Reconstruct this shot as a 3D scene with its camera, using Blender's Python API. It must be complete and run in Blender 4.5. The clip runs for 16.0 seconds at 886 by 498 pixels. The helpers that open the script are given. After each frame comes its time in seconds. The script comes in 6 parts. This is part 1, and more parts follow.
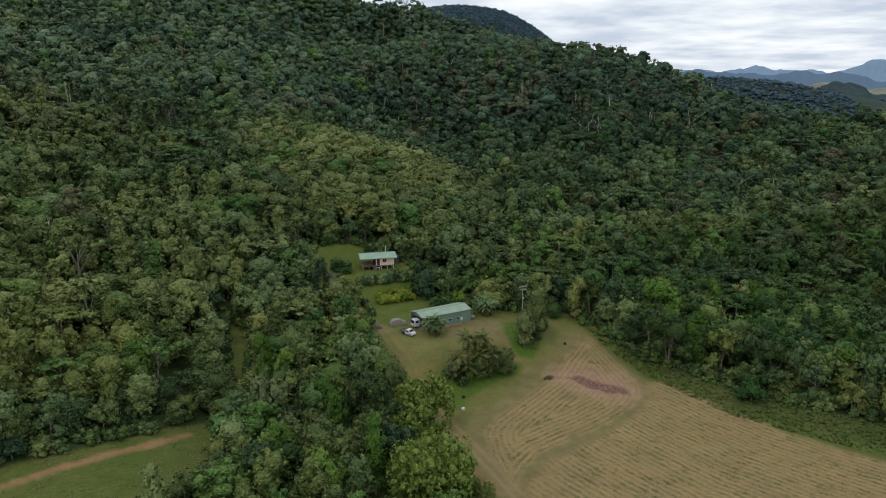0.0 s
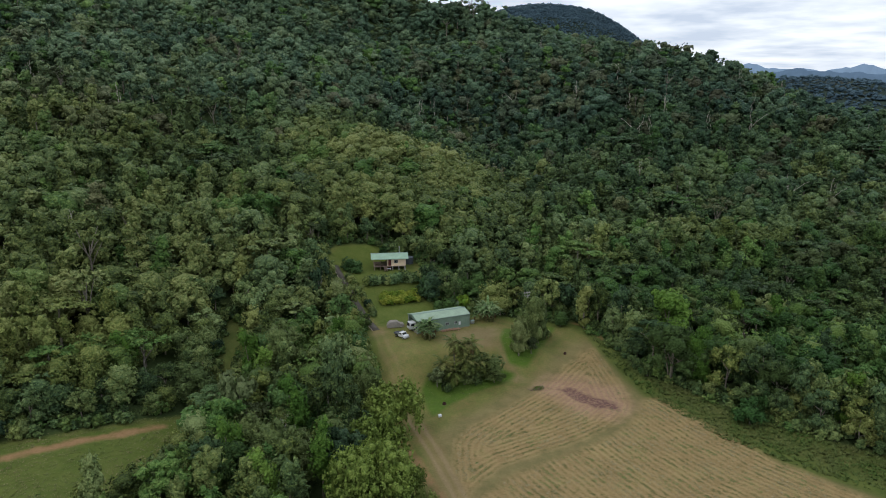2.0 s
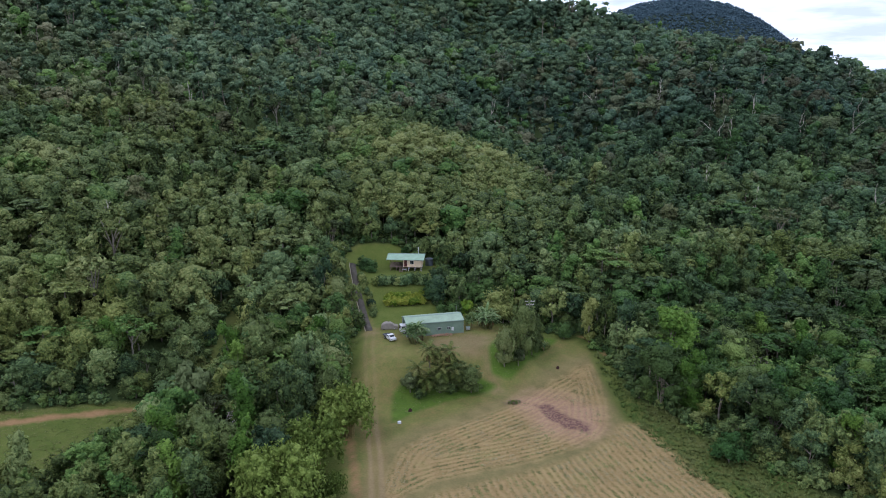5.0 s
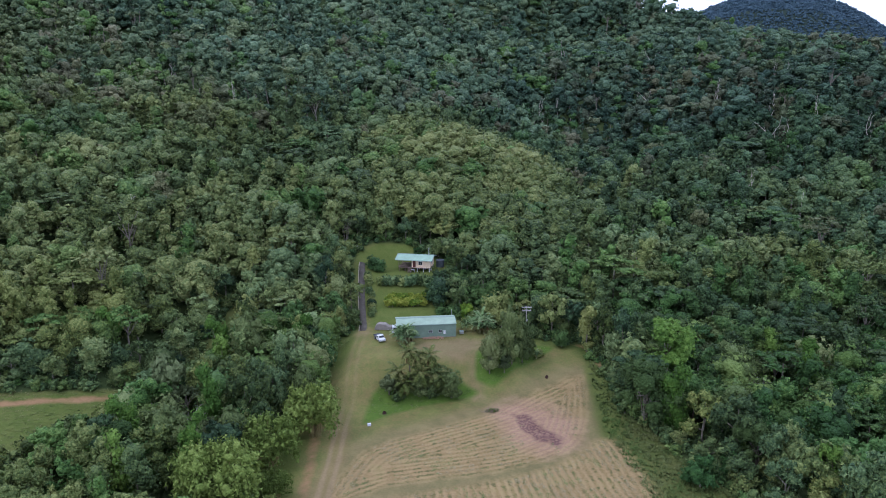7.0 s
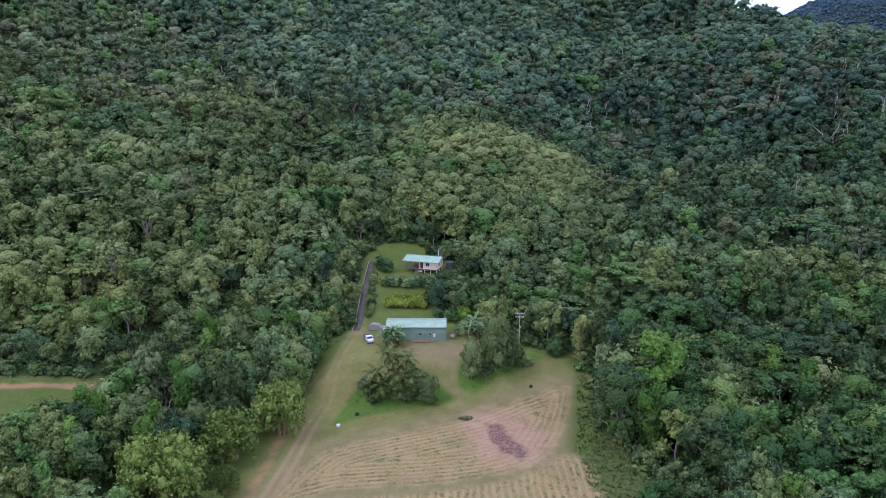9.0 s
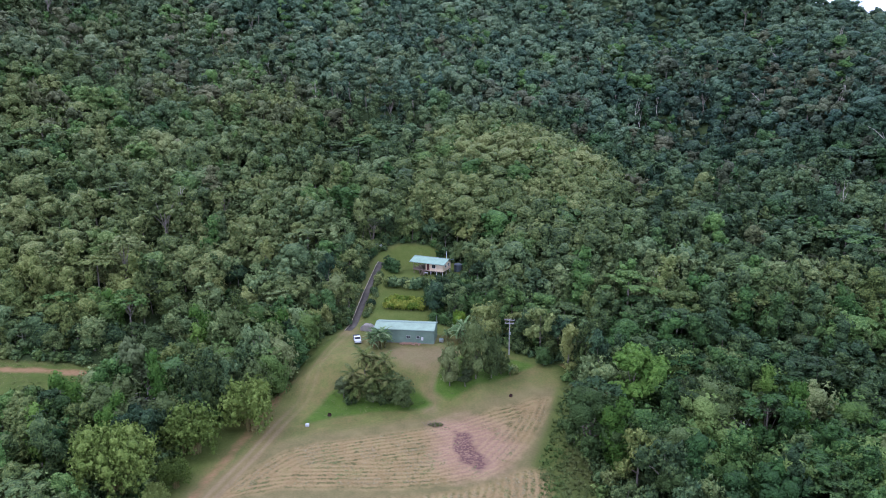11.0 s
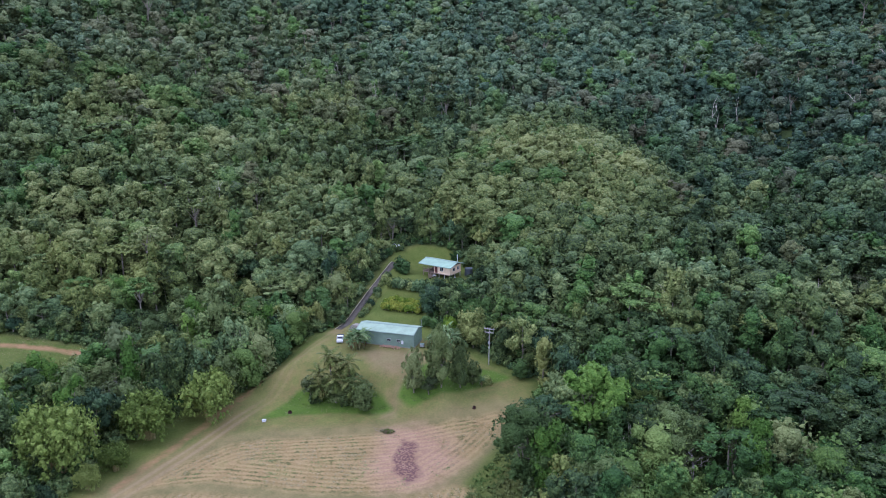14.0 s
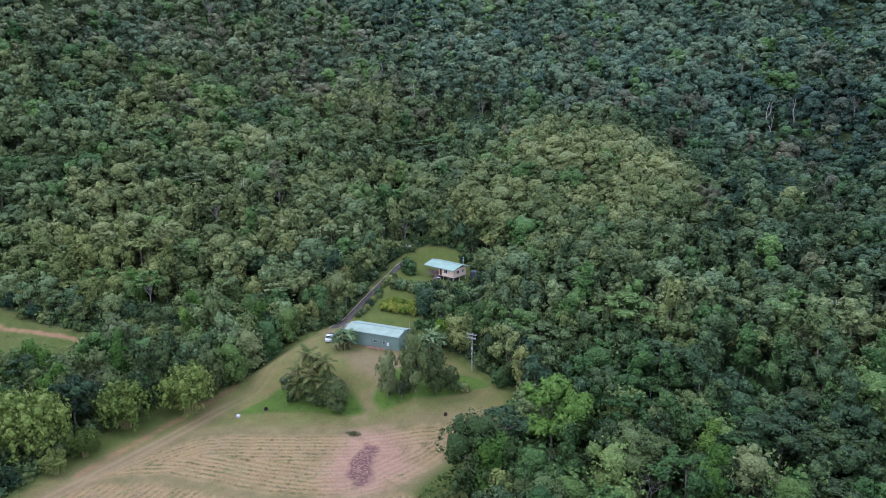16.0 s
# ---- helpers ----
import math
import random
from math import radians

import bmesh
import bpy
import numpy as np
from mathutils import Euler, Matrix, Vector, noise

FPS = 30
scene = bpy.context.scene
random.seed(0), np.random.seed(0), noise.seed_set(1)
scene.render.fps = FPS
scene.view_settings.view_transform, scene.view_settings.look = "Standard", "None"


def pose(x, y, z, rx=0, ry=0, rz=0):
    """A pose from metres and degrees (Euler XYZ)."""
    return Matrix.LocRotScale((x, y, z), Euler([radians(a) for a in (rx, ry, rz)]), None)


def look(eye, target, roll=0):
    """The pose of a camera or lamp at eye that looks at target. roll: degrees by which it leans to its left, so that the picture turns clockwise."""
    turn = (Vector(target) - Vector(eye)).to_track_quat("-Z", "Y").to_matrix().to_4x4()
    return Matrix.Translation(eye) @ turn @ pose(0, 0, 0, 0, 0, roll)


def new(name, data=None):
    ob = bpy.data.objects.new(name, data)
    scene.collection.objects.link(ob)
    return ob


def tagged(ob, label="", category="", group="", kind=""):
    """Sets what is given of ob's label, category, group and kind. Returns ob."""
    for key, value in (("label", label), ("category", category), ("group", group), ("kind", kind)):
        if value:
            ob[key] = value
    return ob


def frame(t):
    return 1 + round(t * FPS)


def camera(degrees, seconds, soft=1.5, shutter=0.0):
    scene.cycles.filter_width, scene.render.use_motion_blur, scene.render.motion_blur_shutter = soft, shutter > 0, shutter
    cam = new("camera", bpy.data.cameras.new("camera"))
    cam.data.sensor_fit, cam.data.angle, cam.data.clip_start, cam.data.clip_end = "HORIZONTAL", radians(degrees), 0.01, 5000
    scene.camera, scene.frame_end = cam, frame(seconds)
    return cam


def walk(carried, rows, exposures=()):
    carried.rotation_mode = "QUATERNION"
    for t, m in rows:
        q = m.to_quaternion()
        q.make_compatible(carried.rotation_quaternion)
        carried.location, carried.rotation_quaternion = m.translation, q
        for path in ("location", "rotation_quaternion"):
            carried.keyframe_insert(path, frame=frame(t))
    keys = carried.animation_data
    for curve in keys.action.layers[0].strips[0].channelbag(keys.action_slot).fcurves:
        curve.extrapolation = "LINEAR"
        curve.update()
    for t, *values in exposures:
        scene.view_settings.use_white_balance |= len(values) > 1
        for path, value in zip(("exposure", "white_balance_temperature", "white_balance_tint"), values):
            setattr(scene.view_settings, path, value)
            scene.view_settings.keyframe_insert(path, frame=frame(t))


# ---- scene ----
import collections

cam = camera(64.3, 16.0, soft=1.0)
METRES, EYE, TILT, LEAN, TURN = 180.0, 65.0, -13.5, 0.0, 0.0
ROWS = [
    (0.0, 0.0, 0.0, 0.0, 0.0, 0.0, 0.0),
    (0.5, 0.0307, 0.0042, 0.0013, 1.7, -0.01, -0.4),
    (1.0, 0.0613, 0.0094, 0.0028, 3.41, -0.04, -0.8),
    (1.5, 0.0916, 0.0154, 0.0044, 5.11, -0.07, -1.21),
    (2.0, 0.1218, 0.0222, 0.0064, 6.82, -0.13, -1.61),
    (2.5, 0.1519, 0.03, 0.0085, 8.53, -0.19, -2.01),
    (3.0, 0.182, 0.0387, 0.0107, 10.26, -0.28, -2.44),
    (3.5, 0.2118, 0.0483, 0.0129, 11.99, -0.37, -2.82),
    (4.0, 0.2412, 0.0587, 0.0156, 13.71, -0.47, -3.22),
    (6.5, 0.3832, 0.1235, 0.0317, 22.21, -1.18, -5.07),
    (7.0, 0.4102, 0.1389, 0.0355, 23.91, -1.35, -5.44),
    (7.5, 0.437, 0.1551, 0.0395, 25.62, -1.54, -5.8),
    (8.0, 0.463, 0.1719, 0.0435, 27.31, -1.72, -6.15),
    (8.5, 0.4887, 0.1895, 0.0478, 29.0, -1.91, -6.5),
    (9.0, 0.5135, 0.2078, 0.0523, 30.68, -2.11, -6.85),
    (11.5, 0.629, 0.3112, 0.0776, 39.17, -3.31, -8.42),
    (12.0, 0.6499, 0.3336, 0.0831, 40.87, -3.58, -8.72),
    (12.5, 0.67, 0.3567, 0.0886, 42.56, -3.85, -9.02),
    (13.0, 0.6894, 0.3803, 0.0943, 44.25, -4.13, -9.29),
    (13.5, 0.7083, 0.4045, 0.1001, 45.95, -4.43, -9.58),
    (14.0, 0.7261, 0.4292, 0.1062, 47.66, -4.75, -9.84),
    (14.5, 0.7435, 0.4545, 0.1121, 49.37, -5.05, -10.08),
    (15.0, 0.7599, 0.4801, 0.1185, 51.08, -5.38, -10.32),
    (15.5, 0.7756, 0.5062, 0.1248, 52.78, -5.7, -10.54),
    (16.0, 0.7904, 0.5325, 0.1312, 54.49, -6.03, -10.77),
]
EXPOSURES = [(0.0, -0.56, 6950, 9), (1.5, -0.48, 6850, 9), (3.5, -0.28, 6520, 13), (7.5, 0.18, 5600, 25), (9.0, 0.30, 5580, 27), (12.5, 0.39, 5520, 28), (16.0, 0.42, 5560, 28)]
walk(cam, [(t, pose(0, 0, EYE, TILT, LEAN, TURN) @ pose(METRES * x, METRES * y, METRES * z, 90 + pitch, roll, yaw)) for t, x, y, z, yaw, pitch, roll in ROWS], EXPOSURES)

# ---- world and light ----
world = bpy.data.worlds.new("overcast_sky")
scene.world = world
world.use_nodes = True
wn, wl = world.node_tree.nodes, world.node_tree.links
wn.clear()


def wnode(kind, **kw):
    n = wn.new(kind)
    for k, v in kw.items():
        if k == "operation":
            n.operation = v
        elif k == "sky_type":
            n.sky_type = v
    return n


SUN_EL, SUN_AZ = 52.0, 215.0
sky = wnode("ShaderNodeTexSky", sky_type="NISHITA")
sky.sun_disc = False
sky.sun_elevation, sky.sun_rotation = radians(SUN_EL), radians(SUN_AZ)
tc = wnode("ShaderNodeTexCoord")
sep = wnode("ShaderNodeSeparateXYZ")
wl.new(tc.outputs["Generated"], sep.inputs[0])
lift = wnode("ShaderNodeMath", operation="ADD")
lift.inputs[1].default_value = 0.09
wl.new(sep.outputs["Z"], lift.inputs[0])
flat = wnode("ShaderNodeMath", operation="MAXIMUM")
flat.inputs[1].default_value = 0.02
wl.new(lift.outputs[0], flat.inputs[0])
dx = wnode("ShaderNodeMath", operation="DIVIDE")
dy = wnode("ShaderNodeMath", operation="DIVIDE")
wl.new(sep.outputs["X"], dx.inputs[0]), wl.new(flat.outputs[0], dx.inputs[1])
wl.new(sep.outputs["Y"], dy.inputs[0]), wl.new(flat.outputs[0], dy.inputs[1])
plane = wnode("ShaderNodeCombineXYZ")
wl.new(dx.outputs[0], plane.inputs[0]), wl.new(dy.outputs[0], plane.inputs[1])
cloud = wnode("ShaderNodeTexNoise")
cloud.inputs["Scale"].default_value, cloud.inputs["Detail"].default_value, cloud.inputs["Roughness"].default_value = 1.1, 9.0, 0.58
wl.new(plane.outputs[0], cloud.inputs["Vector"])
cr = wnode("ShaderNodeValToRGB")
cr.color_ramp.elements[0].position, cr.color_ramp.elements[0].color = 0.36, (0.50, 0.59, 0.75, 1)
cr.color_ramp.elements[1].position, cr.color_ramp.elements[1].color = 0.62, (0.86, 0.93, 1.03, 1)
wl.new(cloud.outputs["Fac"], cr.inputs[0])
bg_sky, bg_cloud = wnode("ShaderNodeBackground"), wnode("ShaderNodeBackground")
bg_sky.inputs["Strength"].default_value = 0.05
zen = wnode("ShaderNodeMath", operation="MULTIPLY_ADD")
zen.inputs[1].default_value, zen.inputs[2].default_value = 0.15, 1.82
wl.new(flat.outputs[0], zen.inputs[0])
wl.new(zen.outputs[0], bg_cloud.inputs["Strength"])
wl.new(sky.outputs[0], bg_sky.inputs["Color"]), wl.new(cr.outputs[0], bg_cloud.inputs["Color"])
mixw = wnode("ShaderNodeMixShader")
mixw.inputs[0].default_value = 0.85
wl.new(bg_sky.outputs[0], mixw.inputs[1]), wl.new(bg_cloud.outputs[0], mixw.inputs[2])
wout = wnode("ShaderNodeOutputWorld")
wl.new(mixw.outputs[0], wout.inputs["Surface"])

sun = new("sun", bpy.data.lights.new("sun", "SUN"))
sun.data.energy, sun.data.angle, sun.data.color = 0.7, radians(14), (1.0, 0.95, 0.86)
sa, se = radians(SUN_AZ), radians(SUN_EL)
sun.matrix_world = look((math.sin(sa) * math.cos(se) * 500, math.cos(sa) * math.cos(se) * 500, math.sin(se) * 500 + 60), (0, 0, 60))

# ---- materials ----
def material(name, rough=0.8, metal=0.0, spec=0.3):
    m = bpy.data.materials.new(name)
    m.use_nodes = True
    b = m.node_tree.nodes["Principled BSDF"]
    b.inputs["Roughness"].default_value, b.inputs["Metallic"].default_value = rough, metal
    b.inputs["Specular IOR Level"].default_value = spec
    return m, m.node_tree.nodes, m.node_tree.links, b


def ramp(nodes, stops):
    r = nodes.new("ShaderNodeValToRGB")
    e = r.color_ramp.elements
    while len(e) < len(stops):
        e.new(0.5)
    for el, (p, c) in zip(e, stops):
        el.position, el.color = p, (*c, 1)
    return r


def noise_node(nodes, links, scale, detail=4.0, rough=0.55, coord="Object"):
    t = nodes.new("ShaderNodeTexCoord")
    n = nodes.new("ShaderNodeTexNoise")
    n.inputs["Scale"].default_value, n.inputs["Detail"].default_value, n.inputs["Roughness"].default_value = scale, detail, rough
    links.new(t.outputs[coord], n.inputs["Vector"])
    return n


def math_node(nodes, links, op, a, b):
    m = nodes.new("ShaderNodeMath")
    m.operation = op
    for i, v in enumerate((a, b)):
        if isinstance(v, (int, float)):
            m.inputs[i].default_value = v
        else:
            links.new(v, m.inputs[i])
    return m.outputs[0]


def mix_col(nodes, links, fac, a, b, blend="MIX"):
    m = nodes.new("ShaderNodeMix")
    m.data_type, m.blend_type = "RGBA", blend
    for i, v in ((0, fac), (6, a), (7, b)):
        if isinstance(v, (int, float)):
            m.inputs[i].default_value = v
        elif isinstance(v, tuple):
            m.inputs[i].default_value = (*v, 1)
        else:
            links.new(v, m.inputs[i])
    return m.outputs[2]


def bump(nodes, links, b, height, strength, dist):
    k = nodes.new("ShaderNodeBump")
    k.inputs["Strength"].default_value, k.inputs["Distance"].default_value = strength, dist
    links.new(height, k.inputs["Height"])
    links.new(k.outputs[0], b.inputs["Normal"])


def plain(name, base, rough=0.7, metal=0.0, var=0.25, scale=3.0, bumps=0.0, spec=0.3):
    """A paint, metal or stuff of one colour with patchy wear at two scales."""
    m, n, l, b = material(name, rough, metal, spec)
    big, small = noise_node(n, l, scale), noise_node(n, l, scale * 9)
    f = math_node(n, l, "ADD", math_node(n, l, "MULTIPLY", big.outputs["Fac"], 0.65), math_node(n, l, "MULTIPLY", small.outputs["Fac"], 0.35))
    r = ramp(n, [(0.3, tuple(c * (1 - var) for c in base)), (0.7, tuple(min(1, c * (1 + var)) for c in base))])
    l.new(f, r.inputs[0])
    l.new(r.outputs[0], b.inputs["Base Color"])
    if bumps:
        bump(n, l, b, small.outputs["Fac"], bumps, 0.02)
    return m


DRY = [(0.0, (0.046, 0.044, 0.022)), (0.4, (0.084, 0.080, 0.040)), (0.7, (0.130, 0.120, 0.064)), (1.0, (0.190, 0.170, 0.100))]
FRESH = [(0.0, (0.024, 0.058, 0.015)), (0.4, (0.050, 0.108, 0.024)), (0.7, (0.090, 0.162, 0.036)), (1.0, (0.155, 0.235, 0.060))]


def sunlit(stops, k):
    """Leaf colours, fresher by a factor."""
    return [(p, (r_ * (1 + 0.96 * (k - 1)), g_ * k, b_ * (1 + 1.38 * (k - 1)))) for p, (r_, g_, b_) in stops]


def leaf_material(name, cool, warm, spread=0.14, by_object=False, rough=0.6, grain=2.0, vigour=1.4, relief=1.05):
    """Foliage: each tree has its own tint and warmth, leaf clumps vary about it, and a fine grain breaks them up into leaves."""
    m, n, l, b = material(name, rough, 0.0, 0.1)
    g = n.new("ShaderNodeNewGeometry")
    if by_object:
        o = n.new("ShaderNodeObjectInfo")
        tint = o.outputs["Random"]
        hot = math_node(n, l, "FRACT", math_node(n, l, "MULTIPLY", tint, 7.31), 0.0)
    else:
        a, a2, a3, a4 = (n.new("ShaderNodeAttribute") for _ in range(4))
        a.attribute_name, a2.attribute_name, a3.attribute_name, a4.attribute_name = "tint", "warm", "fresh", "dry"
        tint, hot = a.outputs["Fac"], a2.outputs["Fac"]
    tc = n.new("ShaderNodeTexCoord")
    cell = n.new("ShaderNodeTexVoronoi")
    cell.inputs["Scale"].default_value = grain
    l.new(tc.outputs["Object"], cell.inputs["Vector"])
    hue = n.new("ShaderNodeSeparateColor")
    l.new(cell.outputs["Color"], hue.inputs[0])
    leaf = n.new("ShaderNodeTexVoronoi")
    leaf.inputs["Scale"].default_value = grain * 2.4
    l.new(tc.outputs["Object"], leaf.inputs["Vector"])
    hue2 = n.new("ShaderNodeSeparateColor")
    l.new(leaf.outputs["Color"], hue2.inputs[0])
    isl = math_node(n, l, "MULTIPLY", math_node(n, l, "SUBTRACT", g.outputs["Random Per Island"], 0.5), spread)
    lf = math_node(n, l, "ADD", math_node(n, l, "MULTIPLY", math_node(n, l, "SUBTRACT", hue.outputs[0], 0.5), 0.34), math_node(n, l, "MULTIPLY", math_node(n, l, "SUBTRACT", hue2.outputs[0], 0.5), 0.40))
    f = math_node(n, l, "ADD", math_node(n, l, "ADD", tint, isl), lf)
    r, r2 = ramp(n, sunlit(cool, vigour)), ramp(n, sunlit(warm, vigour))
    l.new(f, r.inputs[0])
    l.new(f, r2.inputs[0])
    col = mix_col(n, l, hot, r.outputs[0], r2.outputs[0])
    if not by_object:
        r3 = ramp(n, sunlit(FRESH, vigour))
        l.new(f, r3.inputs[0])
        col = mix_col(n, l, a3.outputs["Fac"], col, r3.outputs[0])
        r4 = ramp(n, sunlit(DRY, vigour))
        l.new(f, r4.inputs[0])
        col = mix_col(n, l, a4.outputs["Fac"], col, r4.outputs[0])
    l.new(col, b.inputs["Base Color"])
    bump(n, l, b, math_node(n, l, "SUBTRACT", 1.0, math_node(n, l, "ADD", cell.outputs["Distance"], math_node(n, l, "MULTIPLY", leaf.outputs["Distance"], 0.45))), 1.0, relief / grain)
    return m


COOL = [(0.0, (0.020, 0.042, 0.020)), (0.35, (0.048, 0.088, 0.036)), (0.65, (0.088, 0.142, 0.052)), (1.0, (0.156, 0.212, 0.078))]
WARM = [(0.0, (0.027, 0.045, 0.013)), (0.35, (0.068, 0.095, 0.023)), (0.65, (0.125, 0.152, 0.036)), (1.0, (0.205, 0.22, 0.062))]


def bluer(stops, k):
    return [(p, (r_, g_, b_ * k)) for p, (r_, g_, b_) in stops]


# More blue in each tier up the hill: distance haze put into leaf colour.
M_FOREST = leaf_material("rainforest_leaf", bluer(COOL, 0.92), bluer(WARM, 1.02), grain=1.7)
M_FOREST_MID = leaf_material("hazed_hillside_leaf", bluer(COOL, 1.06), bluer(WARM, 1.2), grain=1.15)
M_FOREST_HIGH = leaf_material("hazed_ridge_leaf", bluer(COOL, 1.36), bluer(WARM, 1.48), grain=0.85)
M_TREE = leaf_material("tree_leaf", COOL, WARM, 0.3, True)


def tone_leaf(name, a, b, c, spread=0.35, rough=0.6, grain=2.4, vigour=1.4):
    st = [(0.0, a), (0.5, b), (1.0, c)]
    return leaf_material(name, st, st, spread, True, rough, grain, vigour)


M_DARK = tone_leaf("dark_glossy_leaf", (0.024, 0.052, 0.016), (0.046, 0.092, 0.026), (0.084, 0.145, 0.038), rough=0.55)
M_BLUE = tone_leaf("feathery_leaf", (0.029, 0.056, 0.022), (0.053, 0.095, 0.034), (0.092, 0.145, 0.050))
M_LIME = tone_leaf("lime_leaf", (0.046, 0.104, 0.017), (0.084, 0.165, 0.026), (0.140, 0.230, 0.042), vigour=1.1)
M_BAMBOO = tone_leaf("bamboo_leaf", (0.068, 0.104, 0.018), (0.120, 0.164, 0.031), (0.192, 0.236, 0.056), vigour=1.42)
M_GOLD = tone_leaf("golden_leaf", (0.09, 0.165, 0.018), (0.165, 0.225, 0.026), (0.29, 0.31, 0.05), 0.5, vigour=1.1)
M_BANANA = tone_leaf("banana_leaf", (0.07, 0.135, 0.045), (0.125, 0.205, 0.07), (0.22, 0.29, 0.13), 0.6, 0.42, vigour=1.05)
M_PALM = tone_leaf("palm_leaf", (0.062, 0.088, 0.020), (0.115, 0.142, 0.036), (0.21, 0.205, 0.075), 0.6, 0.5, vigour=1.05)
M_DEADLEAF = tone_leaf("dry_frond", (0.14, 0.09, 0.045), (0.20, 0.13, 0.065), (0.30, 0.20, 0.10), vigour=1.0)
# Blue-green base tones hold the haze over the far hill and low woods.
HAZED_TONES = [(0.0, (0.038, 0.068, 0.082)), (0.5, (0.058, 0.098, 0.112)), (1.0, (0.084, 0.130, 0.140))]
M_FARLEAF = leaf_material("hazed_far_leaf", HAZED_TONES, HAZED_TONES, 0.2, False, 0.8, 1.0, 1.3)
M_BARK = plain("pale_bark", (0.21, 0.185, 0.15), 0.9, 0, 0.35, 1.5, 0.5)
M_DEAD = plain("dead_wood", (0.44, 0.40, 0.35), 0.9, 0, 0.25, 1.5, 0.4)
M_GREYTWIG = plain("lilac_grey_twig", (0.42, 0.37, 0.38), 0.9, 0, 0.3, 2.0, 0.3)


# ---- the land ----
BASE = -9.7
# broad rises and hollows: x, y, spread, height
HILLS = [(-260, 700, 260, 172.1), (140, 500, 70, 41.5), (-500, 180, 170, 106.3), (260, 340, 70, 10.2), (60, 620, 70, 14.0),
         (-500, 620, 170, 71.9), (-100, 540, 50, -19.8), (-20, 660, 50, 25.9), (-20, 140, 50, -5.5), (140, 620, 50, 8.4),
         (-20, 380, 50, -25.7), (300, 700, 170, -16.1), (100, 220, 70, -6.4), (180, 660, 50, 19.9), (-60, 340, 50, 10.4),
         (-300, 60, 70, 26.4), (-500, 460, 110, 34.8), (-60, 580, 50, -23.8), (-220, 460, 50, -17.1), (20, 740, 70, -10.1),
         (260, 380, 50, 25.4), (180, 260, 50, 7.6), (-220, 260, 50, -5.2), (-100, 100, 50, -2.4), (-180, 180, 50, 4.1),
         (-35, 276, 26, 5.1), (-149, 285, 26, 5.4), (-101, 278, 26, -6.1), (74, 412, 26, 6.0), (66, 357, 26, 3.1), (-17, 542, 26, 8.5), (-71, 424, 26, -3.6), (-125, 420, 26, -4.8), (-91, 582, 26, -3.8), (-237, 208, 26, 5.9), (-194, 337, 26, 0.3), (129, 467, 26, -5.0), (16, 316, 26, 0.1)]
FAR_HILLS = [(66, 2400, 285, 270), (-150, 2450, 150, 62), (260, 2430, 130, 45), (395, 1230, 150, 58), (600, 1200, 150, 32), (820, 1300, 190, 18), (-680, 120, 170, 120)]


def smooth(a):
    a = np.clip(a, 0, 1)
    return a * a * (3 - 2 * a)


def pad(z, x, y, cx, cy, deg, hl, hw, level, soft):
    c, s = math.cos(radians(deg)), math.sin(radians(deg))
    u, v = (x - cx) * c + (y - cy) * s, -(x - cx) * s + (y - cy) * c
    w = 1 - smooth(np.maximum(np.abs(u) - hl, np.abs(v) - hw) / soft)
    return z * (1 - w) + level * w


def land(x, y):
    x, y = np.asarray(x, float), np.asarray(y, float)
    z = BASE + 0 * x
    for cx, cy, r, a in HILLS + FAR_HILLS:
        z = z + a * np.exp(-((x - cx) ** 2 + (y - cy) ** 2) / (2 * r * r))
    z = pad(z, x, y, 45, 105, 15, 70, 50, -4.9, 28)
    z = pad(z, x, y, 1, 174, 31, 13, 7, 2.0, 14)
    z = pad(z, x, y, -19, 212, 29, 10, 6, 8.0, 9)
    return z


def ground(x, y):
    return float(land(np.array([x]), np.array([y]))[0])


def poly_distance(poly, x, y):
    """Signed distance to a plan polygon, positive inside."""
    x, y = np.asarray(x, float), np.asarray(y, float)
    best, inside = np.full(x.shape, 1e9), np.zeros(x.shape, bool)
    for (ax, ay), (bx, by) in zip(poly, poly[1:] + poly[:1]):
        ux, uy = bx - ax, by - ay
        t = np.clip(((x - ax) * ux + (y - ay) * uy) / (ux * ux + uy * uy), 0, 1)
        best = np.minimum(best, np.hypot(x - ax - t * ux, y - ay - t * uy))
        inside ^= ((ay > y) != (by > y)) & (x < (bx - ax) * (y - ay) / (by - ay + 1e-12) + ax)
    return np.where(inside, best, -best)


def line_distance(line, x, y):
    best = np.full(np.shape(x), 1e9)
    for (ax, ay), (bx, by) in zip(line, line[1:]):
        ux, uy = bx - ax, by - ay
        t = np.clip(((x - ax) * ux + (y - ay) * uy) / (ux * ux + uy * uy), 0, 1)
        best = np.minimum(best, np.hypot(x - ax - t * ux, y - ay - t * uy))
    return best


def side_of(line, x, y):
    """Signed distance to a plan line, by the side on which a place lies."""
    best, sign = np.full(np.shape(x), 1e9), np.ones(np.shape(x))
    for (ax, ay), (bx, by) in zip(line, line[1:]):
        ux, uy = bx - ax, by - ay
        t = np.clip(((x - ax) * ux + (y - ay) * uy) / (ux * ux + uy * uy), 0, 1)
        d = np.hypot(x - ax - t * ux, y - ay - t * uy)
        near = d < best
        sign = np.where(near, np.sign(ux * (y - ay) - uy * (x - ax)), sign)
        best = np.minimum(best, d)
    return np.clip(best * np.where(sign == 0, 1, sign), -30, 30)


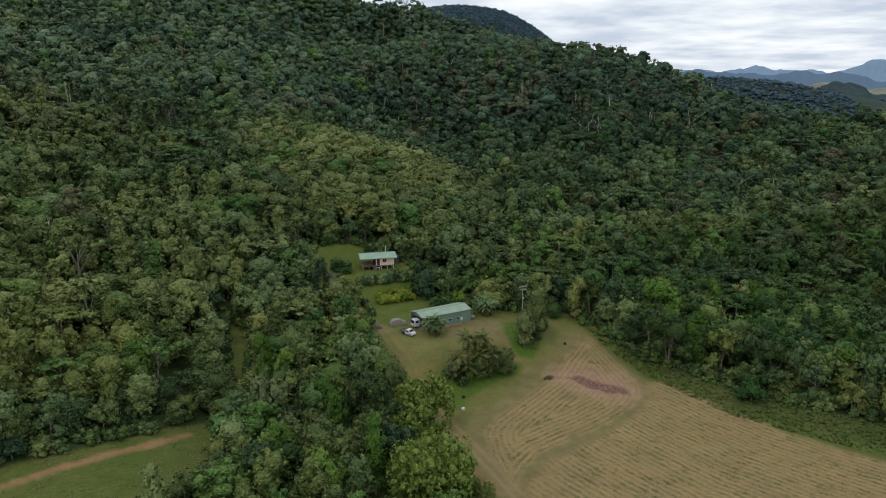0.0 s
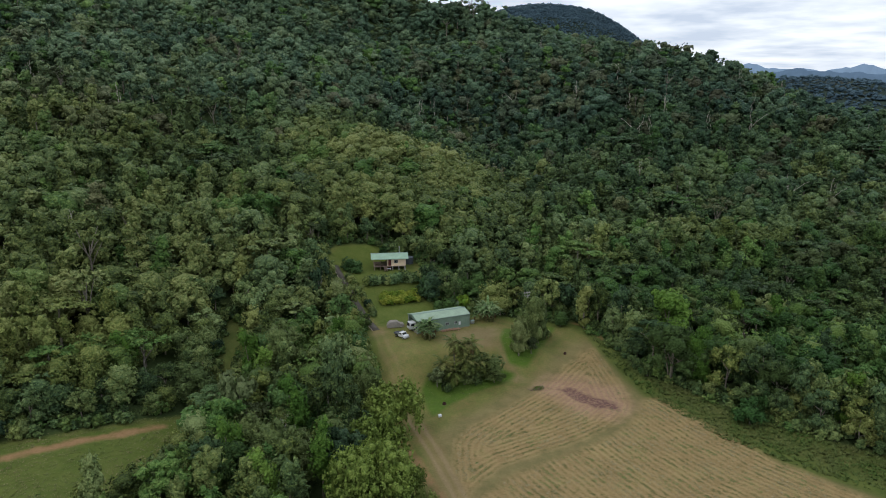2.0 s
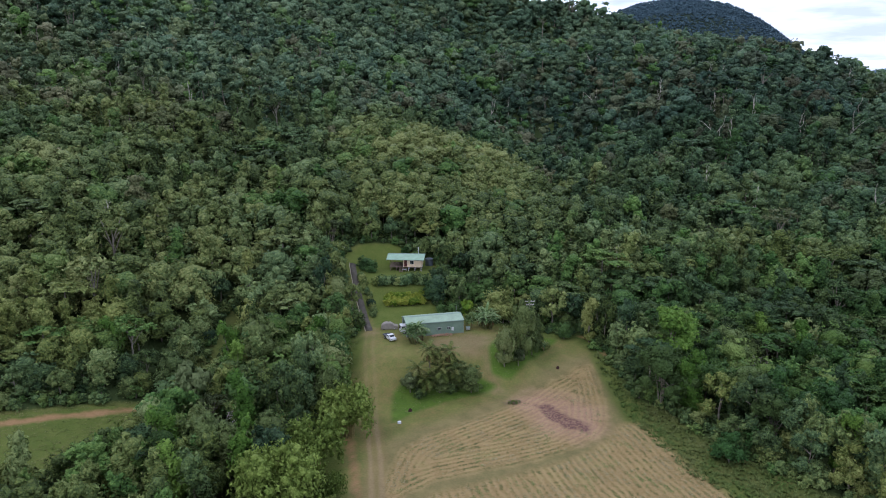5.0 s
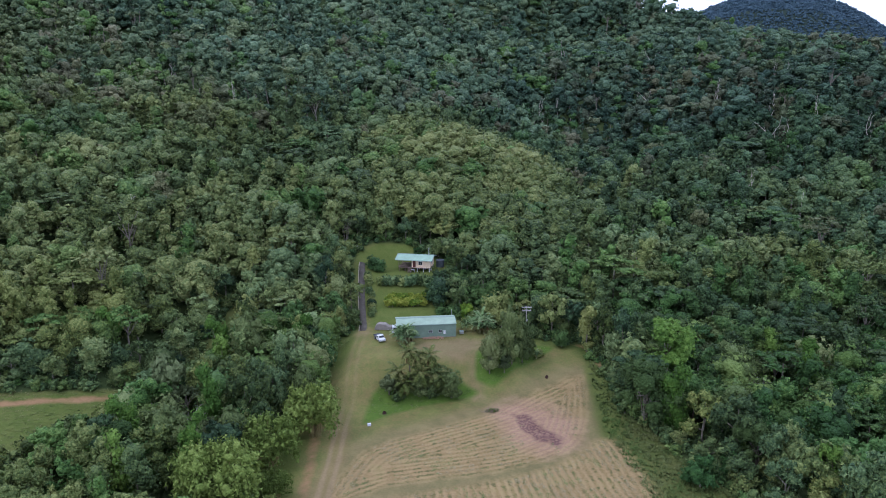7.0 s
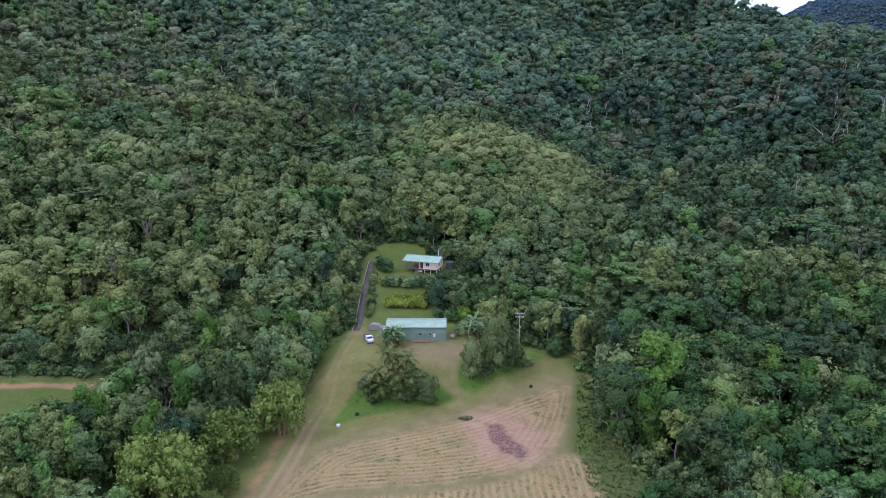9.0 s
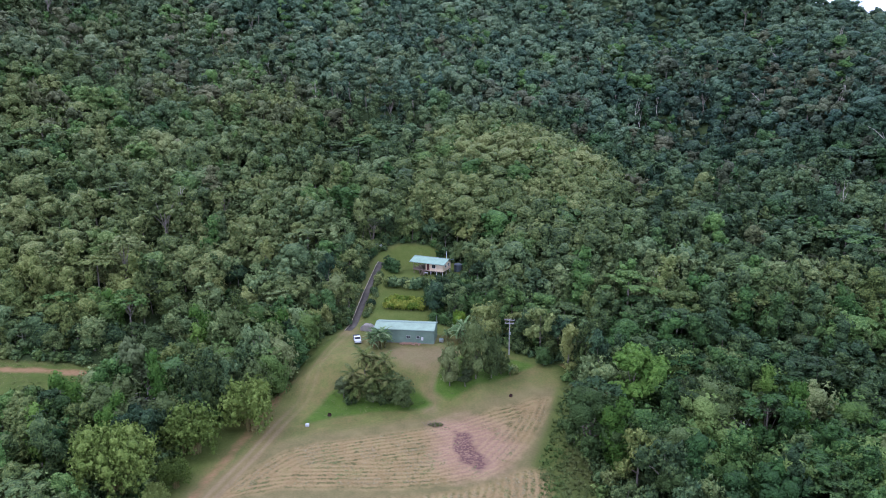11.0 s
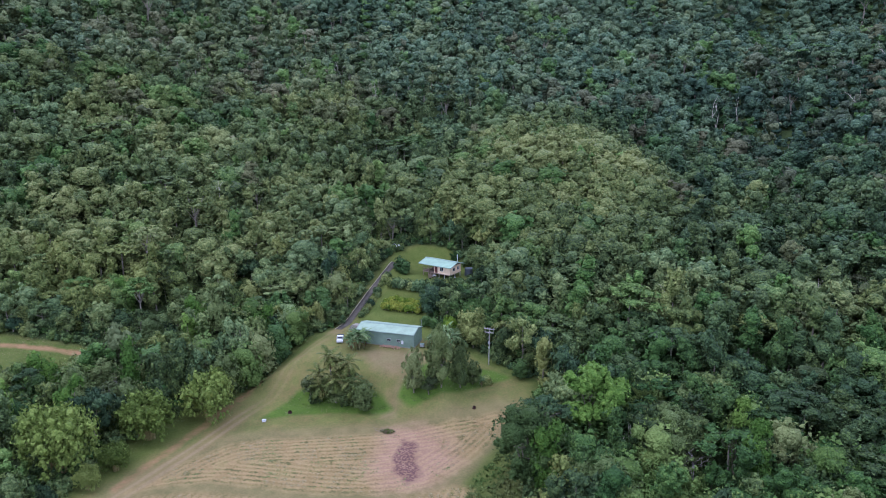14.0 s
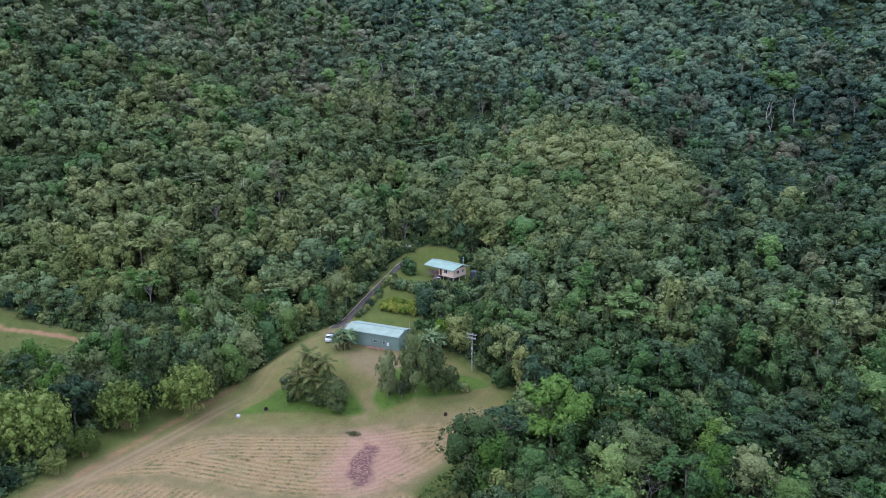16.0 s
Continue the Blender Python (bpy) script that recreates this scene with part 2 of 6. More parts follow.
FIELD = [(26.5, 190), (34.8, 191.5), (39.5, 186), (43.5, 176), (47.5, 166), (50.5, 157.5), (62, 139), (72, 131), (86, 121), (130, 92),
         (260, 20), (420, -60), (300, -300), (0, -300), (-200, -120), (-120, 36), (-40, 60), (8, 72), (18, 88), (8.5, 101), (4.0, 107), (-2, 113), (-6.5, 120.5), (-9.8, 128), (-9.2, 136), (-11.2, 144), (-15, 153), (-18.5, 164), (-18, 176), (8, 188)]
GARDEN = [(-15, 174), (-19, 176), (-24, 184), (-38, 204), (-42, 212), (-39, 219), (-28, 223.5), (-14, 221), (-10, 212), (-9, 203), (-6, 194), (8, 189), (26, 191), (27, 180)]
LEFT_FIELD = [(-110, 92), (-75.7, 108.7), (-65, 116), (-53.5, 125.9), (-47.7, 131.5), (-43.5, 121), (-45, 105), (-52, 88), (-80, 66), (-112, 60)]
ROUGH = [(40, 187), (46, 178), (51, 167), (58, 163), (67, 150), (80, 141), (98, 130), (140, 103), (130, 90), (86, 119), (62, 137), (49, 158), (43, 176)]
GLADE = [(-53.5, 168.5), (-49.5, 166), (-47.4, 159), (-45.6, 151), (-46.4, 148), (-48, 149), (-49.8, 156), (-51.8, 162)]
VERGE = [(7.5, 104), (5.0, 112), (1.0, 119.5), (-1.6, 127), (-4.6, 132.5), (-10, 132), (-10, 126), (-6, 118), (-1, 111)]
LAWN = [(-19, 180), (-25, 187), (-38, 205), (-42, 212), (-38, 220), (-27, 225), (-14, 221), (-10, 205), (-6, 193), (-12, 184)]
# the raked head of the paddock, and its long lower part beyond a mown turning strip
RAKED_HEAD = [(12.2, 110.8), (10.4, 117), (9, 125.6), (8.8, 132), (11.3, 137), (19.5, 148.2), (26.8, 158.6), (32, 169), (37, 178), (39.5, 179.5), (41.8, 174), (44.2, 164), (45.6, 153), (43.8, 146.5), (40, 141), (32.6, 133.8), (24.5, 127.9), (18, 122.6), (14.9, 117.5)]
RAKED_LOW = [(49, 154.5), (51.5, 156.3), (55, 153.3), (61, 143.2), (69.4, 131.6), (77.5, 123.6), (84, 118), (128, 89), (165, 60), (130, 14), (75, 24), (46, 62), (22, 92), (14, 108), (15.4, 112.8), (20.2, 119.6), (28.9, 127), (38, 134.6), (43.5, 141), (46.8, 148)]
LOW_EDGE = [(51, 158.5), (55, 153.3), (61, 143.2), (69.4, 131.6), (77.5, 123.6), (84, 118), (128, 89), (165, 60)]
PINK = [(24.5, 157.5), (28.5, 164.2), (36, 165), (43.3, 160.5), (46, 151), (41.5, 144), (33.8, 146.4)]
BURNT = [(30.0, 158.0), (32.6, 159.0), (37.4, 155.9), (42.6, 151.4), (41.8, 148.5), (38, 148.9), (34.3, 152.6)]
ISLAND_A = [(3, 141.5), (-0.8, 151.8), (0.5, 156), (8, 160), (14, 163), (19.5, 163), (17.5, 160.0), (10.5, 154), (5.6, 147.3)]
ISLAND_B = [(18.6, 166), (16.3, 172), (17, 179.5), (24, 188), (29.5, 189), (27, 181), (25, 172), (22.4, 166.4)]
YARD_BARE = [(1, 167), (12, 166.5), (16, 171), (15, 179), (9, 179.5), (1, 172)]
TRACK = [(16.5, 100), (14, 106), (10.5, 114.5), (5.2, 126.3), (-0.6, 138), (-5.5, 149.5), (-11.5, 162), (-15, 171), (-17, 176)]
BANK = [(9.5, 109.5), (3.0, 121.5), (-3.0, 132.2), (-9.5, 143.2), (-12.5, 149.7)]
DRIVE = [(-16.3, 173.5), (-18.5, 177.5), (-22, 183), (-27, 191), (-32.5, 200.5), (-35.3, 205.5), (-36.2, 207.5)]
WESTPATH = [(-95, 88), (-80, 99), (-72.4, 104), (-65.4, 111), (-56.2, 119.2), (-50, 126)]


# room kept free round trees that stand out: x, y, radius
STANDOUT = [(-4, 120.5, 6.5), (-3.5, 132.8, 6.5), (-9.5, 210.5, 4.2), (-5.5, 207.3, 3.2), (-1.5, 103.5, 9.5), (3.6, 111.5, 3.5), (-35, 125, 4), (-33, 148, 4), (56.4, 165, 6.5), (61.6, 164.6, 4), (58.2, 180.8, 7.0), (51, 171, 3), (69, 145.5, 3.5),
            (73.5, 151.5, 3), (72.8, 171.1, 4.8), (78.4, 177, 4.5), (83.2, 164, 4.5), (86, 173.7, 4.5), (77.2, 165.2, 4), (90.5, 157, 5), (97, 160, 5), (69.5, 156, 3), (77.5, 184.5, 3), (65.5, 182.5, 1.8), (-46.5, 214.5, 3), (-51, 209, 3), (67.5, 190, 3), (81, 192.5, 3), (-20, 118, 3.5), (-25, 122.5, 3), (-66.3, 541, 2.5), (-39, 402, 2.5), (135.5, 395, 2.5), (67.5, 317.5, 2.5), (42, 228, 2.5), (-206, 281, 2.5), (6.5, 199.6, 5.0), (12, 198, 3.5), (-1.6, 205.2, 4.0), (5.2, 194.8, 2.8), (9.2, 194.8, 2.4)]


def standing_room(x, y):
    keep_ = np.ones(np.shape(x), bool)
    for cx, cy, r in STANDOUT:
        keep_ &= np.hypot(x - cx, y - cy) > r
    return keep_


def open_land(x, y):
    """Metres inside the cleared land; negative in the wood."""
    d = poly_distance(FIELD, x, y)
    for p in (GARDEN, LEFT_FIELD, GLADE, ROUGH):
        d = np.maximum(d, poly_distance(p, x, y))
    return d


def axis(lo, hi, fine, reach):
    mid = np.arange(lo, hi + fine / 2, fine)
    steps, p = [], fine
    tot = 0.0
    while tot < reach:
        p *= 1.11
        tot += p
        steps.append(tot)
    steps = np.array(steps)
    return np.concatenate([lo - steps[::-1], mid, hi + steps])


def mesh_from(name, verts, tris, mats, mat_index=None, smooth_shade=False, **attrs):
    """A mesh from numpy arrays of corners and triangles (or quads), with one value a corner for each attribute."""
    me = bpy.data.meshes.new(name)
    k = tris.shape[1]
    me.vertices.add(len(verts))
    me.vertices.foreach_set("co", np.ascontiguousarray(verts, np.float32).ravel())
    me.loops.add(tris.size)
    me.loops.foreach_set("vertex_index", np.ascontiguousarray(tris, np.int32).ravel())
    me.polygons.add(len(tris))
    me.polygons.foreach_set("loop_start", np.arange(0, tris.size, k, dtype=np.int32))
    if mat_index is not None:
        me.polygons.foreach_set("material_index", np.ascontiguousarray(mat_index, np.int32))
    me.polygons.foreach_set("use_smooth", np.full(len(tris), smooth_shade, bool))
    for m in mats:
        me.materials.append(m)
    for key, val in attrs.items():
        a = me.attributes.new(key, "FLOAT", "POINT")
        a.data.foreach_set("value", np.ascontiguousarray(val, np.float32))
    me.update()
    me.validate()
    return me


def ground_material():
    m, n, l, b = material("ground", 0.95, 0, 0.15)

    def attr(key):
        a = n.new("ShaderNodeAttribute")
        a.attribute_name = key
        return a.outputs["Fac"]
    fine, mid, wide = noise_node(n, l, 2.4, 6, 0.7), noise_node(n, l, 0.28, 5, 0.6), noise_node(n, l, 0.045, 4, 0.6)

    def mask(key, width=0.5, wobble=1.0):
        w = math_node(n, l, "MULTIPLY", math_node(n, l, "SUBTRACT", mid.outputs["Fac"], 0.5), wobble * 3.0)
        s = math_node(n, l, "ADD", attr(key), w)
        r = n.new("ShaderNodeMapRange")
        r.inputs["From Min"].default_value, r.inputs["From Max"].default_value = -width, width
        l.new(s, r.inputs["Value"])
        return r.outputs[0]

    def tone(a, c, src):
        r = ramp(n, [(0.33, a), (0.67, c)])
        l.new(src, r.inputs[0])
        return r.outputs[0]
    fm = math_node(n, l, "ADD", math_node(n, l, "MULTIPLY", fine.outputs["Fac"], 0.55), math_node(n, l, "MULTIPLY", mid.outputs["Fac"], 0.45))
    wood = tone((0.026, 0.047, 0.018), (0.052, 0.082, 0.030), fm)
    # Far ground: the shade within distant woods is put into this dark colour.
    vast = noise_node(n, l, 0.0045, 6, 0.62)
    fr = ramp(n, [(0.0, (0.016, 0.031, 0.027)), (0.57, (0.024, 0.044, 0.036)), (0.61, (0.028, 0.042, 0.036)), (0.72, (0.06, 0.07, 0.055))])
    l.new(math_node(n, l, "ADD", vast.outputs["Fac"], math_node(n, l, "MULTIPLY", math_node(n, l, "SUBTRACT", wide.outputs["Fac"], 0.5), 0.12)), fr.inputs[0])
    far_shaded = fr.outputs[0]
    grass = tone((0.080, 0.110, 0.030), (0.160, 0.184, 0.058), fm)
    dry = tone((0.140, 0.112, 0.052), (0.212, 0.168, 0.082), fm)
    patchy = noise_node(n, l, 0.30, 6, 0.66)
    thin = n.new("ShaderNodeMapRange")
    thin.inputs["From Min"].default_value, thin.inputs["From Max"].default_value, thin.inputs["To Max"].default_value = 0.42, 0.64, 0.48
    l.new(patchy.outputs["Fac"], thin.inputs["Value"])
    lawn = mix_col(n, l, math_node(n, l, "ADD", math_node(n, l, "MULTIPLY", wide.outputs["Fac"], 0.30), thin.outputs[0]), grass, dry)
    lawn = mix_col(n, l, attr("sere"), lawn, mix_col(n, l, mid.outputs["Fac"], tone((0.110, 0.110, 0.050), (0.165, 0.152, 0.074), fm), tone((0.170, 0.138, 0.075), (0.248, 0.200, 0.115), fm)))
    straw_lo, straw_hi = tone((0.180, 0.140, 0.066), (0.276, 0.212, 0.106), fm), tone((0.302, 0.234, 0.126), (0.42, 0.332, 0.186), fm)
    row = math_node(n, l, "SINE", math_node(n, l, "ADD", math_node(n, l, "MULTIPLY", attr("rows"), 4.9), math_node(n, l, "MULTIPLY", mid.outputs["Fac"], 6.5)), 0.0)
    rowr = n.new("ShaderNodeMapRange")
    rowr.inputs["From Min"].default_value, rowr.inputs["From Max"].default_value = -1.0, 1.3
    l.new(math_node(n, l, "ADD", row, math_node(n, l, "MULTIPLY", math_node(n, l, "SUBTRACT", fine.outputs["Fac"], 0.5), 6.5)), rowr.inputs["Value"])
    worn_out = noise_node(n, l, 0.11, 4, 0.6)
    fade = n.new("ShaderNodeMapRange")
    fade.inputs["From Min"].default_value, fade.inputs["From Max"].default_value, fade.inputs["To Min"].default_value = 0.34, 0.56, 0.45
    l.new(worn_out.outputs["Fac"], fade.inputs["Value"])
    straw_hi = mix_col(n, l, math_node(n, l, "MULTIPLY", wide.outputs["Fac"], 0.7), straw_hi, tone((0.285, 0.198, 0.120), (0.39, 0.285, 0.185), fm))
    ridge = mix_col(n, l, fade.outputs[0], (0.5, 0.5, 0.5), rowr.outputs[0])
    till = mix_col(n, l, math_node(n, l, "MULTIPLY", math_node(n, l, "MULTIPLY", ridge, mid.outputs["Fac"]), 1.2), straw_lo, straw_hi)
    dab = n.new("ShaderNodeMapRange")
    dab.inputs["From Min"].default_value, dab.inputs["From Max"].default_value, dab.inputs["To Max"].default_value = 0.54, 0.66, 0.7
    l.new(math_node(n, l, "ADD", math_node(n, l, "MULTIPLY", fine.outputs["Fac"], 0.5), math_node(n, l, "MULTIPLY", mid.outputs["Fac"], 0.55)), dab.inputs["Value"])
    gap = n.new("ShaderNodeMapRange")
    gap.inputs["From Min"].default_value, gap.inputs["From Max"].default_value, gap.inputs["To Max"].default_value = 0.10, 0.55, 0.95
    dash = noise_node(n, l, 0.75, 4, 0.65)
    l.new(math_node(n, l, "SUBTRACT", math_node(n, l, "MULTIPLY", math_node(n, l, "SUBTRACT", dash.outputs["Fac"], 0.445), 4.2), rowr.outputs[0]), gap.inputs["Value"])
    till = mix_col(n, l, math_node(n, l, "MULTIPLY", gap.outputs[0], fade.outputs[0]), till, tone((0.070, 0.080, 0.030), (0.140, 0.138, 0.058), fm))
    till = mix_col(n, l, math_node(n, l, "MULTIPLY", dab.outputs[0], 0.5), till, grass)
    bare = tone((0.146, 0.110, 0.070), (0.230, 0.178, 0.115), fm)
    pink = tone((0.25, 0.155, 0.115), (0.36, 0.24, 0.19), fm)
    pink = mix_col(n, l, math_node(n, l, "MULTIPLY", rowr.outputs[0], 0.5), pink, straw_hi)
    speck = n.new("ShaderNodeMapRange")
    speck.inputs["From Min"].default_value, speck.inputs["From Max"].default_value, speck.inputs["To Min"].default_value = 0.43, 0.53, 0.2
    l.new(fine.outputs["Fac"], speck.inputs["Value"])
    burnt = tone((0.088, 0.047, 0.052), (0.145, 0.084, 0.084), fm)
    rough = mix_col(n, l, math_node(n, l, "MULTIPLY", mid.outputs["Fac"], 0.8), tone((0.042, 0.076, 0.016), (0.082, 0.118, 0.029), fm), tone((0.072, 0.082, 0.029), (0.125, 0.122, 0.050), fm))
    lush = mix_col(n, l, math_node(n, l, "MULTIPLY", mid.outputs["Fac"], 0.38), tone((0.054, 0.098, 0.018), (0.104, 0.152, 0.036), fm), tone((0.100, 0.092, 0.034), (0.165, 0.142, 0.062), fm))
    isle = tone((0.048, 0.100, 0.016), (0.096, 0.165, 0.030), fm)
    track = tone((0.178, 0.136, 0.068), (0.262, 0.204, 0.112), fm)
    clay = tone((0.2016, 0.1277, 0.0672), (0.2822, 0.1882, 0.1075), fm)
    c = mix_col(n, l, mask("far", 3.0), wood, far_shaded)
    c = mix_col(n, l, mask("open", 1.0), c, lawn)
    c = mix_col(n, l, mask("rough", 1.2), c, rough)
    c = mix_col(n, l, math_node(n, l, "MULTIPLY", mask("bare", 1.6, 1.8), 0.6), c, bare)
    c = mix_col(n, l, mask("green", 1.5), c, lush)
    c = mix_col(n, l, mask("isle", 0.6, 0.3), c, isle)
    c = mix_col(n, l, mask("till", 1.2), c, till)
    c = mix_col(n, l, math_node(n, l, "MULTIPLY", mask("pink", 2.6, 1.6), 0.86), c, pink)
    c = mix_col(n, l, math_node(n, l, "MULTIPLY", mask("burnt", 0.6, 2.0), speck.outputs[0]), c, burnt)
    side = math_node(n, l, "ABSOLUTE", attr("side"), 0.0)
    wheel = n.new("ShaderNodeMapRange")
    wheel.inputs["From Min"].default_value, wheel.inputs["From Max"].default_value, wheel.inputs["To Min"].default_value, wheel.inputs["To Max"].default_value = 0.15, 0.7, 0.8, 0.0
    l.new(math_node(n, l, "ADD", math_node(n, l, "ABSOLUTE", math_node(n, l, "SUBTRACT", side, 0.95), 0.0), math_node(n, l, "MULTIPLY", math_node(n, l, "SUBTRACT", mid.outputs["Fac"], 0.5), 1.2)), wheel.inputs["Value"])
    worn = n.new("ShaderNodeMapRange")
    worn.inputs["From Min"].default_value, worn.inputs["From Max"].default_value, worn.inputs["To Min"].default_value, worn.inputs["To Max"].default_value = 1.2, 2.8, 0.50, 0.0
    l.new(math_node(n, l, "ADD", side, math_node(n, l, "MULTIPLY", math_node(n, l, "SUBTRACT", mid.outputs["Fac"], 0.5), 3.0)), worn.inputs["Value"])
    c = mix_col(n, l, math_node(n, l, "MULTIPLY", worn.outputs[0], attr("wear")), c, track)
    c = mix_col(n, l, math_node(n, l, "MULTIPLY", wheel.outputs[0], attr("wear")), c, tone((0.19, 0.148, 0.088), (0.29, 0.235, 0.15), fm))
    c = mix_col(n, l, mask("clay", 0.6, 0.9), c, clay)
    c = mix_col(n, l, 1.0, c, (1.08, 1.0, 0.88), "MULTIPLY")
    l.new(c, b.inputs["Base Color"])
    hgt = math_node(n, l, "ADD", fine.outputs["Fac"], math_node(n, l, "MULTIPLY", math_node(n, l, "MULTIPLY", rowr.outputs[0], mask("till", 1.2)), 0.5))
    bump(n, l, b, hgt, 0.7, 0.18)
    return m


gx, gy = axis(-72, 92, 1.1, 4800), axis(84, 226, 1.1, 4800)
GX, GY = np.meshgrid(gx, gy)
fx, fy = GX.ravel(), GY.ravel()
nx, ny = len(gx), len(gy)
idx = np.arange(nx * ny).reshape(ny, nx)
quads = np.stack([idx[:-1, :-1], idx[:-1, 1:], idx[1:, 1:], idx[1:, :-1]], -1).reshape(-1, 4)
d_open = np.clip(np.maximum(poly_distance(FIELD, fx, fy), np.maximum(poly_distance(GARDEN, fx, fy), np.maximum(poly_distance(LEFT_FIELD, fx, fy), poly_distance(GLADE, fx, fy)))), -60, 60)
d_head, d_low = poly_distance(RAKED_HEAD, fx, fy), poly_distance(RAKED_LOW, fx, fy)
d_till = np.clip(np.maximum(d_head, d_low), -60, 60)
d_rows = np.where(d_low > -0.6, line_distance(LOW_EDGE, fx, fy) * 0.93, np.clip(d_head, -5, 60))
d_green = np.max([poly_distance(p, fx, fy) for p in (LEFT_FIELD, VERGE, LAWN, [(-12.2, 156), (-12.6, 163), (-15.6, 170), (-18.5, 170), (-18.2, 163), (-15.5, 155)], [(-17, 176.5), (-12, 179), (6, 188), (-6, 196), (-22, 188)], [(-41, 214), (-38, 219), (-27, 224), (-22, 220), (-34, 211)])], axis=0)
edge_green = 1.5 - np.abs(poly_distance(FIELD, fx, fy) + 0.9)
land_me = mesh_from("ground", np.stack([fx, fy, land(fx, fy)], -1), quads, [ground_material()], smooth_shade=True,
                    open=d_open, till=d_till, rows=d_rows, wear=0.24 + 0.66 * smooth((148 - fy) / 16), sere=0.75 * smooth((d_till + 7) / 5) * smooth(poly_distance(FIELD, fx, fy) / 2.0), rough=np.clip(np.maximum(poly_distance(ROUGH, fx, fy) + 0.6, poly_distance(GLADE, fx, fy) + 1.0), -30, 30), pink=np.clip(poly_distance(PINK, fx, fy), -30, 30), burnt=np.clip(poly_distance(BURNT, fx, fy), -30, 30),
                    bare=np.clip(np.maximum(np.maximum(poly_distance(YARD_BARE, fx, fy), np.maximum(np.maximum(1.2 - np.hypot(fx + 37.5, fy - 210), 2.0 - np.hypot(fx + 15.6, fy - 172)), 0.15 - line_distance([(-23.5, 194.5), (-18.5, 197), (-14, 199.8)], fx, fy))), 1.0 - line_distance([(14, 172), (18.2, 165.5), (21, 161)], fx, fy)), -30, 30),
                    isle=np.clip(0.5 + np.maximum(poly_distance(ISLAND_A, fx, fy), poly_distance(ISLAND_B, fx, fy)), -30, 30),
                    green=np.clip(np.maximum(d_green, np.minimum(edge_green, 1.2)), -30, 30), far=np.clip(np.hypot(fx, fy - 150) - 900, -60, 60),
                    side=side_of(TRACK, fx, fy), clay=np.clip(np.maximum(0.9 - line_distance(WESTPATH, fx, fy), np.maximum(0.65 - line_distance(BANK, fx, fy), 0.35 - line_distance([(32, 193.4), (37, 193), (40.6, 190), (42.5, 185)], fx, fy))), -20, 20))
tagged(new("ground", land_me), "valley floor of mown and raked paddock running up into wooded hills", "ground", kind="structure")


# ---- trees: shapes ----
def rot_to(nrm, rng):
    """Two unit vectors across each normal, turned at random about it."""
    a = np.cross(nrm, rng.normal(size=nrm.shape))
    a /= np.linalg.norm(a, axis=1, keepdims=True) + 1e-9
    return a, np.cross(nrm, a)


PHI = (1 + 5 ** 0.5) / 2
ICO_V = np.array([(-1, PHI, 0), (1, PHI, 0), (-1, -PHI, 0), (1, -PHI, 0), (0, -1, PHI), (0, 1, PHI), (0, -1, -PHI), (0, 1, -PHI), (PHI, 0, -1), (PHI, 0, 1), (-PHI, 0, -1), (-PHI, 0, 1)]) / math.hypot(1, PHI)
ICO_F = np.array([(0, 11, 5), (0, 5, 1), (0, 1, 7), (0, 7, 10), (0, 10, 11), (1, 5, 9), (5, 11, 4), (11, 10, 2), (10, 7, 6), (7, 1, 8), (3, 9, 4), (3, 4, 2), (3, 2, 6), (3, 6, 8), (3, 8, 9), (4, 9, 5), (2, 4, 11), (6, 2, 10), (8, 6, 7), (9, 8, 1)])
ICO_TOP = ICO_F[ICO_V[ICO_F][:, :, 2].mean(1) > -0.55]


def clump_cards(rng, centres, radii, count, size, up=0.25, droop=0.0, quad=False, squash=0.8):
    """Leaf sprays set round the lobes of a crown, facing roughly outwards."""
    w = radii ** 2
    pick = rng.choice(len(centres), count, p=w / w.sum())
    nrm = rng.normal(size=(count, 3))
    nrm[:, 2] = np.abs(nrm[:, 2]) * 1.0 - 0.45
    nrm /= np.linalg.norm(nrm, axis=1, keepdims=True)
    pos = centres[pick] + nrm * (radii[pick] * rng.uniform(0.92, 1.14, count))[:, None] * (1, 1, squash)
    face = nrm + rng.normal(size=(count, 3)) * 0.85 + (0, 0, up)
    face /= np.linalg.norm(face, axis=1, keepdims=True)
    a, b = rot_to(face, rng)
    b[:, 2] -= droop
    s = size * rng.uniform(0.6, 1.3, (count, 1))
    if quad:
        v = np.stack([pos - a * s * 0.5, pos - b * s * 0.34 + face * s * 0.1, pos + a * s * 0.55, pos + b * s * 0.36 - face * s * 0.08], 1)
        t = np.array([(0, 1, 2), (0, 2, 3)])
    else:
        v = np.stack([pos - a * s * 0.62 - b * s * 0.3, pos + a * s * 0.62 - b * s * 0.3, pos + b * s * 0.68], 1)
        t = np.array([(0, 1, 2)])
    k = v.shape[1]
    f = (t[None] + (np.arange(count) * k)[:, None, None]).reshape(-1, 3)
    return v.reshape(-1, 3), f


CAP_A = np.arange(6) * math.pi / 3
CAP_F = np.array([(0, 1 + k, 1 + (k + 1) % 6) for k in range(6)])


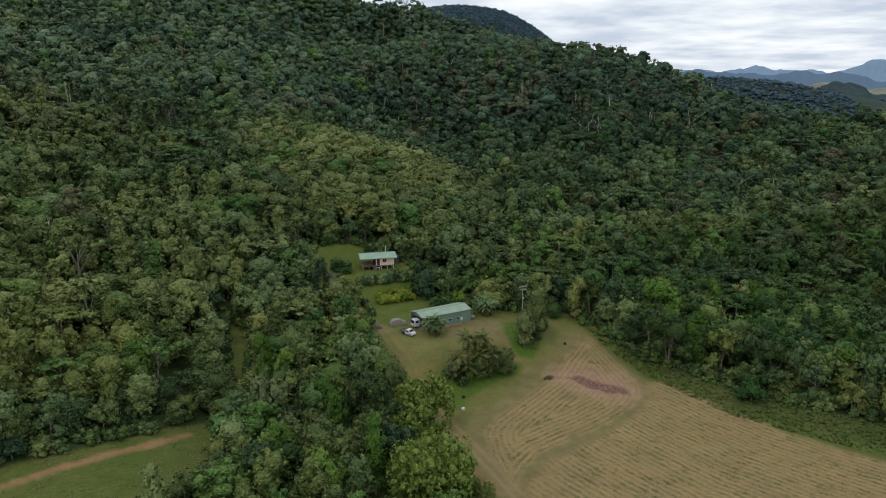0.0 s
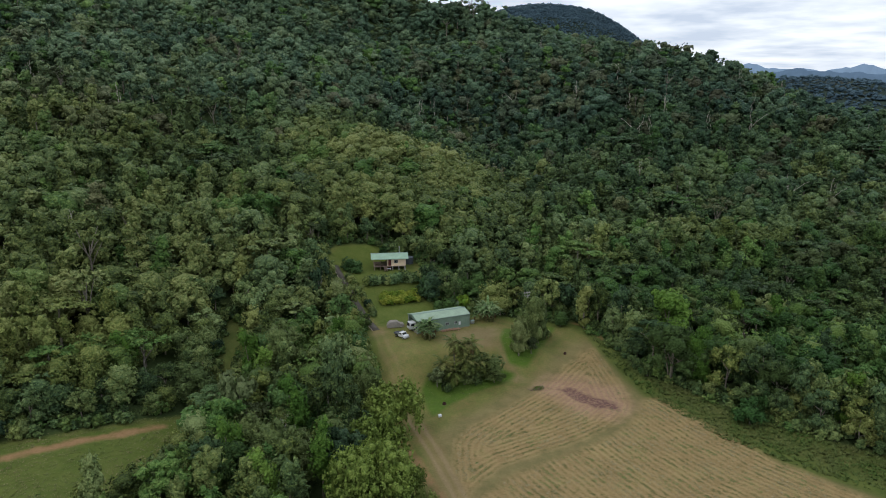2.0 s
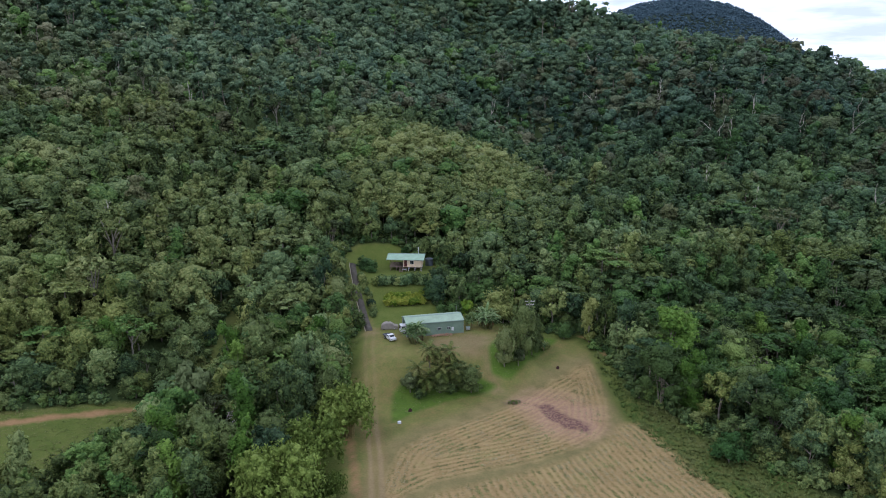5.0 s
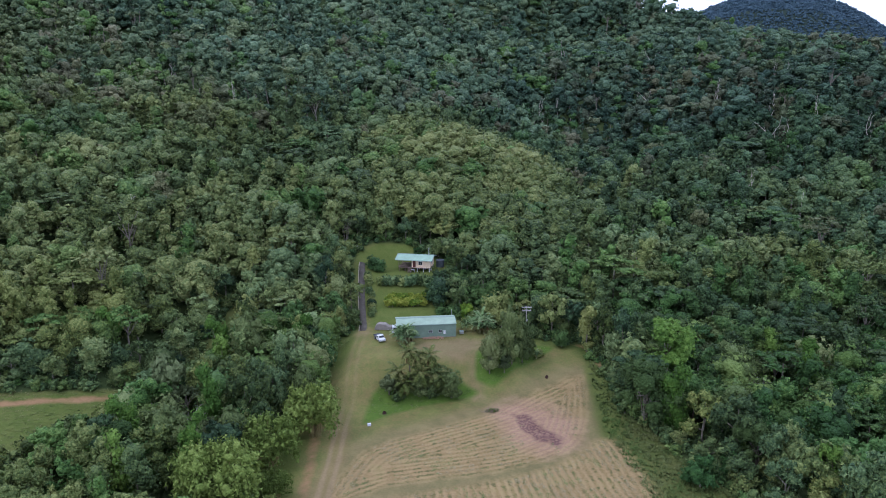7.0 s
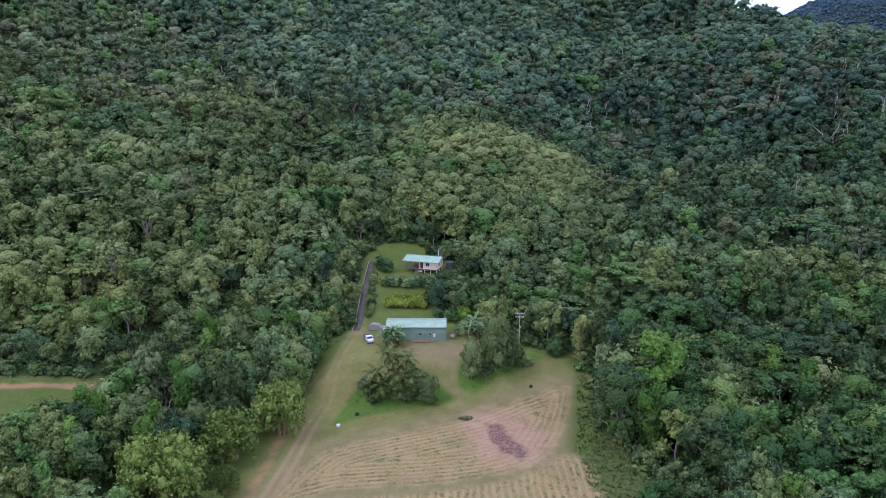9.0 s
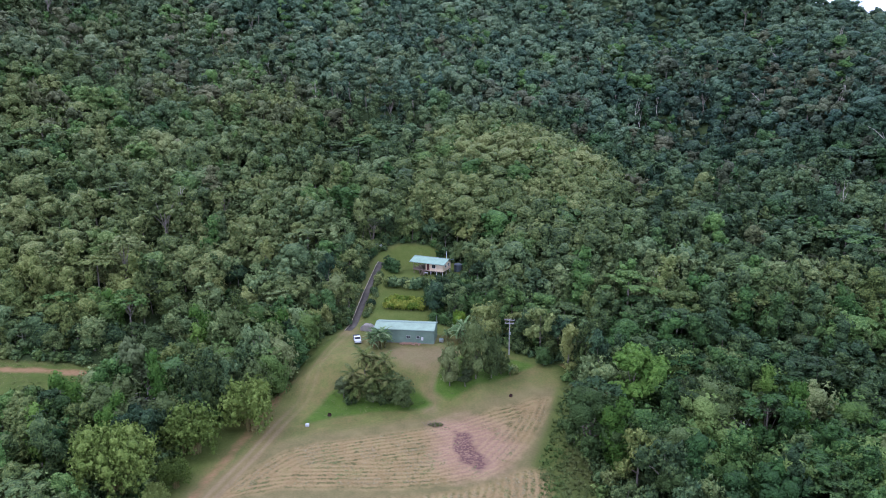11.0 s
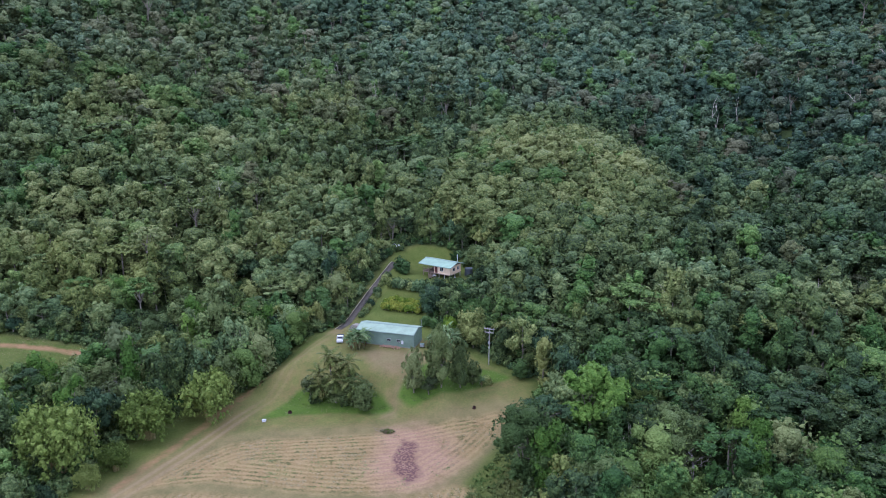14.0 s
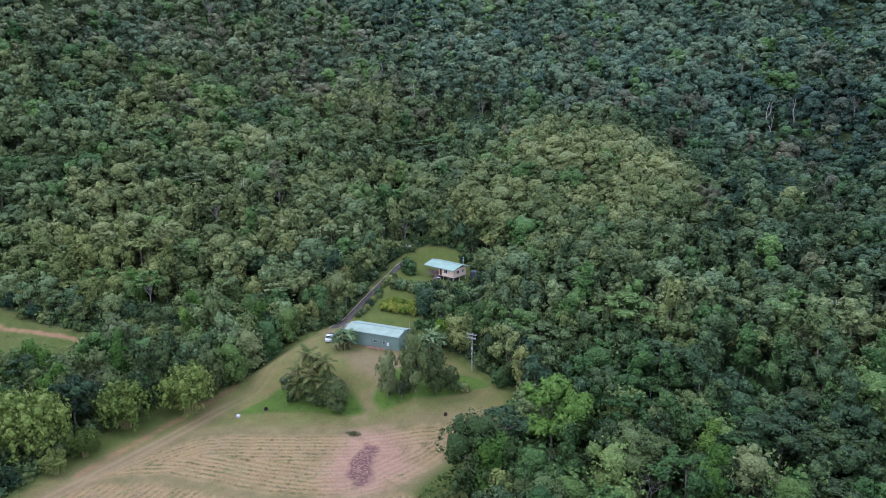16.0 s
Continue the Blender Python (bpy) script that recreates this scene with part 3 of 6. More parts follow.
def leaf_caps(rng, centres, radii, count, size, droop=0.0, squash=0.8, low=-0.35, up=0.2, dome=1.0):
    """Small domed leaf clumps over the lobes of a crown."""
    w = radii ** 2
    pick = rng.choice(len(centres), count, p=w / w.sum())
    nrm = rng.normal(size=(count, 3))
    nrm /= np.linalg.norm(nrm, axis=1, keepdims=True)
    nrm[:, 2] = np.where(nrm[:, 2] < low, -nrm[:, 2], nrm[:, 2])
    pos = centres[pick] + nrm * (radii[pick] * rng.uniform(0.86, 1.04, count))[:, None] * (1, 1, squash)
    face = nrm + rng.normal(size=(count, 3)) * 0.22 + (0, 0, up)
    face /= np.linalg.norm(face, axis=1, keepdims=True)
    a, b = rot_to(face, rng)
    s = (size * rng.uniform(0.65, 1.35, count))[:, None]
    ring = (np.cos(CAP_A)[None, :, None] * a[:, None] + np.sin(CAP_A)[None, :, None] * b[:, None]) * rng.uniform(0.72, 1.25, (count, 6, 1)) * s[:, None]
    ring = pos[:, None] + ring - face[:, None] * s[:, None] * rng.uniform(0.15, 0.75, (count, 6, 1)) * dome
    ring[:, :, 2] -= droop * s * rng.uniform(0, 1.2, (count, 6))
    v = np.concatenate([(pos + face * s * 0.42 * dome)[:, None], ring], 1)
    f = CAP_F[None] + (np.arange(count) * 7)[:, None, None]
    return v.reshape(-1, 3), f.reshape(-1, 3)


def lobe_cores(rng, centres, radii, squash=0.8, fill=0.86):
    v = ICO_V[None] * (radii * fill)[:, None, None] * (1, 1, squash) * rng.uniform(0.66, 1.22, (len(centres), 12, 1)) + centres[:, None]
    f = ICO_TOP[None] + (np.arange(len(centres)) * 12)[:, None, None]
    return v.reshape(-1, 3), f.reshape(-1, 3)


OCTA_V = np.array([(1, 0, 0), (-1, 0, 0), (0, 1, 0), (0, -1, 0), (0, 0, 1), (0, 0, -1)], float)
OCTA_F = np.array([(0, 2, 4), (2, 1, 4), (1, 3, 4), (3, 0, 4), (2, 0, 5), (1, 2, 5), (3, 1, 5), (0, 3, 5)])


def sub_lobes(rng, centres, radii, per, squash=0.9, size=(0.30, 0.58)):
    """Smaller leaf masses that stand out of the lobes of a crown, more of them above than below."""
    k = len(centres) * per
    pick = np.repeat(np.arange(len(centres)), per)
    nrm = rng.normal(size=(k, 3)) + (0, 0, 0.2)
    nrm /= np.linalg.norm(nrm, axis=1, keepdims=True)
    c = centres[pick] + nrm * (radii[pick] * rng.uniform(0.68, 0.95, k))[:, None] * (1, 1, squash)
    return c, radii[pick] * rng.uniform(*size, k)


def sub_cores(rng, centres, radii, squash=0.9):
    """Small uneven leaf masses, each turned its own way."""
    k = len(centres)
    up = rng.normal(size=(k, 3))
    up /= np.linalg.norm(up, axis=1, keepdims=True)
    side, ahead = rot_to(up, rng)
    v = OCTA_V[None] * (radii[:, None] * rng.uniform(0.7, 1.3, (k, 6)))[:, :, None] + rng.normal(0, 0.14, (k, 6, 3)) * radii[:, None, None]
    v = v[:, :, :1] * side[:, None] + v[:, :, 1:2] * ahead[:, None] + v[:, :, 2:] * up[:, None]
    v = v * (1, 1, squash) + centres[:, None]
    return v.reshape(-1, 3), (OCTA_F[None] + (np.arange(k) * 6)[:, None, None]).reshape(-1, 3)


def limb(path, r0, r1, sides=5):
    """A tapered, bending branch through the points of its path."""
    path = np.array(path, float)
    k = len(path)
    rings = []
    for i, p in enumerate(path):
        d = path[min(i + 1, k - 1)] - path[max(i - 1, 0)]
        d /= np.linalg.norm(d) + 1e-9
        a = np.cross(d, (0.31, 0.95, 0.1))
        a /= np.linalg.norm(a)
        b = np.cross(d, a)
        r = r0 + (r1 - r0) * i / (k - 1)
        ang = np.arange(sides) * 2 * math.pi / sides
        rings.append(p + r * (np.cos(ang)[:, None] * a + np.sin(ang)[:, None] * b))
    v = np.concatenate(rings)
    f = []
    for i in range(k - 1):
        for j in range(sides):
            q, w = i * sides + j, i * sides + (j + 1) % sides
            f += [(q, w, w + sides), (q, w + sides, q + sides)]
    return v, np.array(f)


def join(pieces):
    vs, fs, o = [], [], 0
    for v, f in pieces:
        vs.append(v)
        fs.append(f + o)
        o += len(v)
    return np.concatenate(vs), np.concatenate(fs)


def crown_lobes(rng, kind, radius, height, base, few=False):
    """Centres and radii of the lobes of a crown of a kind, over a trunk foot at the origin."""
    if kind == "round":
        n = 3 if few else rng.integers(7, 10)
        t = np.arange(n) * 2.4 + rng.uniform(0, 6)
        rr = radius * rng.uniform(0.35, 0.72, n)
        c = np.stack([np.cos(t) * rr, np.sin(t) * rr, base + (height - base) * rng.uniform(0.15, 0.75, n)], -1)
        c = np.vstack([c, (0, 0, height - radius * 0.45)])
        r = radius * (rng.uniform(0.48, 0.66, n + 1) if few else rng.uniform(0.30, 0.56, n + 1))
    elif kind == "tall":
        n = 4 if few else rng.integers(5, 7)
        z = np.linspace(base, height - radius * 0.35, n)
        c = np.stack([rng.normal(0, radius * 0.25, n), rng.normal(0, radius * 0.25, n), z], -1)
        r = radius * rng.uniform(0.5, 0.72, n)
    elif kind == "flat":
        n = 5 if few else rng.integers(7, 10)
        t = np.arange(n) * 2.4 + rng.uniform(0, 6)
        rr = radius * np.sqrt(np.linspace(0.02, 0.85, n))
        c = np.stack([np.cos(t) * rr, np.sin(t) * rr, height - radius * (0.12 + 0.45 * np.linspace(0, 1, n) * rng.uniform(0.5, 1.4, n))], -1)
        r = radius * rng.uniform(0.26, 0.42, n)
    elif kind == "open":
        n = 5 if few else rng.integers(6, 9)
        t = np.arange(n) * 2.4 + rng.uniform(0, 6)
        rr = radius * rng.uniform(0.3, 0.8, n)
        c = np.stack([np.cos(t) * rr, np.sin(t) * rr, height - radius * (0.2 + 0.75 * rng.uniform(0, 1, n))], -1)
        r = radius * rng.uniform(0.30, 0.48, n)
    elif kind == "broad":
        n = 5 if few else rng.integers(6, 9)
        t = np.arange(n) * 2.4 + rng.uniform(0, 6)
        u = np.sqrt((np.arange(n) + 0.5) / n)
        lean = rng.normal(0, 0.12, 2) * radius
        c = np.stack([np.cos(t) * u * radius * 0.74 + lean[0], np.sin(t) * u * radius * 0.74 + lean[1], height - radius * (0.36 + 0.95 * u ** 2 + rng.uniform(-0.14, 0.25, n))], -1)
        r = radius * (rng.uniform(0.40, 0.54, n) if few else rng.uniform(0.26, 0.46, n))
        q = rng.uniform(0, 6.3) + np.arange(3) * 2.1
        c = np.vstack([c, np.stack([np.cos(q) * radius * 0.42, np.sin(q) * radius * 0.42, np.linspace(base + 0.3 * radius, height - 1.3 * radius, 3)], -1)])
        r = np.append(r, radius * rng.uniform(0.5, 0.68, 3))
    else:
        turn = rng.uniform(0, 6.3)
        t = turn + np.arange(3) * 2.1 + rng.normal(0, 0.2, 3)
        c = [(0, 0, height - 0.7 * radius)] + [(math.cos(q) * 0.43 * radius, math.sin(q) * 0.43 * radius, height - 1.05 * radius - rng.uniform(0, 0.25) * radius) for q in t]
        r = [0.84 * radius] + [0.62 * radius * rng.uniform(0.88, 1.1) for q in t]
        if height - 1.75 * radius > base:
            c += [(math.cos(q + 1) * 0.36 * radius, math.sin(q + 1) * 0.36 * radius, (base + height - 1.3 * radius) * 0.5) for q in t]
            r += [0.6 * radius * rng.uniform(0.88, 1.1) for q in t]
        c, r = np.array(c), np.array(r)
    return c, r


def tree_shape(seed, kind, radius, height, base, caps, size, cards=0, card=0.5, squash=0.9, fill=0.78, limbs=4, few=False, stems=1, per=4):
    """Crown and trunk of one tree, each as corners and triangles."""
    rng = np.random.default_rng(seed)
    c, r = crown_lobes(rng, kind, radius, height, base, few)
    sq = {"flat": 0.27, "tall": 1.25, "dense": 0.82, "open": 0.62}.get(kind, squash)
    droop = 1.3 if kind == "tall" else 0.25
    sc, sr = sub_lobes(rng, c, r, per, sq, (0.18, 0.32) if kind == "dense" else (0.26, 0.46))
    bits = [lobe_cores(rng, c, r, sq, fill), sub_cores(rng, sc, sr, {"flat": 0.5, "tall": 1.7, "dense": 1.0, "open": 0.8}.get(kind, 1.2))]
    ac, ar = np.vstack([c, sc, sc]), np.concatenate([r, sr, sr])
    if caps:
        bits.append(leaf_caps(rng, ac, ar, caps, size, 0.1 if kind == "flat" else droop, sq, up=1.6 if kind == "flat" else 0.2, dome=0.45 if kind == "flat" else 1.0))
    if cards:
        bits.append(clump_cards(rng, ac, ar, cards, card, droop=droop * 0.4, squash=sq, up=1.8 if kind == "flat" else 0.2))
    crown = join(bits)
    top = np.array([rng.normal(0, 0.25), rng.normal(0, 0.25), base + (height - base) * 0.45])
    wood = [limb([(0, 0, -0.6), top * 0.5 + (0.15, -0.1, 0), top], 0.045 * radius + 0.08, 0.05)]
    for i in rng.choice(len(c), min(stems - 1, len(c)), replace=False):
        side = c[i] * (0.45, 0.45, 0.5)
        wood.append(limb([(c[i][0] * 0.06, c[i][1] * 0.06, -0.5), side, c[i]], 0.026 * radius + 0.05, 0.05))
    if limbs:
        for i in rng.choice(len(c), min(limbs, len(c)), replace=False):
            s = top * rng.uniform(0.45, 0.85)
            wood.append(limb([s, (s + c[i]) / 2 + (0, 0, 0.25), c[i]], 0.02 * radius + 0.04, 0.03, 4))
    return crown, join(wood)


# ---- the wood on the hills ----
def plant_points(rng, area, spacing):
    """Jittered places over a plan area."""
    xs, ys = [p[0] for p in area], [p[1] for p in area]
    x, y = np.meshgrid(np.arange(min(xs), max(xs), spacing), np.arange(min(ys), max(ys), spacing * 0.87))
    x[1::2] += spacing / 2
    x, y = x.ravel() + rng.uniform(-0.36, 0.36, x.size) * spacing, y.ravel() + rng.uniform(-0.36, 0.36, x.size) * spacing
    keep = poly_distance(area, x, y) > 0
    return x[keep], y[keep]


def blotch(x, y, size, seed):
    """Smooth random values in 0..1 over the plan."""
    rng = np.random.default_rng(seed)
    v = np.zeros(np.shape(x))
    for k in range(7):
        a, p = rng.uniform(0, 2 * math.pi, 2)
        w = 2 * math.pi / (size * rng.uniform(0.6, 1.7))
        v = v + np.sin((x * math.cos(a) + y * math.sin(a)) * w + p)
    return 0.5 + v / 6


def hump(x, y, cx, cy, rx, ry, deg=0):
    c, s = math.cos(radians(deg)), math.sin(radians(deg))
    u, v = (x - cx) * c + (y - cy) * s, -(x - cx) * s + (y - cy) * c
    return np.exp(-(u / rx) ** 2 - (v / ry) ** 2)


SPUR = [(-72, 328), (-80, 290), (-62, 246), (-42, 220), (-20, 213), (2, 224), (17, 245), (24, 268), (23, 286), (-6, 306), (-18, 320), (-48, 332)]


def on_spur(x, y):
    return smooth(poly_distance(SPUR, x, y) / 22 + 0.5)


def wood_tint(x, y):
    """Where the wood is pale and where it is dark, gully shade and some haze painted in."""
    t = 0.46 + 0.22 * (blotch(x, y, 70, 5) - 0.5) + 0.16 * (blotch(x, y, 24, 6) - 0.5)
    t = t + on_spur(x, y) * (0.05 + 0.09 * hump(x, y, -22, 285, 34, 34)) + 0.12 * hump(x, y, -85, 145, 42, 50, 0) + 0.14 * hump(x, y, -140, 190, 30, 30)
    # dark humps paint shade of gullies and crown gaps; (-190, 400) is haze
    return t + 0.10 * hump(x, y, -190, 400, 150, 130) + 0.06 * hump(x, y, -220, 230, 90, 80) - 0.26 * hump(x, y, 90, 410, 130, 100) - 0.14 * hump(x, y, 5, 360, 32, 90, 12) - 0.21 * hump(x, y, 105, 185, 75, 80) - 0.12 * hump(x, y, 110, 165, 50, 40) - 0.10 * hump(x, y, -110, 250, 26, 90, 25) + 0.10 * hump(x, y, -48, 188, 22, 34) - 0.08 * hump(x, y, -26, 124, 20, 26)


def wood_warm(x, y):
    """Where it is olive and where it is bluish, cooler far off as painted haze."""
    t = 0.32 + 0.35 * (blotch(x, y, 60, 8) - 0.5)
    # near trees warmed, far ones cooled, so the leaf colour carries the haze
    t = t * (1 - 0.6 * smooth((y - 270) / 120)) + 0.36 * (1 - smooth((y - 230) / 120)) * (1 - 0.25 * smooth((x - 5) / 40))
    t = t + on_spur(x, y) * (0.30 + 0.40 * hump(x, y, -25, 285, 45, 45)) + 0.45 * hump(x, y, -85, 148, 48, 56, 0) + 0.15 * hump(x, y, -250, 250, 120, 90)
    return t


def shape_bank(kind, seeds, radius, height, base, caps, size, **kw):
    bank = []
    for s in seeds:
        (cv, cf), (lv, lf) = tree_shape(s, kind, radius, height, base, caps, size, limbs=5 if kind == "open" else 0, **kw)
        r9 = np.random.default_rng(s)
        wv, wf = limb([(0, 0, -0.8), (r9.normal(0, 0.2), r9.normal(0, 0.2), base + (height - base) * 0.5)], 0.2, 0.1, 4)
        v, f = join([(cv, cf), (lv, lf) if kind == "open" else (wv, wf)])
        mi = np.zeros(len(f), int)
        mi[len(cf):] = 1
        bank.append((v, f, mi))
    return bank


def plant(name, bank, x, y, scale, stretch, tint, warm, rng, mats, label, category, fresh=None, dry=None):
    """All trees of one bank as one body of woodland."""
    fresh = np.zeros(len(x)) if fresh is None else fresh
    dry = np.zeros(len(x)) if dry is None else dry
    vs, fs, ms, ts, hs, gs, ds, o = [], [], [], [], [], [], [], 0
    which = rng.integers(0, len(bank), len(x))
    z = land(x, y)
    for b, (v, f, mi) in enumerate(bank):
        sel = np.where(which == b)[0]
        if not len(sel):
            continue
        a = rng.uniform(0, 2 * math.pi, len(sel))
        c, s = np.cos(a)[:, None], np.sin(a)[:, None]
        sc = scale[sel][:, None]
        px = (v[:, 0] * c - v[:, 1] * s) * sc + x[sel][:, None]
        py = (v[:, 0] * s + v[:, 1] * c) * sc + y[sel][:, None]
        pz = v[:, 2] * sc * stretch[sel][:, None] + z[sel][:, None]
        vs.append(np.stack([px, py, pz], -1).reshape(-1, 3))
        fs.append((f[None] + (np.arange(len(sel)) * len(v))[:, None, None] + o).reshape(-1, 3))
        ms.append(np.tile(mi, len(sel)))
        ts.append(np.repeat(tint[sel], len(v)))
        hs.append(np.repeat(warm[sel], len(v)))
        gs.append(np.repeat(fresh[sel], len(v)))
        ds.append(np.repeat(dry[sel], len(v)))
        o += len(sel) * len(v)
    me = mesh_from(name, np.concatenate(vs), np.concatenate(fs), mats, np.concatenate(ms), True, tint=np.concatenate(ts), warm=np.concatenate(hs), fresh=np.concatenate(gs), dry=np.concatenate(ds))
    return tagged(new(name, me), label, category, kind="stuff")


def crowd(rng, area, tries, near, small, large):
    """Places for crowns of very uneven size: the large ones first, then smaller ones in the room that they leave."""
    xs, ys = [p[0] for p in area], [p[1] for p in area]
    x, y = rng.uniform(min(xs), max(xs), tries), rng.uniform(min(ys), max(ys), tries)
    far = np.maximum(np.hypot(x - near[0], y - near[1]) - 170, 0)
    wide = 1 + 0.0021 * far
    keep = (poly_distance(area, x, y) > 0) & (rng.uniform(size=tries) < 1 / wide ** 2)
    x, y, wide = x[keep], y[keep], wide[keep]
    size = np.clip(np.exp(rng.normal(-0.03, 0.35, len(x))), small, large)
    order = np.argsort(-size)
    x, y, wide, size = x[order], y[order], wide[order], size[order]
    reach_, cells, taken = 1.82 * size * wide, collections.defaultdict(list), []
    for i, (px, py, pr) in enumerate(zip(x.tolist(), y.tolist(), reach_.tolist())):
        gx_, gy_ = int(px // 10), int(py // 10)
        span = 1 if pr < 4.5 else 2
        if all((px - qx) ** 2 + (py - qy) ** 2 > (pr + qr) ** 2 for ix in range(gx_ - span, gx_ + span + 1) for iy in range(gy_ - span, gy_ + span + 1) for qx, qy, qr in cells[ix, iy]):
            cells[gx_, gy_].append((px, py, pr))
            taken.append(i)
    return x[taken], y[taken], wide[taken], size[taken]


rng = np.random.default_rng(11)
WOODLAND = [(-60, 76), (-20, 60), (34, 60), (14, 100), (110, 112), (190, 130), (250, 300), (330, 480), (240, 565), (110, 615), (-40, 650), (-200, 670), (-360, 580), (-440, 420), (-450, 230), (-380, 110), (-200, 70)]
wx, wy, wide, girth = crowd(rng, WOODLAND, 115000, (70, 60), 0.5, 1.75)
d_clear = open_land(wx, wy)
keep = (d_clear < -9.0) & standing_room(wx, wy)
wx, wy, wide, d_clear, girth = wx[keep], wy[keep], wide[keep], d_clear[keep], girth[keep]
closeby = np.maximum(hump(wx, wy, 80, 175, 50, 45), hump(wx, wy, -30, 120, 40, 40))
spur = on_spur(wx, wy)
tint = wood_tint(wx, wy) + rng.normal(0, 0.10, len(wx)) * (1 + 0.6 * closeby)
warm = np.clip(wood_warm(wx, wy) + rng.normal(0, 0.22, len(wx)) * (1 - 0.5 * spur), 0, 1)
fresh = np.where(rng.uniform(size=len(wx)) < 0.10 + 0.2 * closeby + 0.22 * hump(wx, wy, 85, 185, 60, 60) + 0.55 * hump(wx, wy, -172, 200, 32, 24), rng.uniform(0.4, 1.0, len(wx)), 0.0)
dry = np.where(rng.uniform(size=len(wx)) < 0.06 * (1 - spur) * smooth((wy - 180) / 120) + 0.006 + 0.30 * hump(wx, wy, -240, 260, 80, 60) + 0.14 * hump(wx, wy, 90, 440, 110, 70), rng.uniform(0.25, 0.8, len(wx)), 0.0)
sort = rng.uniform(size=len(wx))
open_share = 0.008 * (1 - spur) + 0.014 * smooth((land(wx, wy) - 50) / 30)
flat_share = open_share + np.clip(0.03 + 0.12 * hump(wx, wy, 100, 225, 70, 45) + 0.14 * hump(wx, wy, -45, 155, 45, 45), 0, 0.6) * (1 - spur)
tall_share = flat_share + np.clip(0.34 + 0.22 * hump(wx, wy, -120, 330, 200, 120), 0, 0.48) * (1 - 0.95 * np.clip(1.6 * spur, 0, 1))
dense_share = tall_share + np.clip(0.06 + 0.95 * spur + 0.5 * hump(wx, wy, -80, 140, 30, 40), 0, 0.93)
round_share = dense_share + 0.4 * (1 - np.minimum(dense_share, 1))
scale = girth * (0.50 + 0.50 * wide)
scale = np.where(wx > 48, np.where((wy < 215) & (wx < 125), 1.12, 1.0), 1.0) * scale * (1 - 0.2 * hump(wx, wy, -27, 172, 12, 16))
scale = np.where((spur > 0.4) & (sort >= tall_share), np.clip(scale, 1.0, 1.5) * 1.12, scale)
scale = scale * (1 - 0.38 * hump(wx, wy, -41, 141, 9, 11))
scale = np.where(np.hypot(wx - 70, wy - 60) < 165, np.minimum(scale, 1.4), scale)
stretch = rng.uniform(0.86, 1.08, len(wx)) / (girth ** 0.45 * (0.50 + 0.50 * wide) ** 0.75)
stretch = np.where((sort >= flat_share) & (sort < tall_share) & (wy > 430), stretch * 0.85, stretch)
groups = {"open": sort < open_share, "flat": (sort >= open_share) & (sort < flat_share), "tall": (sort >= flat_share) & (sort < tall_share), "dense": (sort >= tall_share) & (sort < dense_share),
          "round": (sort >= dense_share) & (sort < round_share), "broad": sort >= round_share}
SIZES = {"open": (3.6, 13.0, 6.5), "flat": (4.2, 9.5, 5.5), "tall": (2.5, 11.5, 1.4), "dense": (4.0, 9.8, 1.4), "round": (3.7, 10.2, 1.2), "broad": (4.1, 10.0, 1.0)}
# leaf clumps, their size, leaf sprays, their size, and the leaf masses of a lobe, coarser with distance up the hill
DETAIL = {"near": (0, 0.42, 310, 0.47, 3), "middle": (0, 0.8, 105, 0.72, 2), "far": (0, 0.95, 30, 0.9, 2)}
LABELS = {"open": "pale-trunked emergent trees with thin crowns above the canopy", "flat": "flat-topped feathery trees in the valley wood", "tall": "tall vine-hung trees on the steep hillside", "dense": "olive-green close-crowned trees on the spur",
          "round": "dark green rainforest canopy covering the hillside", "broad": "broad-crowned rainforest trees of mixed greens"}
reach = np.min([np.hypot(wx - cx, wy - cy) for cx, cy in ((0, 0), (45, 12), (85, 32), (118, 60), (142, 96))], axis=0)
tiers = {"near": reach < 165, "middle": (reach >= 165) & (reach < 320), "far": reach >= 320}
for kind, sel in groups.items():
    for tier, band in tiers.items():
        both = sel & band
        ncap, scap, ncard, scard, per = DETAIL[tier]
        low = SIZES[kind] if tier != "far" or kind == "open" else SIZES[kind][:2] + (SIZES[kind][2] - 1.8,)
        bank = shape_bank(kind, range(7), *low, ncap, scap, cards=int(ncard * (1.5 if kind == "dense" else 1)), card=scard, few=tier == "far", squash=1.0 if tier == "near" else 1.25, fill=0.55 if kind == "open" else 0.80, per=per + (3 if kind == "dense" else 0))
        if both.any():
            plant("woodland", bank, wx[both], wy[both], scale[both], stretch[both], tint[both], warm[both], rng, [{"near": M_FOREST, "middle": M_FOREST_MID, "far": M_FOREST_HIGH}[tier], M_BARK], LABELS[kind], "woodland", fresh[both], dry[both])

# far wooded hill and low hills beyond the ridge, as small crowns
fx2, fy2 = rng.uniform(-480, 780, 18000), rng.uniform(2020, 2440, 18000)
k2 = (land(fx2, fy2) > 30) & (fx2 < 720)
tiny = []
for s in range(4):
    r9 = np.random.default_rng(s)
    v, f = sub_cores(r9, np.array([(0, 0, 1.6)]), np.array([2.6]), 0.7)
    tiny.append((v, f, np.zeros(len(f), int)))
size2 = np.clip(np.exp(rng.normal(0.2, 0.3, k2.sum())), 0.6, 2.4)
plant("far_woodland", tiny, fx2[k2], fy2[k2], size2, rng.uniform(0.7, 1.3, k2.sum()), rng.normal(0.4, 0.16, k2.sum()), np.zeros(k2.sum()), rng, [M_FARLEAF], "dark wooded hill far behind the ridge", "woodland")


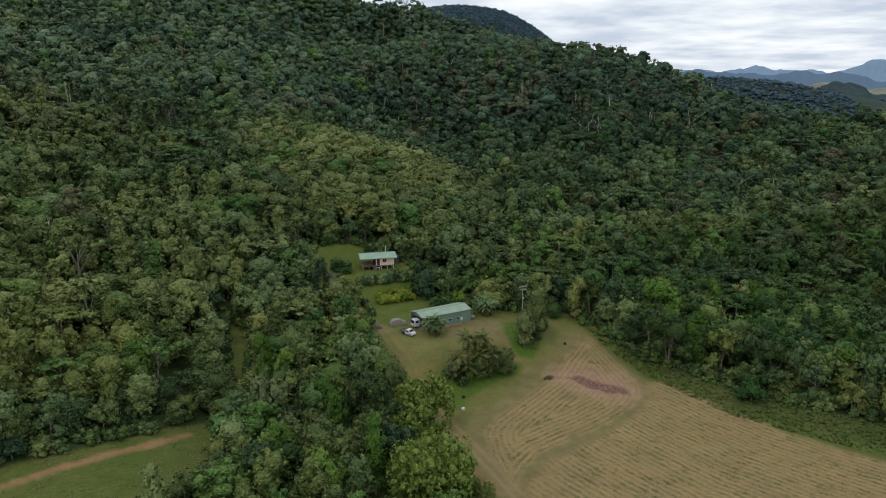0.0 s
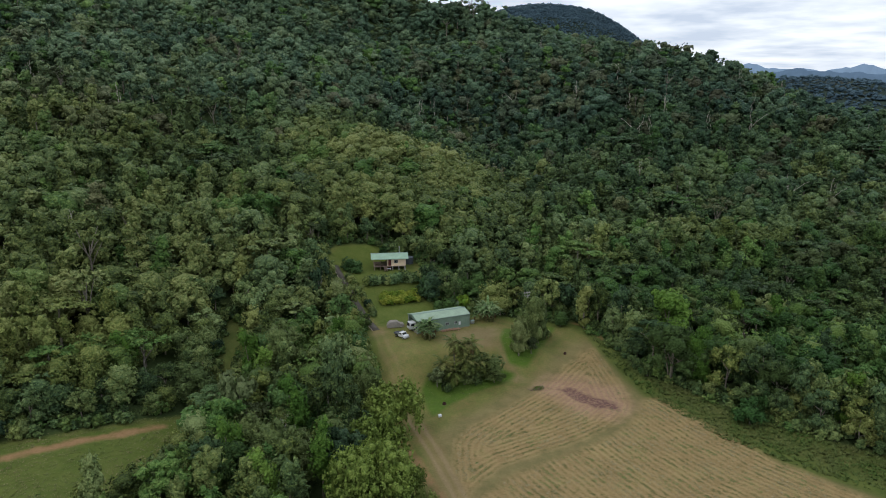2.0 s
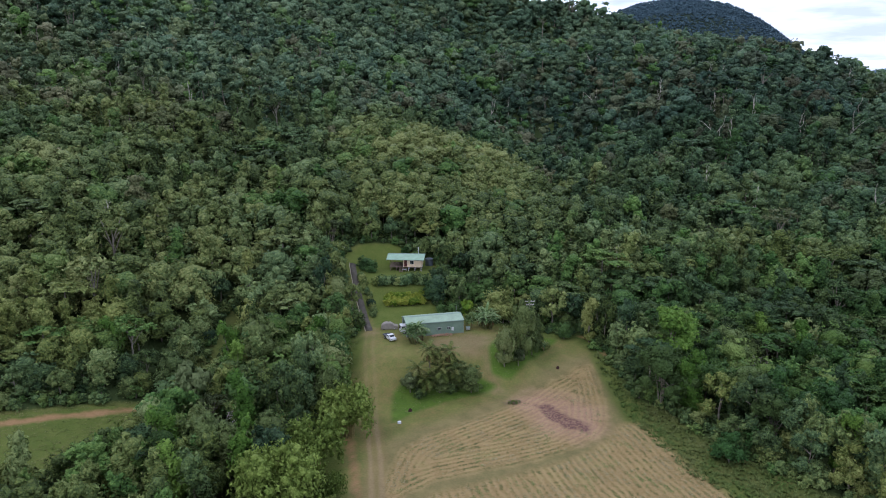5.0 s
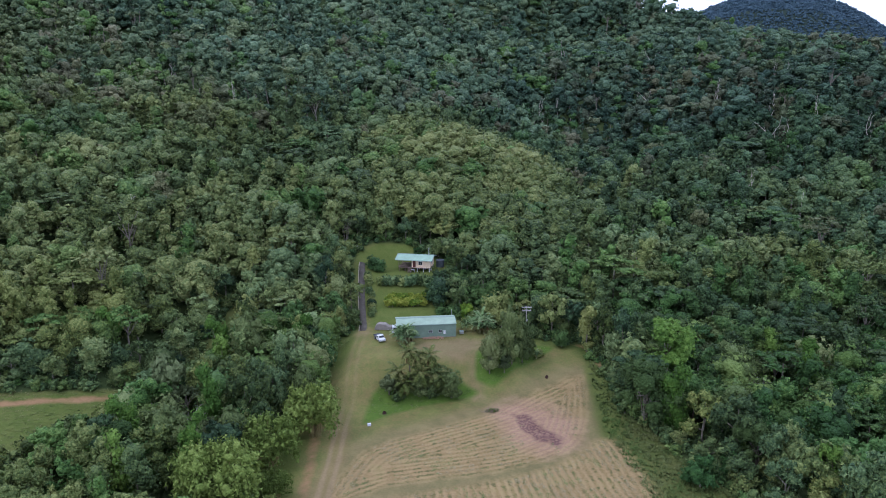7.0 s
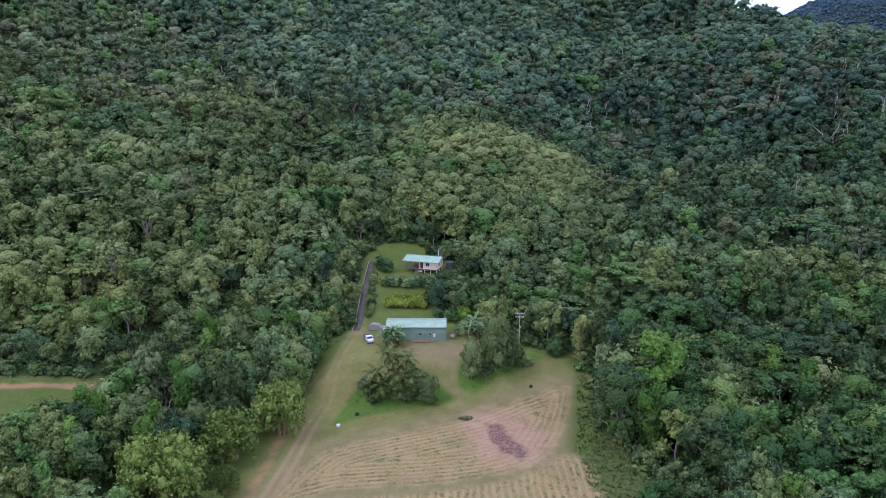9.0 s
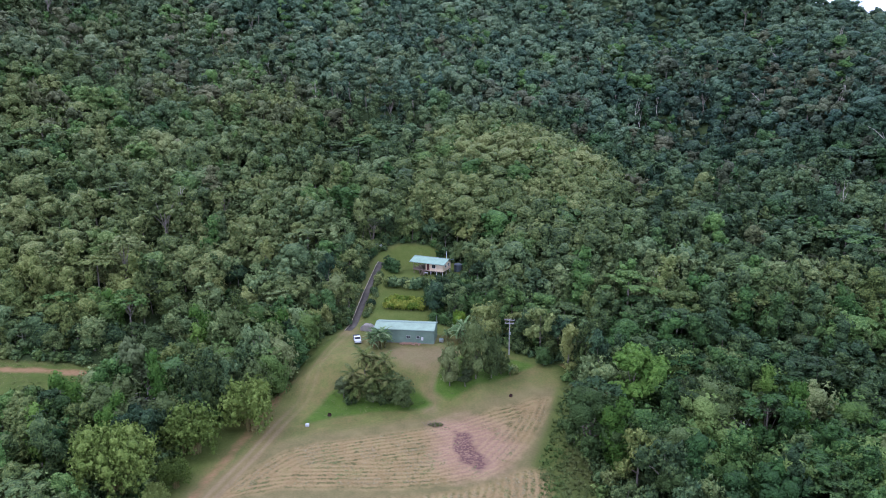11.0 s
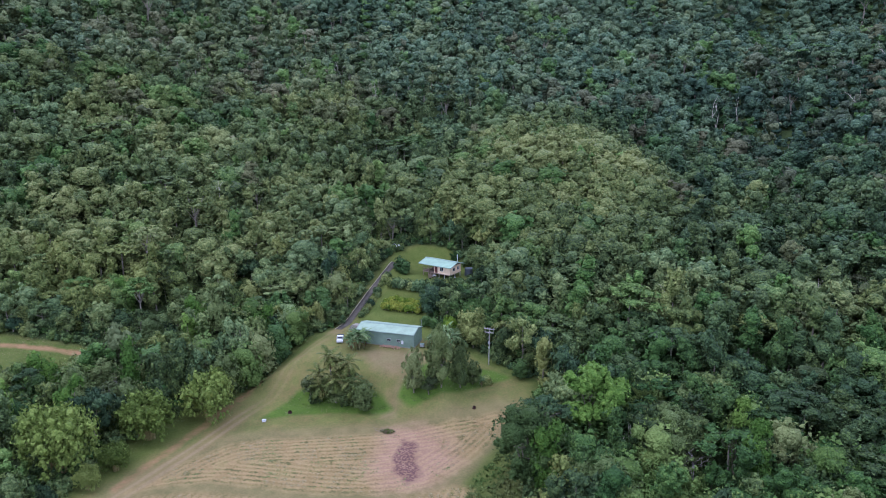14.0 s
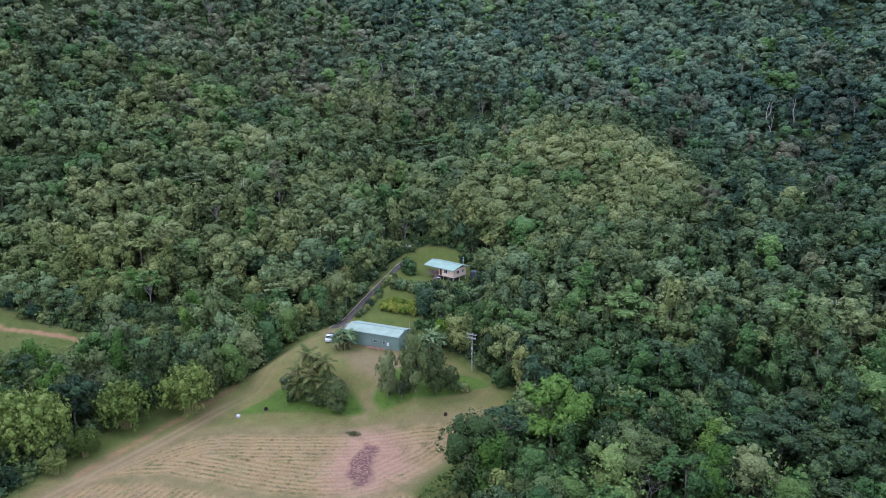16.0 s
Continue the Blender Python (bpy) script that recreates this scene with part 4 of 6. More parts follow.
# woods on the low country beyond the ridge
az_, rr_ = np.radians(rng.uniform(11, 36, 10000)), np.sqrt(rng.uniform(800 ** 2, 1600 ** 2, 10000))
fx3, fy3 = np.sin(az_) * rr_, np.cos(az_) * rr_
k3 = (poly_distance(WOODLAND, fx3, fy3) < -20) & (blotch(fx3, fy3, 420, 41) > 0.22)
size3 = np.clip(np.exp(rng.normal(0.22, 0.32, k3.sum())), 0.6, 2.6)
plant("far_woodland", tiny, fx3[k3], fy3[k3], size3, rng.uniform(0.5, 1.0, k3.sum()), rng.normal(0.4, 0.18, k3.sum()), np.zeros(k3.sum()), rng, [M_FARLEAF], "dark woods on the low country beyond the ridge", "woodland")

# low growth that closes the high woods
x4, y4 = rng.uniform(-440, 320, 9000), rng.uniform(330, 670, 9000)
k4 = (poly_distance(WOODLAND, x4, y4) > -4) & (land(x4, y4) > 40)
x4, y4 = x4[k4], y4[k4]
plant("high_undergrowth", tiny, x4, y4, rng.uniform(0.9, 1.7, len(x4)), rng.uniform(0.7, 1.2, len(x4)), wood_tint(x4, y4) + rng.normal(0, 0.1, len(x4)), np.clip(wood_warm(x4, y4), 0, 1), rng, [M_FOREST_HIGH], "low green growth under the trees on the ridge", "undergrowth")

# the body of that hill under its crowns
hx, hy = np.meshgrid(np.linspace(-620, 900, 61), np.linspace(1900, 2600, 29))
hk = np.arange(61 * 29).reshape(29, 61)
hill_quads = np.stack([hk[:-1, :-1], hk[:-1, 1:], hk[1:, 1:], hk[1:, :-1]], -1).reshape(-1, 4)
hx, hy = hx.ravel(), hy.ravel()
edge = np.minimum(np.minimum(hx + 620, 900 - hx), np.minimum(hy - 1900, 2600 - hy))
hill_z = land(hx, hy) + np.where(edge < 30, -30.0, -1.5)
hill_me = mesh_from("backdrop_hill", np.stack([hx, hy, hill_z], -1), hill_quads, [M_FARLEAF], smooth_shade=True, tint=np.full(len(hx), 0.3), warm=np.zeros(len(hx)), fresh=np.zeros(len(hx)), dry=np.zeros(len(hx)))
tagged(new("backdrop_hill", hill_me), "dark wooded hill behind the ridge, blue-green with painted haze", "hill", kind="structure")


# ---- helpers for things ----
def part(name, bm, mat, parent=None, label="", smooth_shade=False):
    """Links a bmesh as one mesh object under a thing or a part."""
    me = bpy.data.meshes.new(name)
    bm.to_mesh(me)
    bm.free()
    me.materials.append(mat)
    if smooth_shade:
        me.polygons.foreach_set("use_smooth", np.ones(len(me.polygons), bool))
    ob = new(name, me)
    ob.parent = parent
    if label:
        tagged(ob, label)
    return ob


def np_part(name, vf, mat, parent=None, label="", smooth_shade=False):
    ob = new(name, mesh_from(name, vf[0], vf[1], [mat], smooth_shade=smooth_shade))
    ob.parent = parent
    if label:
        tagged(ob, label)
    return ob


def thing(name, m, label, category, group="", kind=""):
    e = new(name)
    e.empty_display_size = 0.3
    e.matrix_basis = m
    return tagged(e, label, category, group, kind)


def box(cx, cy, cz, sx, sy, sz, bevel=0.0, bm=None, turn=None):
    bm = bm or bmesh.new()
    m = Matrix.Translation((cx, cy, cz)) @ (turn or Matrix()) @ Matrix.Diagonal((sx, sy, sz, 1))
    g = bmesh.ops.create_cube(bm, size=1, matrix=m)
    if bevel:
        edges = {e for v in g["verts"] for e in v.link_edges}
        bmesh.ops.bevel(bm, geom=list(edges), offset=bevel, segments=2, affect="EDGES", profile=0.6)
    return bm


def tube(a, b, r0, r1=None, sides=10, bm=None):
    bm = bm or bmesh.new()
    a, b = Vector(a), Vector(b)
    m = Matrix.Translation((a + b) / 2) @ (b - a).to_track_quat("Z", "Y").to_matrix().to_4x4()
    bmesh.ops.create_cone(bm, cap_ends=True, segments=sides, radius1=r0, radius2=r0 if r1 is None else r1, depth=(b - a).length, matrix=m)
    return bm


def prism(outline, y0, y1, bm=None):
    """A solid between two upright planes from an outline in x and z."""
    bm = bm or bmesh.new()
    a = [bm.verts.new((x, y0, z)) for x, z in outline]
    b = [bm.verts.new((x, y1, z)) for x, z in outline]
    bm.faces.new(a[::-1]), bm.faces.new(b)
    for i in range(len(a)):
        j = (i + 1) % len(a)
        bm.faces.new((a[i], a[j], b[j], b[i]))
    bmesh.ops.recalc_face_normals(bm, faces=bm.faces[:])
    return bm


# ---- single trees along the clearing ----
def make_tree(kind, seed, mat, radius, height, base, caps, size, cards=420, card=0.45, **kw):
    """The crown and trunk meshes of one tree."""
    crown, wood = tree_shape(seed, kind, radius, height, base, int(caps * 0.45), size * 0.8, int(cards * 1.3), card * 0.9, per=3, **kw)
    return (mesh_from("crown", crown[0], crown[1], [mat], smooth_shade=True), mesh_from("trunk", wood[0], wood[1], [M_BARK], smooth_shade=True))


def set_tree(pattern, x, y, scale, turn, stretch, label, category="tree", name="tree", group="", dz=0.0):
    m = pose(x, y, ground(x, y) + dz, 0, 0, turn) @ Matrix.Diagonal((scale, scale, scale * stretch, 1))
    t = thing(name, m, label, category, group)
    for nm, me in zip(("crown", "trunk"), pattern):
        c = new(nm, me)
        c.parent = t
    return t


PATTERNS = {
    "round": [make_tree("round", 100 + i, M_TREE, 3.5, 9.5, 1.6, 110, 0.5) for i in range(4)],
    "tall": [make_tree("tall", 200 + i, M_TREE, 2.6, 11.0, 1.4, 110, 0.5) for i in range(3)],
    "flat": [make_tree("flat", 300 + i, M_BLUE, 4.4, 10.0, 5.5, 120, 0.45, fill=0.75, limbs=7) for i in range(3)],
    "dense": [make_tree("dense", 400 + i, M_TREE, 3.6, 8.5, 1.2, 130, 0.5) for i in range(3)],
    "low": [make_tree("round", 500 + i, M_TREE, 2.6, 4.6, 0.3, 90, 0.42) for i in range(3)],
}
TREE_WORDS = {"round": "green rainforest tree with a lobed crown at the wood's edge", "tall": "tall vine-hung tree at the wood's edge", "flat": "flat-topped feathery tree with pale limbs at the wood's edge",
              "dense": "olive-green tree with a close rounded crown", "low": "low leafy green bush at the wood's edge"}
rng = np.random.default_rng(21)
ex, ey = plant_points(rng, [(-100, 76), (-20, 76), (4, 84), (90, 108), (110, 112), (115, 150), (80, 195), (40, 212), (0, 235), (-60, 240), (-84, 180), (-112, 112)], 4.4)
ed = open_land(ex, ey)
belt = (ed < -1.2) & (ed > -9.0) & standing_room(ex, ey)
ex, ey, ed = ex[belt], ey[belt], ed[belt]
for i in range(len(ex)):
    x, y, d = float(ex[i]), float(ey[i]), float(-ed[i])
    u = rng.uniform()
    if d < 3.0 and u < (0.25 if hump(x, y, -14, 140, 12, 22) > 0.4 else 0.55):
        kind = "low"
    elif x > 30 and u < 0.15:
        kind = "flat"
    elif x < -30 and y < 160 and u < 0.5:
        kind = "dense"
    else:
        kind = ("round", "round", "tall", "dense")[int(rng.integers(0, 4))]
    pat = PATTERNS[kind][int(rng.integers(0, len(PATTERNS[kind])))]
    small = 1 - 0.15 * float(hump(x, y, -25, 174, 12, 16))
    high = (1 + 0.45 * float(hump(x, y, -14, 140, 12, 22))) * (1 - 0.45 * float(hump(x, y, -41, 142, 9, 12)))
    set_tree(pat, x, y, rng.uniform(0.72, 1.18) * (1.22 if x > 46 and kind != "low" else 1.0) * (0.85 if d < 4 else 1.0) * small, rng.uniform(0, 360), rng.uniform(0.85, 1.15) * high, TREE_WORDS[kind], "bush" if kind == "low" else "tree", "bush" if kind == "low" else "tree", "trees round the clearing")


# low growth under the edge of the wood
ux, uy = plant_points(rng, [(-112, 60), (-20, 76), (4, 84), (90, 104), (135, 96), (120, 150), (80, 195), (40, 212), (0, 235), (-60, 240), (-84, 180), (-112, 112)], 2.0)
ud = open_land(ux, uy)
us = (ud < np.where((ux < 10) & (uy < 150) & (ux > -20), -0.9, -0.3)) & ((ud > -7.5) & (rng.uniform(size=len(ux)) < 0.6) | ~standing_room(ux, uy))
ux, uy = ux[us], uy[us]
plant("undergrowth", shape_bank("dense", range(40, 46), 1.5, 2.3, -0.2, 0, 0.5, cards=24, card=0.55, per=1), ux, uy, rng.uniform(0.6, 1.35, len(ux)), rng.uniform(0.7, 1.3, len(ux)),
      0.46 + rng.normal(0, 0.13, len(ux)), np.clip(rng.normal(0.4, 0.3, len(ux)), 0, 1), rng, [M_FOREST, M_BARK], "tangled green undergrowth along the wood's edge", "undergrowth", np.where(rng.uniform(size=len(ux)) < 0.3, rng.uniform(0.3, 0.9, len(ux)), 0.0))


# ---- single trees and shrubs that stand apart ----
M_OLIVE = tone_leaf("olive_leaf", (0.054, 0.082, 0.026), (0.102, 0.138, 0.042), (0.165, 0.195, 0.070), vigour=1.25)
M_GREYLEAF = tone_leaf("grey_green_leaf", (0.046, 0.068, 0.026), (0.084, 0.113, 0.044), (0.13, 0.162, 0.068), vigour=1.1)
M_TEAL = tone_leaf("teal_leaf", (0.028, 0.070, 0.019), (0.053, 0.122, 0.031), (0.098, 0.180, 0.050), vigour=1.15)
M_PALEGREEN = tone_leaf("pale_green_leaf", (0.042, 0.075, 0.021), (0.078, 0.123, 0.036), (0.132, 0.180, 0.060), vigour=1.15)
M_GROVE = tone_leaf("yellow_green_leaf", (0.046, 0.088, 0.019), (0.088, 0.146, 0.033), (0.146, 0.206, 0.054), vigour=1.2)
SPECIAL = {
    "grove": make_tree("dense", 615, M_GROVE, 4.2, 8.5, 0.6, 190, 0.5, 900, 0.42),
    "olive": make_tree("dense", 601, M_OLIVE, 3.6, 9.8, 0.0, 170, 0.5, 500, 0.45),
    "olive_round": make_tree("dense", 602, M_OLIVE, 2.9, 7.2, 0.0, 130, 0.4, 560, 0.4),
    "mango": make_tree("dense", 603, M_DARK, 3.4, 7.5, 0.4, 170, 0.5, 450, 0.45),
    "mango_b": make_tree("round", 604, M_DARK, 3.0, 7.0, 0.5, 150, 0.45, 450, 0.42),
    "lime": make_tree("round", 605, M_LIME, 4.4, 12.5, 4.5, 190, 0.55, 650, 0.5, limbs=6),
    "lime_tall": make_tree("tall", 606, M_LIME, 2.4, 11.5, 2.5, 140, 0.5, 500, 0.45),
    "grey": make_tree("round", 607, M_GREYLEAF, 2.2, 5.0, 0.8, 60, 0.4, 360, 0.4, limbs=6),
    "teal": make_tree("round", 608, M_TEAL, 3.0, 6.0, 0.2, 130, 0.5, 420, 0.45),
    "shrub": make_tree("dense", 609, M_TREE, 1.25, 1.9, -0.1, 46, 0.3, 160, 0.34, limbs=0),
    "golden": make_tree("round", 610, M_GOLD, 1.2, 1.9, 0.1, 40, 0.28, 150, 0.36, limbs=2),
    "round_bush": make_tree("dense", 611, M_DARK, 1.7, 3.2, 0.2, 80, 0.35, 260, 0.36, limbs=2),
    "pale_flat": make_tree("flat", 612, M_GREYLEAF, 4.6, 10.5, 5.0, 110, 0.45, 460, 0.45, fill=0.5, limbs=8, stems=4),
    "edge": make_tree("round", 613, M_PALEGREEN, 6.6, 15.5, 4.0, 300, 0.5, 1900, 0.46, fill=0.74, limbs=10, stems=4),
    "vine": make_tree("tall", 614, M_LIME, 3.0, 13.0, 1.0, 190, 0.5, 900, 0.45),
}
rng = np.random.default_rng(33)


def stand(kind, x, y, scale, label, category="tree", name="tree", stretch=1.0, group=""):
    return set_tree(SPECIAL[kind], x, y, scale, rng.uniform(0, 360), stretch, label, category, name, group)


# the clump behind the raked field, by the shed
stand("olive_round", 20.6, 168.4, 0.84, "dark green oval tree at the corner of the yard", stretch=1.7)
stand("grey", 23.6, 170.2, 0.85, "grey-green half-bare small tree beside taller trees")
stand("olive", 24.3, 173.2, 0.86, "tall olive-brown tree in the yard clump", stretch=1.72)
stand("olive_round", 25.4, 177.6, 0.85, "olive-green oval tree in the yard clump", stretch=1.8)
stand("olive_round", 25.8, 181.2, 0.66, "olive-green oval tree in the yard clump", stretch=1.2)
stand("olive_round", 22.6, 172.6, 0.8, "olive-brown bushy tree in the yard clump", stretch=1.75)
stand("shrub", 27.6, 183.5, 1.1, "low leafy shrub at the clump's foot", "shrub", "shrub")
stand("mango", 31.5, 190.6, 0.62, "dark glossy bush at the paddock's far corner", "bush", "bush")
# the clump on the grass island
stand("grey", 2.2, 153.6, 1.05, "grey thin-leaved shrubby tree on the grass island")
stand("olive_round", 8.6, 156.4, 0.85, "small leafy tree with a pale trunk among palms")
stand("olive_round", 15.0, 159.0, 0.95, "dense green tree at the end of the grass island")
stand("olive_round", 12.6, 159.8, 0.85, "dense green tree beside the palms")
stand("olive_round", 4.8, 155.4, 0.6, "leafy small tree under the palms")
stand("olive_round", 10.8, 158.6, 0.95, "leafy small tree under the palms")
stand("shrub", 4.6, 153.4, 1.3, "tangled shrub under the palms", "shrub", "shrub")
stand("shrub", 10.6, 157.4, 1.4, "tangled shrub under the palms", "shrub", "shrub")
# dark fruit trees between shed and house
for x, y, k, s in ((-6.8, 196.8, "mango", 0.95), (-2.6, 199.2, "mango_b", 1.0), (-4.8, 203.2, "mango_b", 0.9), (1.4, 197.6, "mango", 0.9), (-0.8, 204.6, "mango", 0.8)):
    stand(k, x, y, s, "dark dense fruit tree on the slope behind the shed", group="fruit trees")
stand("teal", 3.6, 203.0, 0.9, "blue-green leafy tree on the slope")
for x, y, k, s in ((6.4, 199.4, "mango_b", 0.95), (10.4, 199.0, "mango", 0.85), (8.0, 203.6, "mango", 1.0), (13.6, 197.4, "mango_b", 0.8)):
    stand(k, x, y, s, "dark green leafy tree at the wood's foot behind the shed", group="fruit trees")
stand("golden", 4.8, 193.6, 1.9, "yellow-green young tree behind the shed", stretch=1.25)
stand("olive_round", 9.5, 194.0, 0.62, "olive shrubby tree behind the shed")
stand("round_bush", 0.4, 192.2, 1.0, "clipped round green bush behind the shed", "bush", "bush")
stand("round_bush", -2.6, 191.4, 0.9, "clipped round green bush behind the shed", "bush", "bush")
stand("mango_b", -12.4, 220.6, 0.7, "leafy tree close beside the house")
stand("mango_b", -8.6, 219.0, 0.8, "leafy tree close beside the house")
stand("teal", -24.5, 221.6, 0.5, "bright blue-green shrub behind the house", "shrub", "shrub")
stand("round_bush", -40.6, 208.4, 0.9, "low green bush at the top of the drive", "bush", "bush")
for x, y, s in ((-41.4, 211.4, 1.35), (-42.6, 210.2, 1.5), (-40.4, 213.2, 0.9)):
    stand("shrub", x, y, s, "leafy shrub at the top of the drive beside the parked car", "shrub", "shrub")
stand("round_bush", -9.2, 209.6, 0.8, "round green bush below the house's end", "bush", "bush")
stand("round_bush", -6.2, 207.2, 0.95, "round green bush below the house's end", "bush", "bush")
# round bushes by the drive, hedge, shrubs and golden planting
for x, y, s in ((-32.0, 206.6, 1.35), (-29.6, 205.9, 1.3)):
    stand("round_bush", x, y, s, "round clipped green bush beside the drive", "bush", "bush")
for i in range(12):
    u = i / 11
    stand("shrub", -24.0 + 15.5 * u, 197.0 + 8.2 * u + rng.normal(0, 0.3), rng.uniform(1.25, 1.65), "rough green hedge shrub below the house", "shrub", "hedge_shrub", 1.1, "hedge below the house")
for i in range(11):
    u = i / 10
    stand("shrub", -18.6 - 11.5 * u + rng.normal(0, 0.5), 182.5 + 17.5 * u + rng.normal(0, 0.4), rng.uniform(0.6, 1.15), "mixed green shrub beside the drive", "shrub", "shrub", 1.0, "shrubs beside the drive")
for r in range(3):
    for i in range(7):
        u, v = i / 6, r / 2
        stand("golden", -17.0 + 8.4 * u - 2.0 * v + rng.normal(0, 0.25), 189.2 + 4.8 * u + 3.2 * v + rng.normal(0, 0.25), rng.uniform(1.0, 1.3), "golden-leaved shrub in the planted bed", "shrub", "golden_shrub", 0.95, "golden planting")
# tall trees that lean over the track and the foot of the drive
for x, y, k, q in ((-10.8, 139.5, "olive", 1.0), (-13.2, 145.8, "grove", 1.1), (-15.6, 151.0, "olive_round", 1.35), (-17.8, 156.5, "mango", 1.2), (-20.5, 163.0, "grove", 1.0), (-24.8, 173.5, "mango_b", 1.2), (-28.6, 181.5, "olive_round", 1.15)):
    stand(k, x, y, q, "leafy tree leaning over the grassy track", stretch=1.2, group="trees beside the track")
# the eastern edge of the paddock
stand("edge", 56.4, 165.0, 1.0, "tall pale-limbed tree at the paddock's edge")
stand("vine", 61.6, 164.6, 1.05, "bright vine-covered tree at the paddock's edge")
stand("lime", 58.2, 180.8, 1.42, "large bright green tree hung with roots")
stand("teal", 69.0, 145.5, 1.05, "blue-green dense bush at the paddock's edge", "bush", "bush")
stand("teal", 73.5, 151.5, 0.9, "blue-green dense bush at the paddock's edge", "bush", "bush")
for x, y, s in ((72.8, 171.1, 0.76), (78.4, 177.0, 0.68), (83.2, 164.0, 0.70), (86.0, 173.7, 0.62), (77.2, 165.2, 0.66)):
    stand("grove", x, y, s * 1.75, "rounded yellow-green tree in the valley wood", stretch=0.95)
for x, y, s in ((90.5, 157.0, 1.55), (97.0, 160.0, 1.5)):
    stand("teal", x, y, s, "rounded bright green tree in the valley wood")
for x, y, s in ((-46.5, 214.5, 0.8), (-51.0, 209.0, 0.75), (-64.0, 150.0, 0.8), (-20.0, 118.0, 0.7), (-30.5, 126.5, 0.75), (67.5, 190.0, 0.9), (81.0, 192.5, 0.85)):
    stand("pale_flat", x, y, s, "pale-limbed open tree with thin grey-green leaves")


# odd trees of other tones scattered through the near woods
ODD_WORDS = {"teal": "blue-green broad-leaved tree in the mixed wood", "olive": "olive-brown dense tree in the mixed wood", "lime_tall": "bright green vine-hung tree in the mixed wood", "grove": "rounded yellow-green tree in the mixed wood",
             "pale_flat": "pale-limbed open tree with thin grey-green leaves", "mango": "dark glossy-leaved tree in the mixed wood", "vine": "tall bright vine-draped tree in the mixed wood", "edge": "large pale-limbed tree in the mixed wood"}
ODD_SIZE = {"teal": 1.5, "olive": 1.15, "lime_tall": 1.05, "grove": 1.25, "pale_flat": 1.05, "mango": 1.3, "vine": 0.95, "edge": 0.75}
stand("olive", -33.0, 148.0, 1.15, "tall olive tree with a narrow crown in the mixed wood", stretch=1.45)
stand("grey", -35.0, 125.0, 2.1, "grey-brown vine-hung tree with a dead trunk", stretch=1.5)
for area, kinds, gap in (([(-70, 136), (-50, 140), (-22, 172), (-14, 150), (-10, 128), (-2, 104), (-24, 92), (-42, 108), (-40, 132)], ("teal", "olive", "lime_tall", "grove", "mango", "grove", "vine", "edge", "olive"), 8.5),
                         ([(52, 186), (66, 160), (84, 146), (112, 132), (124, 160), (100, 200), (70, 210)], ("grove", "mango", "teal", "edge", "grove", "vine", "olive"), 9.0)):
    ox, oy = plant_points(rng, area, gap)
    fit_in = (open_land(ox, oy) < -4.5) & standing_room(ox, oy)
    for i, (x, y) in enumerate(zip(ox[fit_in].tolist(), oy[fit_in].tolist())):
        kind = kinds[int(rng.integers(0, len(kinds)))]
        stand(kind, x, y, ODD_SIZE[kind] * rng.uniform(0.85, 1.15), ODD_WORDS[kind], stretch=rng.uniform(0.92, 1.15), group="odd trees in the woods")


# ---- bamboo ----
def bamboo_shape(seed, canes, height, spread, cards, size, caps=0.34):
    r9 = np.random.default_rng(seed)
    wood, pts, rad = [], [], []
    for i in range(canes):
        a, lean = r9.uniform(0, 2 * math.pi), r9.uniform(0.35, 1.0) * spread
        foot = np.array((math.cos(a), math.sin(a), 0)) * r9.uniform(0.1, 0.8)
        h = height * r9.uniform(0.65, 1.0)
        path = [foot + np.array((math.cos(a) * lean * u ** 2, math.sin(a) * lean * u ** 2, h * (u - 0.36 * u ** 3 * lean / spread))) for u in np.linspace(0, 1, 6)]
        wood.append(limb(path, 0.07, 0.02, 4))
        for u in (2, 3, 4, 5):
            pts.append(path[u]), rad.append(0.5 * height / 8 * (0.65 + 0.45 * u / 3))
        for fall in (1.3, 2.6):
            pts.append(path[5] + np.array((math.cos(a) * 0.25, math.sin(a) * 0.25, -fall))), rad.append(0.42 * height / 8)
    c, r = np.array(pts), np.array(rad) * 1.25
    crown = join([lobe_cores(r9, c, r, 1.1, 0.5), leaf_caps(r9, c, r, canes * 5, caps, 0.9, 1.1), clump_cards(r9, c, r, cards, size, droop=0.7, squash=1.1, up=0.1)])
    return crown, join(wood)


M_CANE = plain("bamboo_cane", (0.26, 0.22, 0.09), 0.6, 0, 0.25, 2.0)
BAMBOO = []
for sd, canes, cards, card, cap in ((1, 28, 2600, 0.34, 0.28), (2, 28, 2600, 0.34, 0.28), (3, 56, 7500, 0.24, 0.17)):
    cr_, wo_ = bamboo_shape(sd, canes, 8.4, 3.1, cards, card, cap)
    BAMBOO.append((mesh_from("foliage", cr_[0], cr_[1], [M_BAMBOO], smooth_shade=True), mesh_from("cane_clump", wo_[0], wo_[1], [M_CANE], smooth_shade=True)))
for k, (x, y, s) in enumerate(((-4.2, 120.5, 1.35), (-3.4, 132.8, 1.5), (-1.8, 103.5, 1.8), (3.4, 111.6, 0.7), (1.0, 112.6, 0.6), (6.6, 106.0, 0.6), (-6.6, 119.0, 1.0), (-6.6, 134.6, 1.2))):
    t = thing("bamboo_clump", pose(x, y, ground(x, y), 0, 0, rng.uniform(0, 360)) @ Matrix.Diagonal((s, s, s * 1.02, 1)), "arching yellow-green bamboo clump beside the track", "bamboo", "bamboo along the track")
    for nm, me in zip(("foliage", "cane_clump"), BAMBOO[2 if s > 1.5 else k % 2]):
        new(nm, me).parent = t


